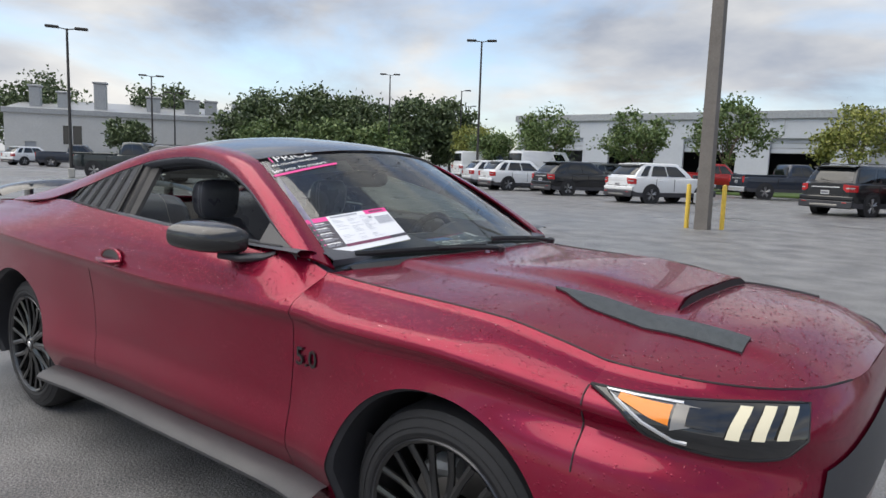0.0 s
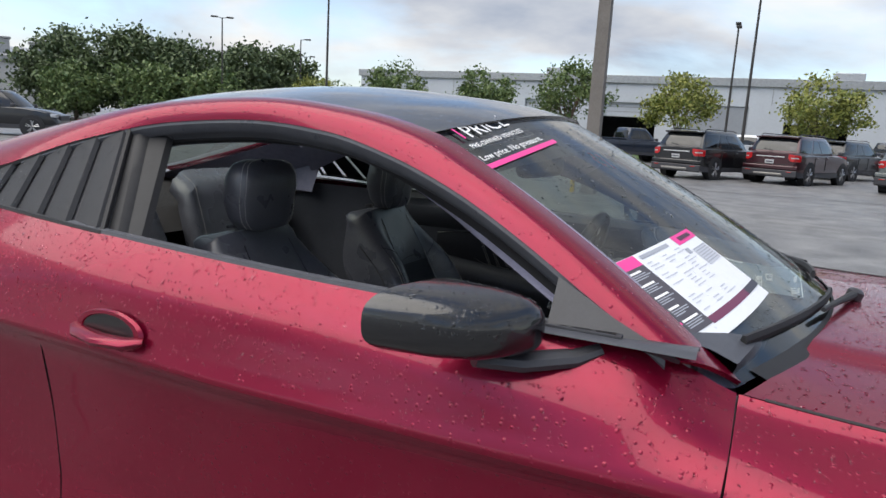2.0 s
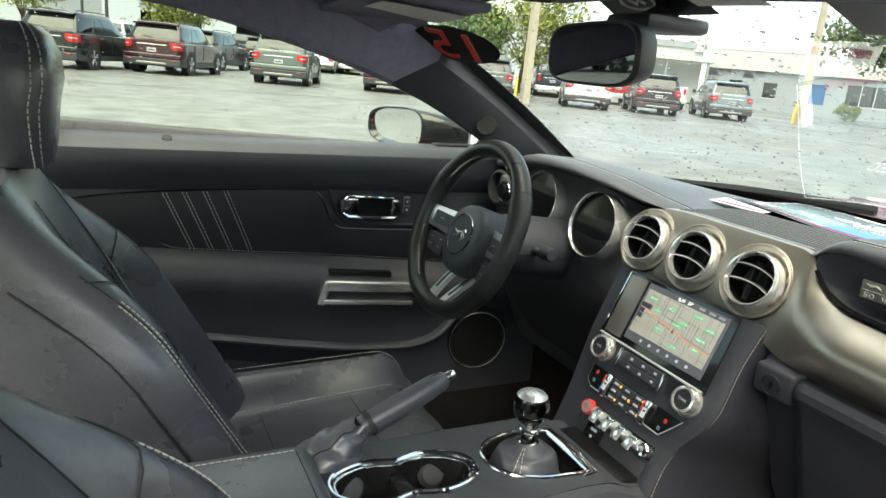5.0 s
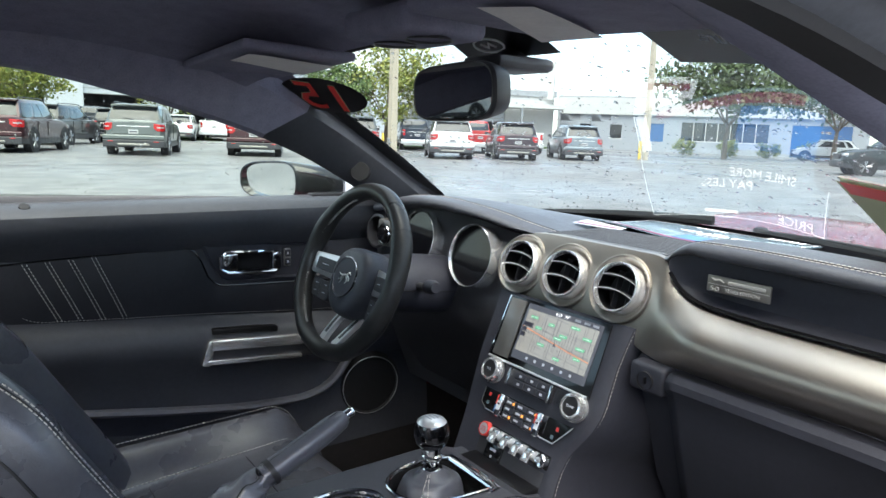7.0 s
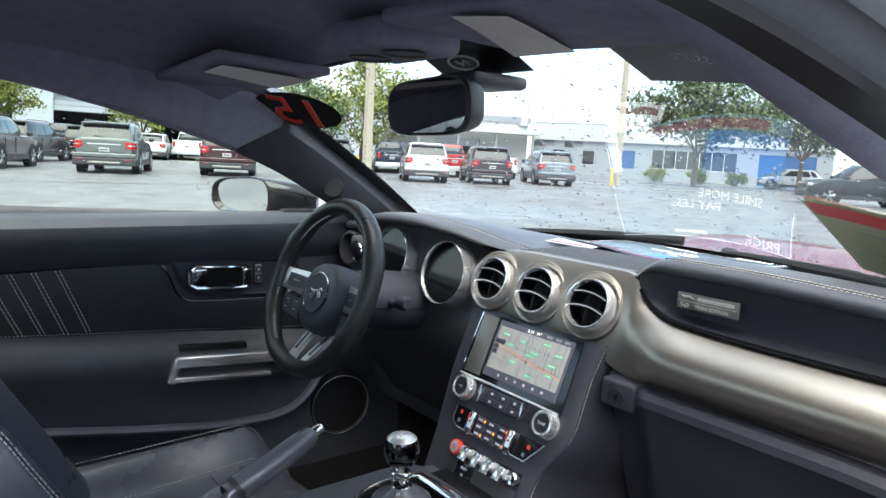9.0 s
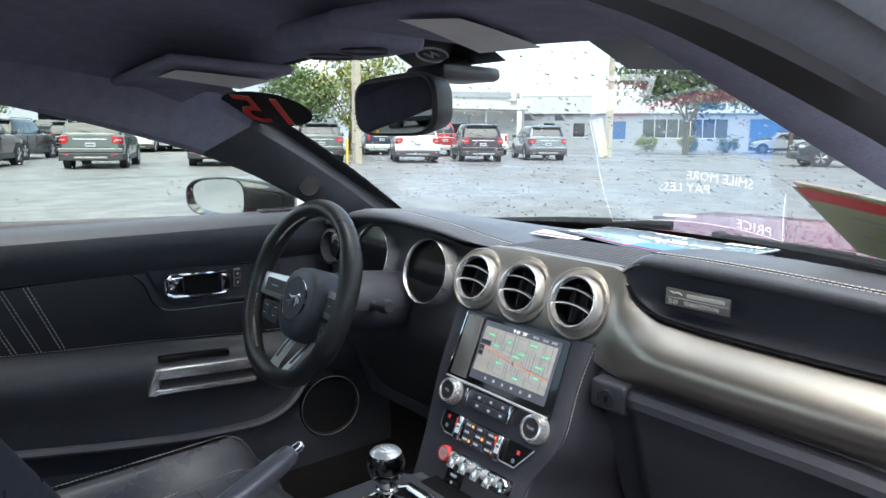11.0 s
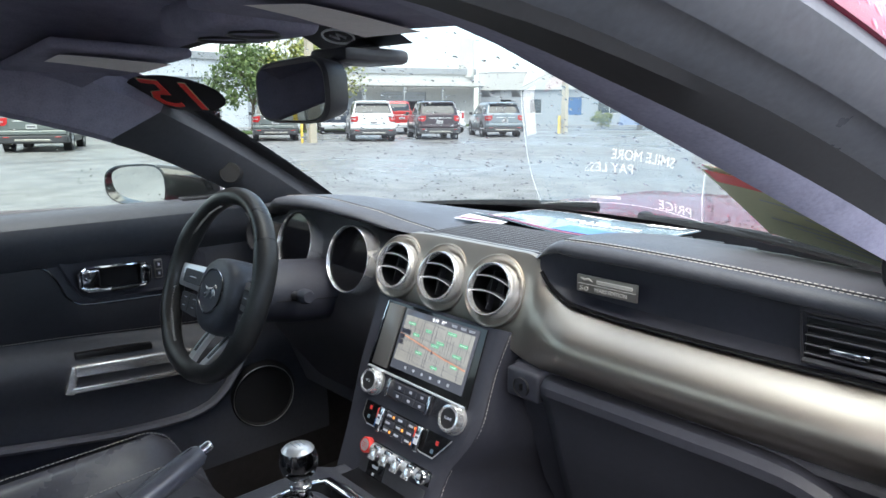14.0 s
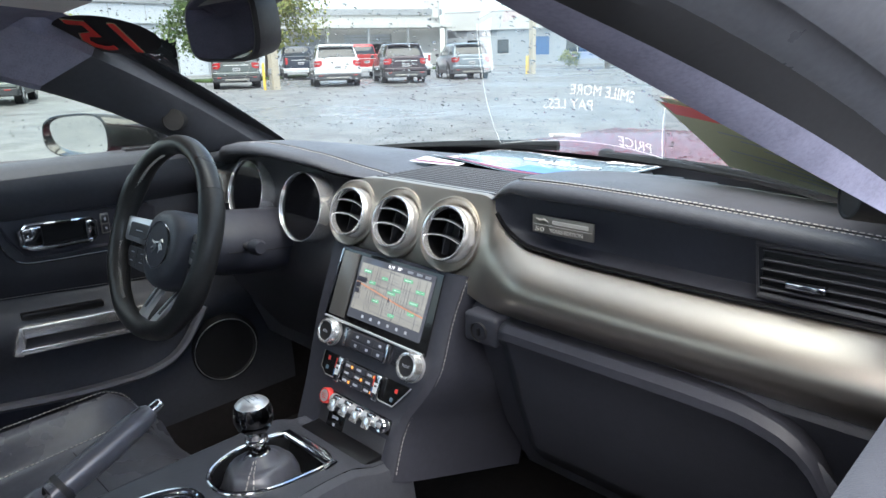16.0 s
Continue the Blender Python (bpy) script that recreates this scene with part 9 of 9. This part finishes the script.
w_edge = vehicle("crossover", P_WHITE, parked("crossover", (-9.9, 24.9), 62), "white crossover with black wheels on wet asphalt", group="row of parked cars")
b_esc = vehicle("crossover", P_BLACK, parked("crossover", (-15.2, 27.5), 62), "black crossover parked beside white ones", group="row of parked cars")
copy_thing(w_edge, parked("crossover", (-19.9, 29.3), 60))
vehicle("sedan", P_BLACK, parked("sedan", (-27, 37), 55), "black saloon parked behind the coupe", group="row of parked cars")
# second row
b_pk = vehicle("pickup", P_BLUE, parked("pickup", (-8.8, 38.0), 40), "dark blue pickup truck parked across the lot", group="parked pickups")
w_pk = vehicle("pickup", P_WHITE, parked("pickup", (-4.6, 43.5), 45), "white pickup truck parked across the lot", group="parked pickups")
r_pk = vehicle("pickup", P_RED, parked("pickup", (-14.5, 42.5), 45), "red pickup truck parked by the service bays", group="parked pickups")
vehicle("pickup", P_GREEN, parked("pickup", (-36.5, 14.6), 40), "dark green pickup truck standing alone", group="parked pickups")
copy_thing(b_suv, parked("suv", (-30.0, 15.0), 35))
copy_thing(b_pk, parked("pickup", (-62, 22), 60))
copy_thing(w_edge, parked("crossover", (-66, 21), 100))
copy_thing(w_pk, parked("pickup", (14.9, 46.0), 66))
copy_thing(b_pk, parked("pickup", (23.3, 34.0), 60))
copy_thing(r_pk, parked("pickup", (25.3, 30.4), 58))
copy_thing(w_pk, parked("pickup", (29.6, 30.9), 57))
copy_thing(w_pk, parked("pickup", (20.2, 35.2), 62))
copy_thing(b_suv, parked("suv", (3.2, 33.8), 60))
copy_thing(w_pk, parked("pickup", (-1.5, 41.5), 60))
copy_thing(b_suv, parked("suv", (7.0, 38.0), 65))
copy_thing(w_edge, parked("crossover", (12.2, 45.0), 65))
copy_thing(g_suv, parked("suv", (35.4, 32.4), 56))
copy_thing(b_pk, parked("pickup", (6.5, 44.0), 65))
van = vehicle("van", P_WHITE, parked("van", (-33, 43.5), 60), "tall white panel van parked behind the cars", group="parked vans")
copy_thing(van, parked("van", (-24.5, 39.2), 70))
copy_thing(g_suv, parked("suv", (-22.0, 44.0), 40))
copy_thing(w_edge, parked("crossover", (57.0, 23.0), 120))
vehicle("suv", P_GREEN, pose(33.2, 11.4, 0, 0, 0, 128), "dark grey sport utility vehicle standing side-on", group="parked cars")
for x, y, h in ((-31, 26, 50), (-40, 33, 50), (-52, 30, 50), (-24, 33, 55)):
    copy_thing(w_edge if x != -40 else b_esc, parked("crossover", (x, y), h))


# ---- lamp posts and bollards ----
def light_pole(x, y, h, arms, material, turn=0.0, r=0.09):
    p = thing("street_lamp", "tall lot lamp post with two flat heads" if arms == 2 else "tall lot lamp post with one flat head", "street lamp", "lot lamps")
    part("pole", tube([(0, 0, 0), (0, 0, h * 0.5), (0, 0, h)], [r, r * 0.82, r * 0.62], 8), material, p)
    part("pole_base", box(-r * 1.8, r * 1.8, -r * 1.8, r * 1.8, 0, 0.5, 0.04, 1), M_CURB, p)
    for s in ((1, -1) if arms == 2 else (1,)):
        part("arm", tube([(0, 0, h - 0.05), (s * 0.45, 0, h + 0.03)], 0.03, 6), M_METAL, p)
        part("lamp_head", box(min(s * 0.35, s * 0.98), max(s * 0.35, s * 0.98), -0.17, 0.17, h - 0.02, h + 0.10, 0.03, 1), M_METAL, p)
    p.matrix_world = pose(x, y, 0, 0, 0, turn)
    return p


for x, y, h, arms, turn in ((-24.6, 35, 9.4, 2, 35), (-35.3, 13.6, 7.6, 2, 65), (-53, 27.6, 7.8, 2, 60), (-65.5, 36.8, 7.8, 2, 60), (-44.4, 47.3, 9.8, 2, 40), (-43, 57, 9.2, 1, 40), (-51, 69, 8.8, 2, 40), (-0.3, 38.9, 9.2, 2, 100), (-1.6, 47.2, 8.8, 2, 90)):
    light_pole(x, y, h, arms, M_METAL, turn)


def concrete_pole(x, y, h, material, lean=0.0):
    p = thing("lamp_post", "square weathered concrete lamp post with a conduit box", "lamp post", "concrete posts")
    w = 0.14
    part("post", grid([[Vector((sx * w * k + lean * z, sy * w * k, z)) for sx, sy in ((1, 1), (-1, 1), (-1, -1), (1, -1))] for z, k in ((0, 1.1), (h * 0.5, 0.95), (h, 0.78))], loop=True, flip=True), material, p)
    part("conduit_box", box(-w - 0.10, -w + 0.02, -0.07, 0.07, 0.62, 0.86, 0.01, 1), M_GALV, p)
    part("conduit", tube([(-w - 0.03, 0, 0.0), (-w - 0.03, 0, 0.62)], 0.02, 6), M_GALV, p)
    for s in (1, -1):
        part("lamp_head", box(min(s * 0.2, s * 0.95), max(s * 0.2, s * 0.95), -0.17, 0.17, h, h + 0.12, 0.03, 1), M_METAL, p)
    p.matrix_world = pose(x, y, 0)
    return p


def bollard(x, y):
    b = thing("bollard", "yellow-painted steel bollard on wet asphalt", "bollard", "bollards")
    part("tube", lathe([(0.055, 0.0), (0.055, 1.02), (0.045, 1.06), (0.0, 1.08)], None, 16), M_YELLOW, b)
    b.matrix_world = pose(x, y, 0)


for x, y, mt in ((-2.85, 14.35, M_POLE), (15.6, 24.6, M_POLE2), (33.5, 25.0, M_POLE2)):
    concrete_pole(x, y, 10.0, mt)
    d = Vector((x + 0.3, y + 0.8, 0)).normalized()
    bollard(x - 0.42, y + 0.1)
    bollard(x + 0.30, y + 0.5)


# ---- trees ----
def tree(x, y, h, spread, leaf, seed, trunk_h=1.6, dens=1.0, low=0.32, label="leafy lot tree with a rounded open crown", size=0.13):
    """A tapered trunk with limbs and a crown of clumps of small leaves."""
    rnd = random.Random(seed)
    t = thing("tree", label, "tree", "lot trees")
    bm = bmesh.new()
    tips = []
    tube([(0, 0, 0), (0.03, 0.02, trunk_h * 0.6), (0.05, -0.02, trunk_h)], [0.05 * h * 0.55, 0.04 * h * 0.5, 0.03 * h * 0.5], 8, bm=bm)
    for k in range(7):
        a = 2 * math.pi * k / 7 + rnd.uniform(-0.3, 0.3)
        rr, zz = spread * rnd.uniform(0.35, 0.75), h * rnd.uniform(0.60, 0.90)
        mid = Vector((math.cos(a) * rr * 0.45, math.sin(a) * rr * 0.45, trunk_h + (zz - trunk_h) * 0.5))
        tip = Vector((math.cos(a) * rr, math.sin(a) * rr, zz))
        tube([(0.05, -0.02, trunk_h * 0.92), mid, tip], [0.02 * h * 0.45, 0.011 * h * 0.45, 0.01], 6, bm=bm)
        tips += [tip, mid.lerp(tip, 0.5)]
        for j in range(2):
            b = a + rnd.uniform(-0.7, 0.7)
            tp = mid + Vector((math.cos(b) * spread * 0.35, math.sin(b) * spread * 0.35, h * rnd.uniform(0.0, 0.22)))
            tube([mid, tp], [0.008 * h * 0.45, 0.008], 5, bm=bm)
            tips.append(tp)
    part("trunk", bm, M_BARK, t)
    verts, faces = [], []
    zc, hz_ = h * (0.5 + low / 2), h * (0.5 - low / 2)
    centres = list(tips)
    for _ in range(int(34 * dens)):
        a, u = rnd.uniform(0, 2 * math.pi), rnd.uniform(-0.9, 1)
        r = math.sqrt(max(0, 1 - u * u)) * rnd.uniform(0.55, 1.0) * (0.85 + 0.25 * math.sin(3 * a + seed))
        centres.append(Vector((math.cos(a) * r * spread, math.sin(a) * r * spread, zc + u * hz_ * rnd.uniform(0.8, 1.02))))
    for c in centres:
        cs = spread * rnd.uniform(0.13, 0.26)
        for _ in range(int(rnd.uniform(60, 105) * dens)):
            d = Vector((rnd.gauss(0, 1), rnd.gauss(0, 1), rnd.gauss(0, 0.75))) * cs * 0.62
            p = c + d
            n1 = Vector((rnd.gauss(0, 1), rnd.gauss(0, 1), rnd.gauss(0, 1))).normalized()
            n2 = n1.cross(Vector((rnd.gauss(0, 1), rnd.gauss(0, 1), rnd.gauss(0, 1)))).normalized()
            s = size * rnd.uniform(0.6, 1.3)
            i = len(verts)
            verts += [p - n1 * s, p + n2 * s * 0.55, p + n1 * s, p - n2 * s * 0.55]
            faces.append((i, i + 1, i + 2, i + 3))
    me = bpy.data.meshes.new("crown")
    me.from_pydata([tuple(q) for q in verts], [], faces)
    me.materials.append(leaf)
    cr = new("crown", me)
    cr.parent = t
    tagged(cr, kind="stuff")
    t.matrix_world = pose(x, y, 0)
    return t


OAK = "dark broad oak with a dense uneven crown"
for i, (x, y, h, s) in enumerate(((-63, 45, 7.6, 4.6), (-58, 49, 9.0, 4.8), (-53, 52, 8.2, 4.6), (-48.5, 54.5, 8.6, 4.5), (-46, 59, 8.2, 4.0), (-60, 55, 8.6, 4.6), (-66, 49, 6.2, 3.6))):
    tree(x, y, h, s, M_LEAF_OAK, 20 + i, 1.4, 1.35, 0.12, OAK, 0.24)
for i, (x, y, h, s) in enumerate(((-51, 45, 5.4, 3.6), (-57, 42, 5.0, 3.4), (-46, 48, 5.2, 3.3))):
    tree(x, y, h, s, M_LEAF_MID, 40 + i, 1.2, 1.1, 0.15, "mid-green spreading tree in front of dark oaks", 0.2)
for i, (x, y, h, s, lf) in enumerate(((-24, 43, 5.6, 2.7, M_LEAF_MID), (-18, 45.4, 5.6, 2.6, M_LEAF_MID), (-12.3, 47.4, 6.2, 2.9, M_LEAF_MID), (-5, 50.4, 6.0, 3.0, M_LEAF_YEL), (3.9, 49.5, 5.9, 2.9, M_LEAF_YEL), (13.0, 49.6, 5.6, 2.8, M_LEAF_YEL), (-35, 49, 4.8, 2.6, M_LEAF_YEL), (-31, 46, 4.0, 2.4, M_LEAF_MID))):
    tree(x, y, h, s, lf, 60 + i, 1.7, 1.0, 0.30, "small lot tree with a loose rounded crown")
tree(24.0, 38.8, 7.0, 3.8, M_LEAF_YEL, 80, 1.8, 1.2, 0.22, "yellow-green tree on a grass island")
tree(20.5, 39.2, 5.8, 2.6, M_LEAF_MID, 81, 1.8, 1.0, 0.25)
tree(43.8, 26.2, 7.6, 5.2, M_LEAF_OAK, 82, 2.4, 1.2, 0.42, "broad oak with brown limbs before the office", 0.2)
tree(52.0, 22.6, 7.8, 4.6, M_LEAF_OAK, 83, 2.4, 1.1, 0.42, "broad oak with brown limbs before the office", 0.2)
tree(-70, 34, 5.0, 2.6, M_LEAF_OAK, 84, 1.2, 0.8, 0.2, OAK, 0.2)
tree(-61, 43, 3.0, 1.8, M_LEAF_OAK, 85, 0.8, 0.7, 0.2, OAK, 0.2)
for i, (x, y) in enumerate(((-104, 22), (-98, 36), (-92, 50), (-86, 62), (-80, 72))):
    tree(x, y, 11, 6.5, M_LEAF_OAK, 90 + i, 2, 1.0, 0.1, OAK, 0.32)
for i, (x, y) in enumerate(((50.5, 34.0), (52.2, 31.0), (54.0, 28.5), (55.5, 26.0))):
    tree(x, y, 1.3, 1.0, M_LEAF_YEL, 100 + i, 0.3, 0.5, 0.0, "low yellow-flowering shrub before the office", 0.09)


# ---- rain on the coupe ----
def raindrops(at, count, parent, seed, small=0.0009, large=0.0034, name="rain_water"):
    """Many water beads on a surface at(a, b), a and b from 0 to 1, in one mesh."""
    rnd = random.Random(seed)
    verts, faces = [], []
    na, nb = 72, 22
    net = [[at(i / na, j / nb) for j in range(nb + 1)] for i in range(na + 1)]

    def spot(a, b):
        i, j = min(int(a * na), na - 1), min(int(b * nb), nb - 1)
        f_, g_ = a * na - i, b * nb - j
        return net[i][j].lerp(net[i + 1][j], f_).lerp(net[i][j + 1].lerp(net[i + 1][j + 1], f_), g_)

    for _ in range(count):
        a, b = rnd.random(), rnd.random()
        p = spot(a, b)
        e = 0.004
        t1, t2 = spot(min(a + e, 1), b) - spot(max(a - e, 0), b), spot(a, min(b + e, 1)) - spot(a, max(b - e, 0))
        n = t1.cross(t2)
        if n.length < 1e-12:
            continue
        n.normalize()
        if n.z < -0.05 or (abs(n.z) <= 0.05 and n.y * p.y < 0):
            n = -n
        x = t1.normalized()
        y = n.cross(x)
        r = small + (large - small) * rnd.random() ** 3.2
        sx, sy, turn = rnd.uniform(0.85, 1.25), rnd.uniform(0.85, 1.15), rnd.uniform(0, 1)
        h = r * rnd.uniform(0.40, 0.62)
        i = len(verts)
        for k, z in ((1.0, -0.05), (0.86, 0.55), (0.50, 0.90)):
            for j in range(7):
                q = 2 * math.pi * (j / 7 + turn)
                verts.append(p + x * (r * k * sx * math.cos(q)) + y * (r * k * sy * math.sin(q)) + n * (h * z))
        verts.append(p + n * h)
        for ring_ in (0, 7):
            for j in range(7):
                faces.append((i + ring_ + j, i + ring_ + (j + 1) % 7, i + ring_ + 7 + (j + 1) % 7, i + ring_ + 7 + j))
        for j in range(7):
            faces.append((i + 14 + j, i + 14 + (j + 1) % 7, i + 21))
    me = bpy.data.meshes.new(name)
    me.from_pydata([tuple(v) for v in verts], [], faces)
    smooth(me, 80)
    me.materials.append(M_DROP)
    ob = new(name, me)
    ob.parent = parent
    ob.matrix_parent_inverse = Matrix()
    return tagged(ob, "scattered beads of rain water", kind="stuff")


raindrops(lambda a, b: hood_at(0.82 + 1.44 * a, -1 + 1.5 * b), 7600, car, 1, 0.001, 0.004)
raindrops(lambda a, b: hood_at(0.82 + 1.44 * a, 0.5 + 0.5 * b), 900, car, 2)
raindrops(lambda a, b: roof(-1 + 2 * b, 0.41 * a), 6800, car, 3, 0.001, 0.004)
raindrops(lambda a, b: rail_point(0.02 + 0.80 * a, 0.04 + 0.92 * b), 4200, car, 4, 0.001, 0.0038)
raindrops(lambda a, b: flank(-1.6 + 2.38 * a, 0.75 + 0.24 * b), 3600, car, 5)
raindrops(lambda a, b: flank(0.80 + 0.99 * a, 0.75 + 0.24 * b), 1200, car, 6)
raindrops(lambda a, b: flank(-0.5 + 2.2 * a, 0.50 + 0.22 * b), 420, car, 7, 0.0007, 0.0022)
raindrops(lambda a, b: ws(-0.94 + 1.88 * a, 0.06 + 0.90 * b), 3000, car, 8, 0.0009, 0.0036)
raindrops(lambda a, b: roof(-0.95 + 1.9 * b, 0.44 + 0.5 * a), 900, car, 9)
raindrops(lambda a, b: fascia(0.02 + 0.7 * a, 0.55 + 0.43 * b), 500, car, 10, 0.0007, 0.0022)
raindrops(lambda a, b: Vector((-2.45 + 0.16 * a, -0.6 + 1.2 * b, 1.168)), 260, car, 11)


def belt_point(a, b):
    x = -0.58 + 1.28 * a
    return Vector((x, -y_top(x) + 0.002 + 0.013 * b, z_top(x) + 0.0085))


raindrops(belt_point, 160, car, 12, 0.0012, 0.0036)


def seal_point(a, b):
    l = L(0.04 + 0.56 * a)
    return l + Vector((0, -0.0062 + 0.002 * b, 0.004 - 0.014 * b))


raindrops(seal_point, 130, car, 13, 0.0012, 0.0032)


def shell_point(a, b):
    """The outer shell of the right door mirror."""
    q = math.pi * (0.05 + 0.95 * a)
    c, k = curve1((0, 0.1035), (0.35, 0.082), (0.65, 0.05), (1, 0.004))(b), curve1((0, 0.42), (0.35, 0.83), (0.65, 0.955), (1, 1.002))(b)
    return mirror_at(c, q, k)


raindrops(shell_point, 330, car, 14, 0.0009, 0.0028)


def glass_point(a, b):
    """The driver's window."""
    l = L(0.10 + 0.49 * a)
    lo, hi = Vector((l.x, 0.808, 1.04)), Vector((l.x, abs(l.y) + 0.004, l.z - 0.01))
    return lo.lerp(hi, 0.04 + 0.92 * b) + Vector((0, 0.015 * math.sin(math.pi * b) + 0.001, 0))


raindrops(glass_point, 700, car, 15, 0.0008, 0.0024)


def louvre_point(a, b):
    """The louvred quarter window on the right."""
    l = L(T_B + 0.015 + 0.16 * a)
    xb = l.x + 0.135 * max(0, (l.x + 1.02) / 0.395)
    lo = Vector((xb, -y_top(xb), z_top(xb)))
    return lo.lerp(l, 0.05 + 0.9 * b) + Vector((0, -0.005, 0))


raindrops(louvre_point, 420, car, 16, 0.001, 0.003)
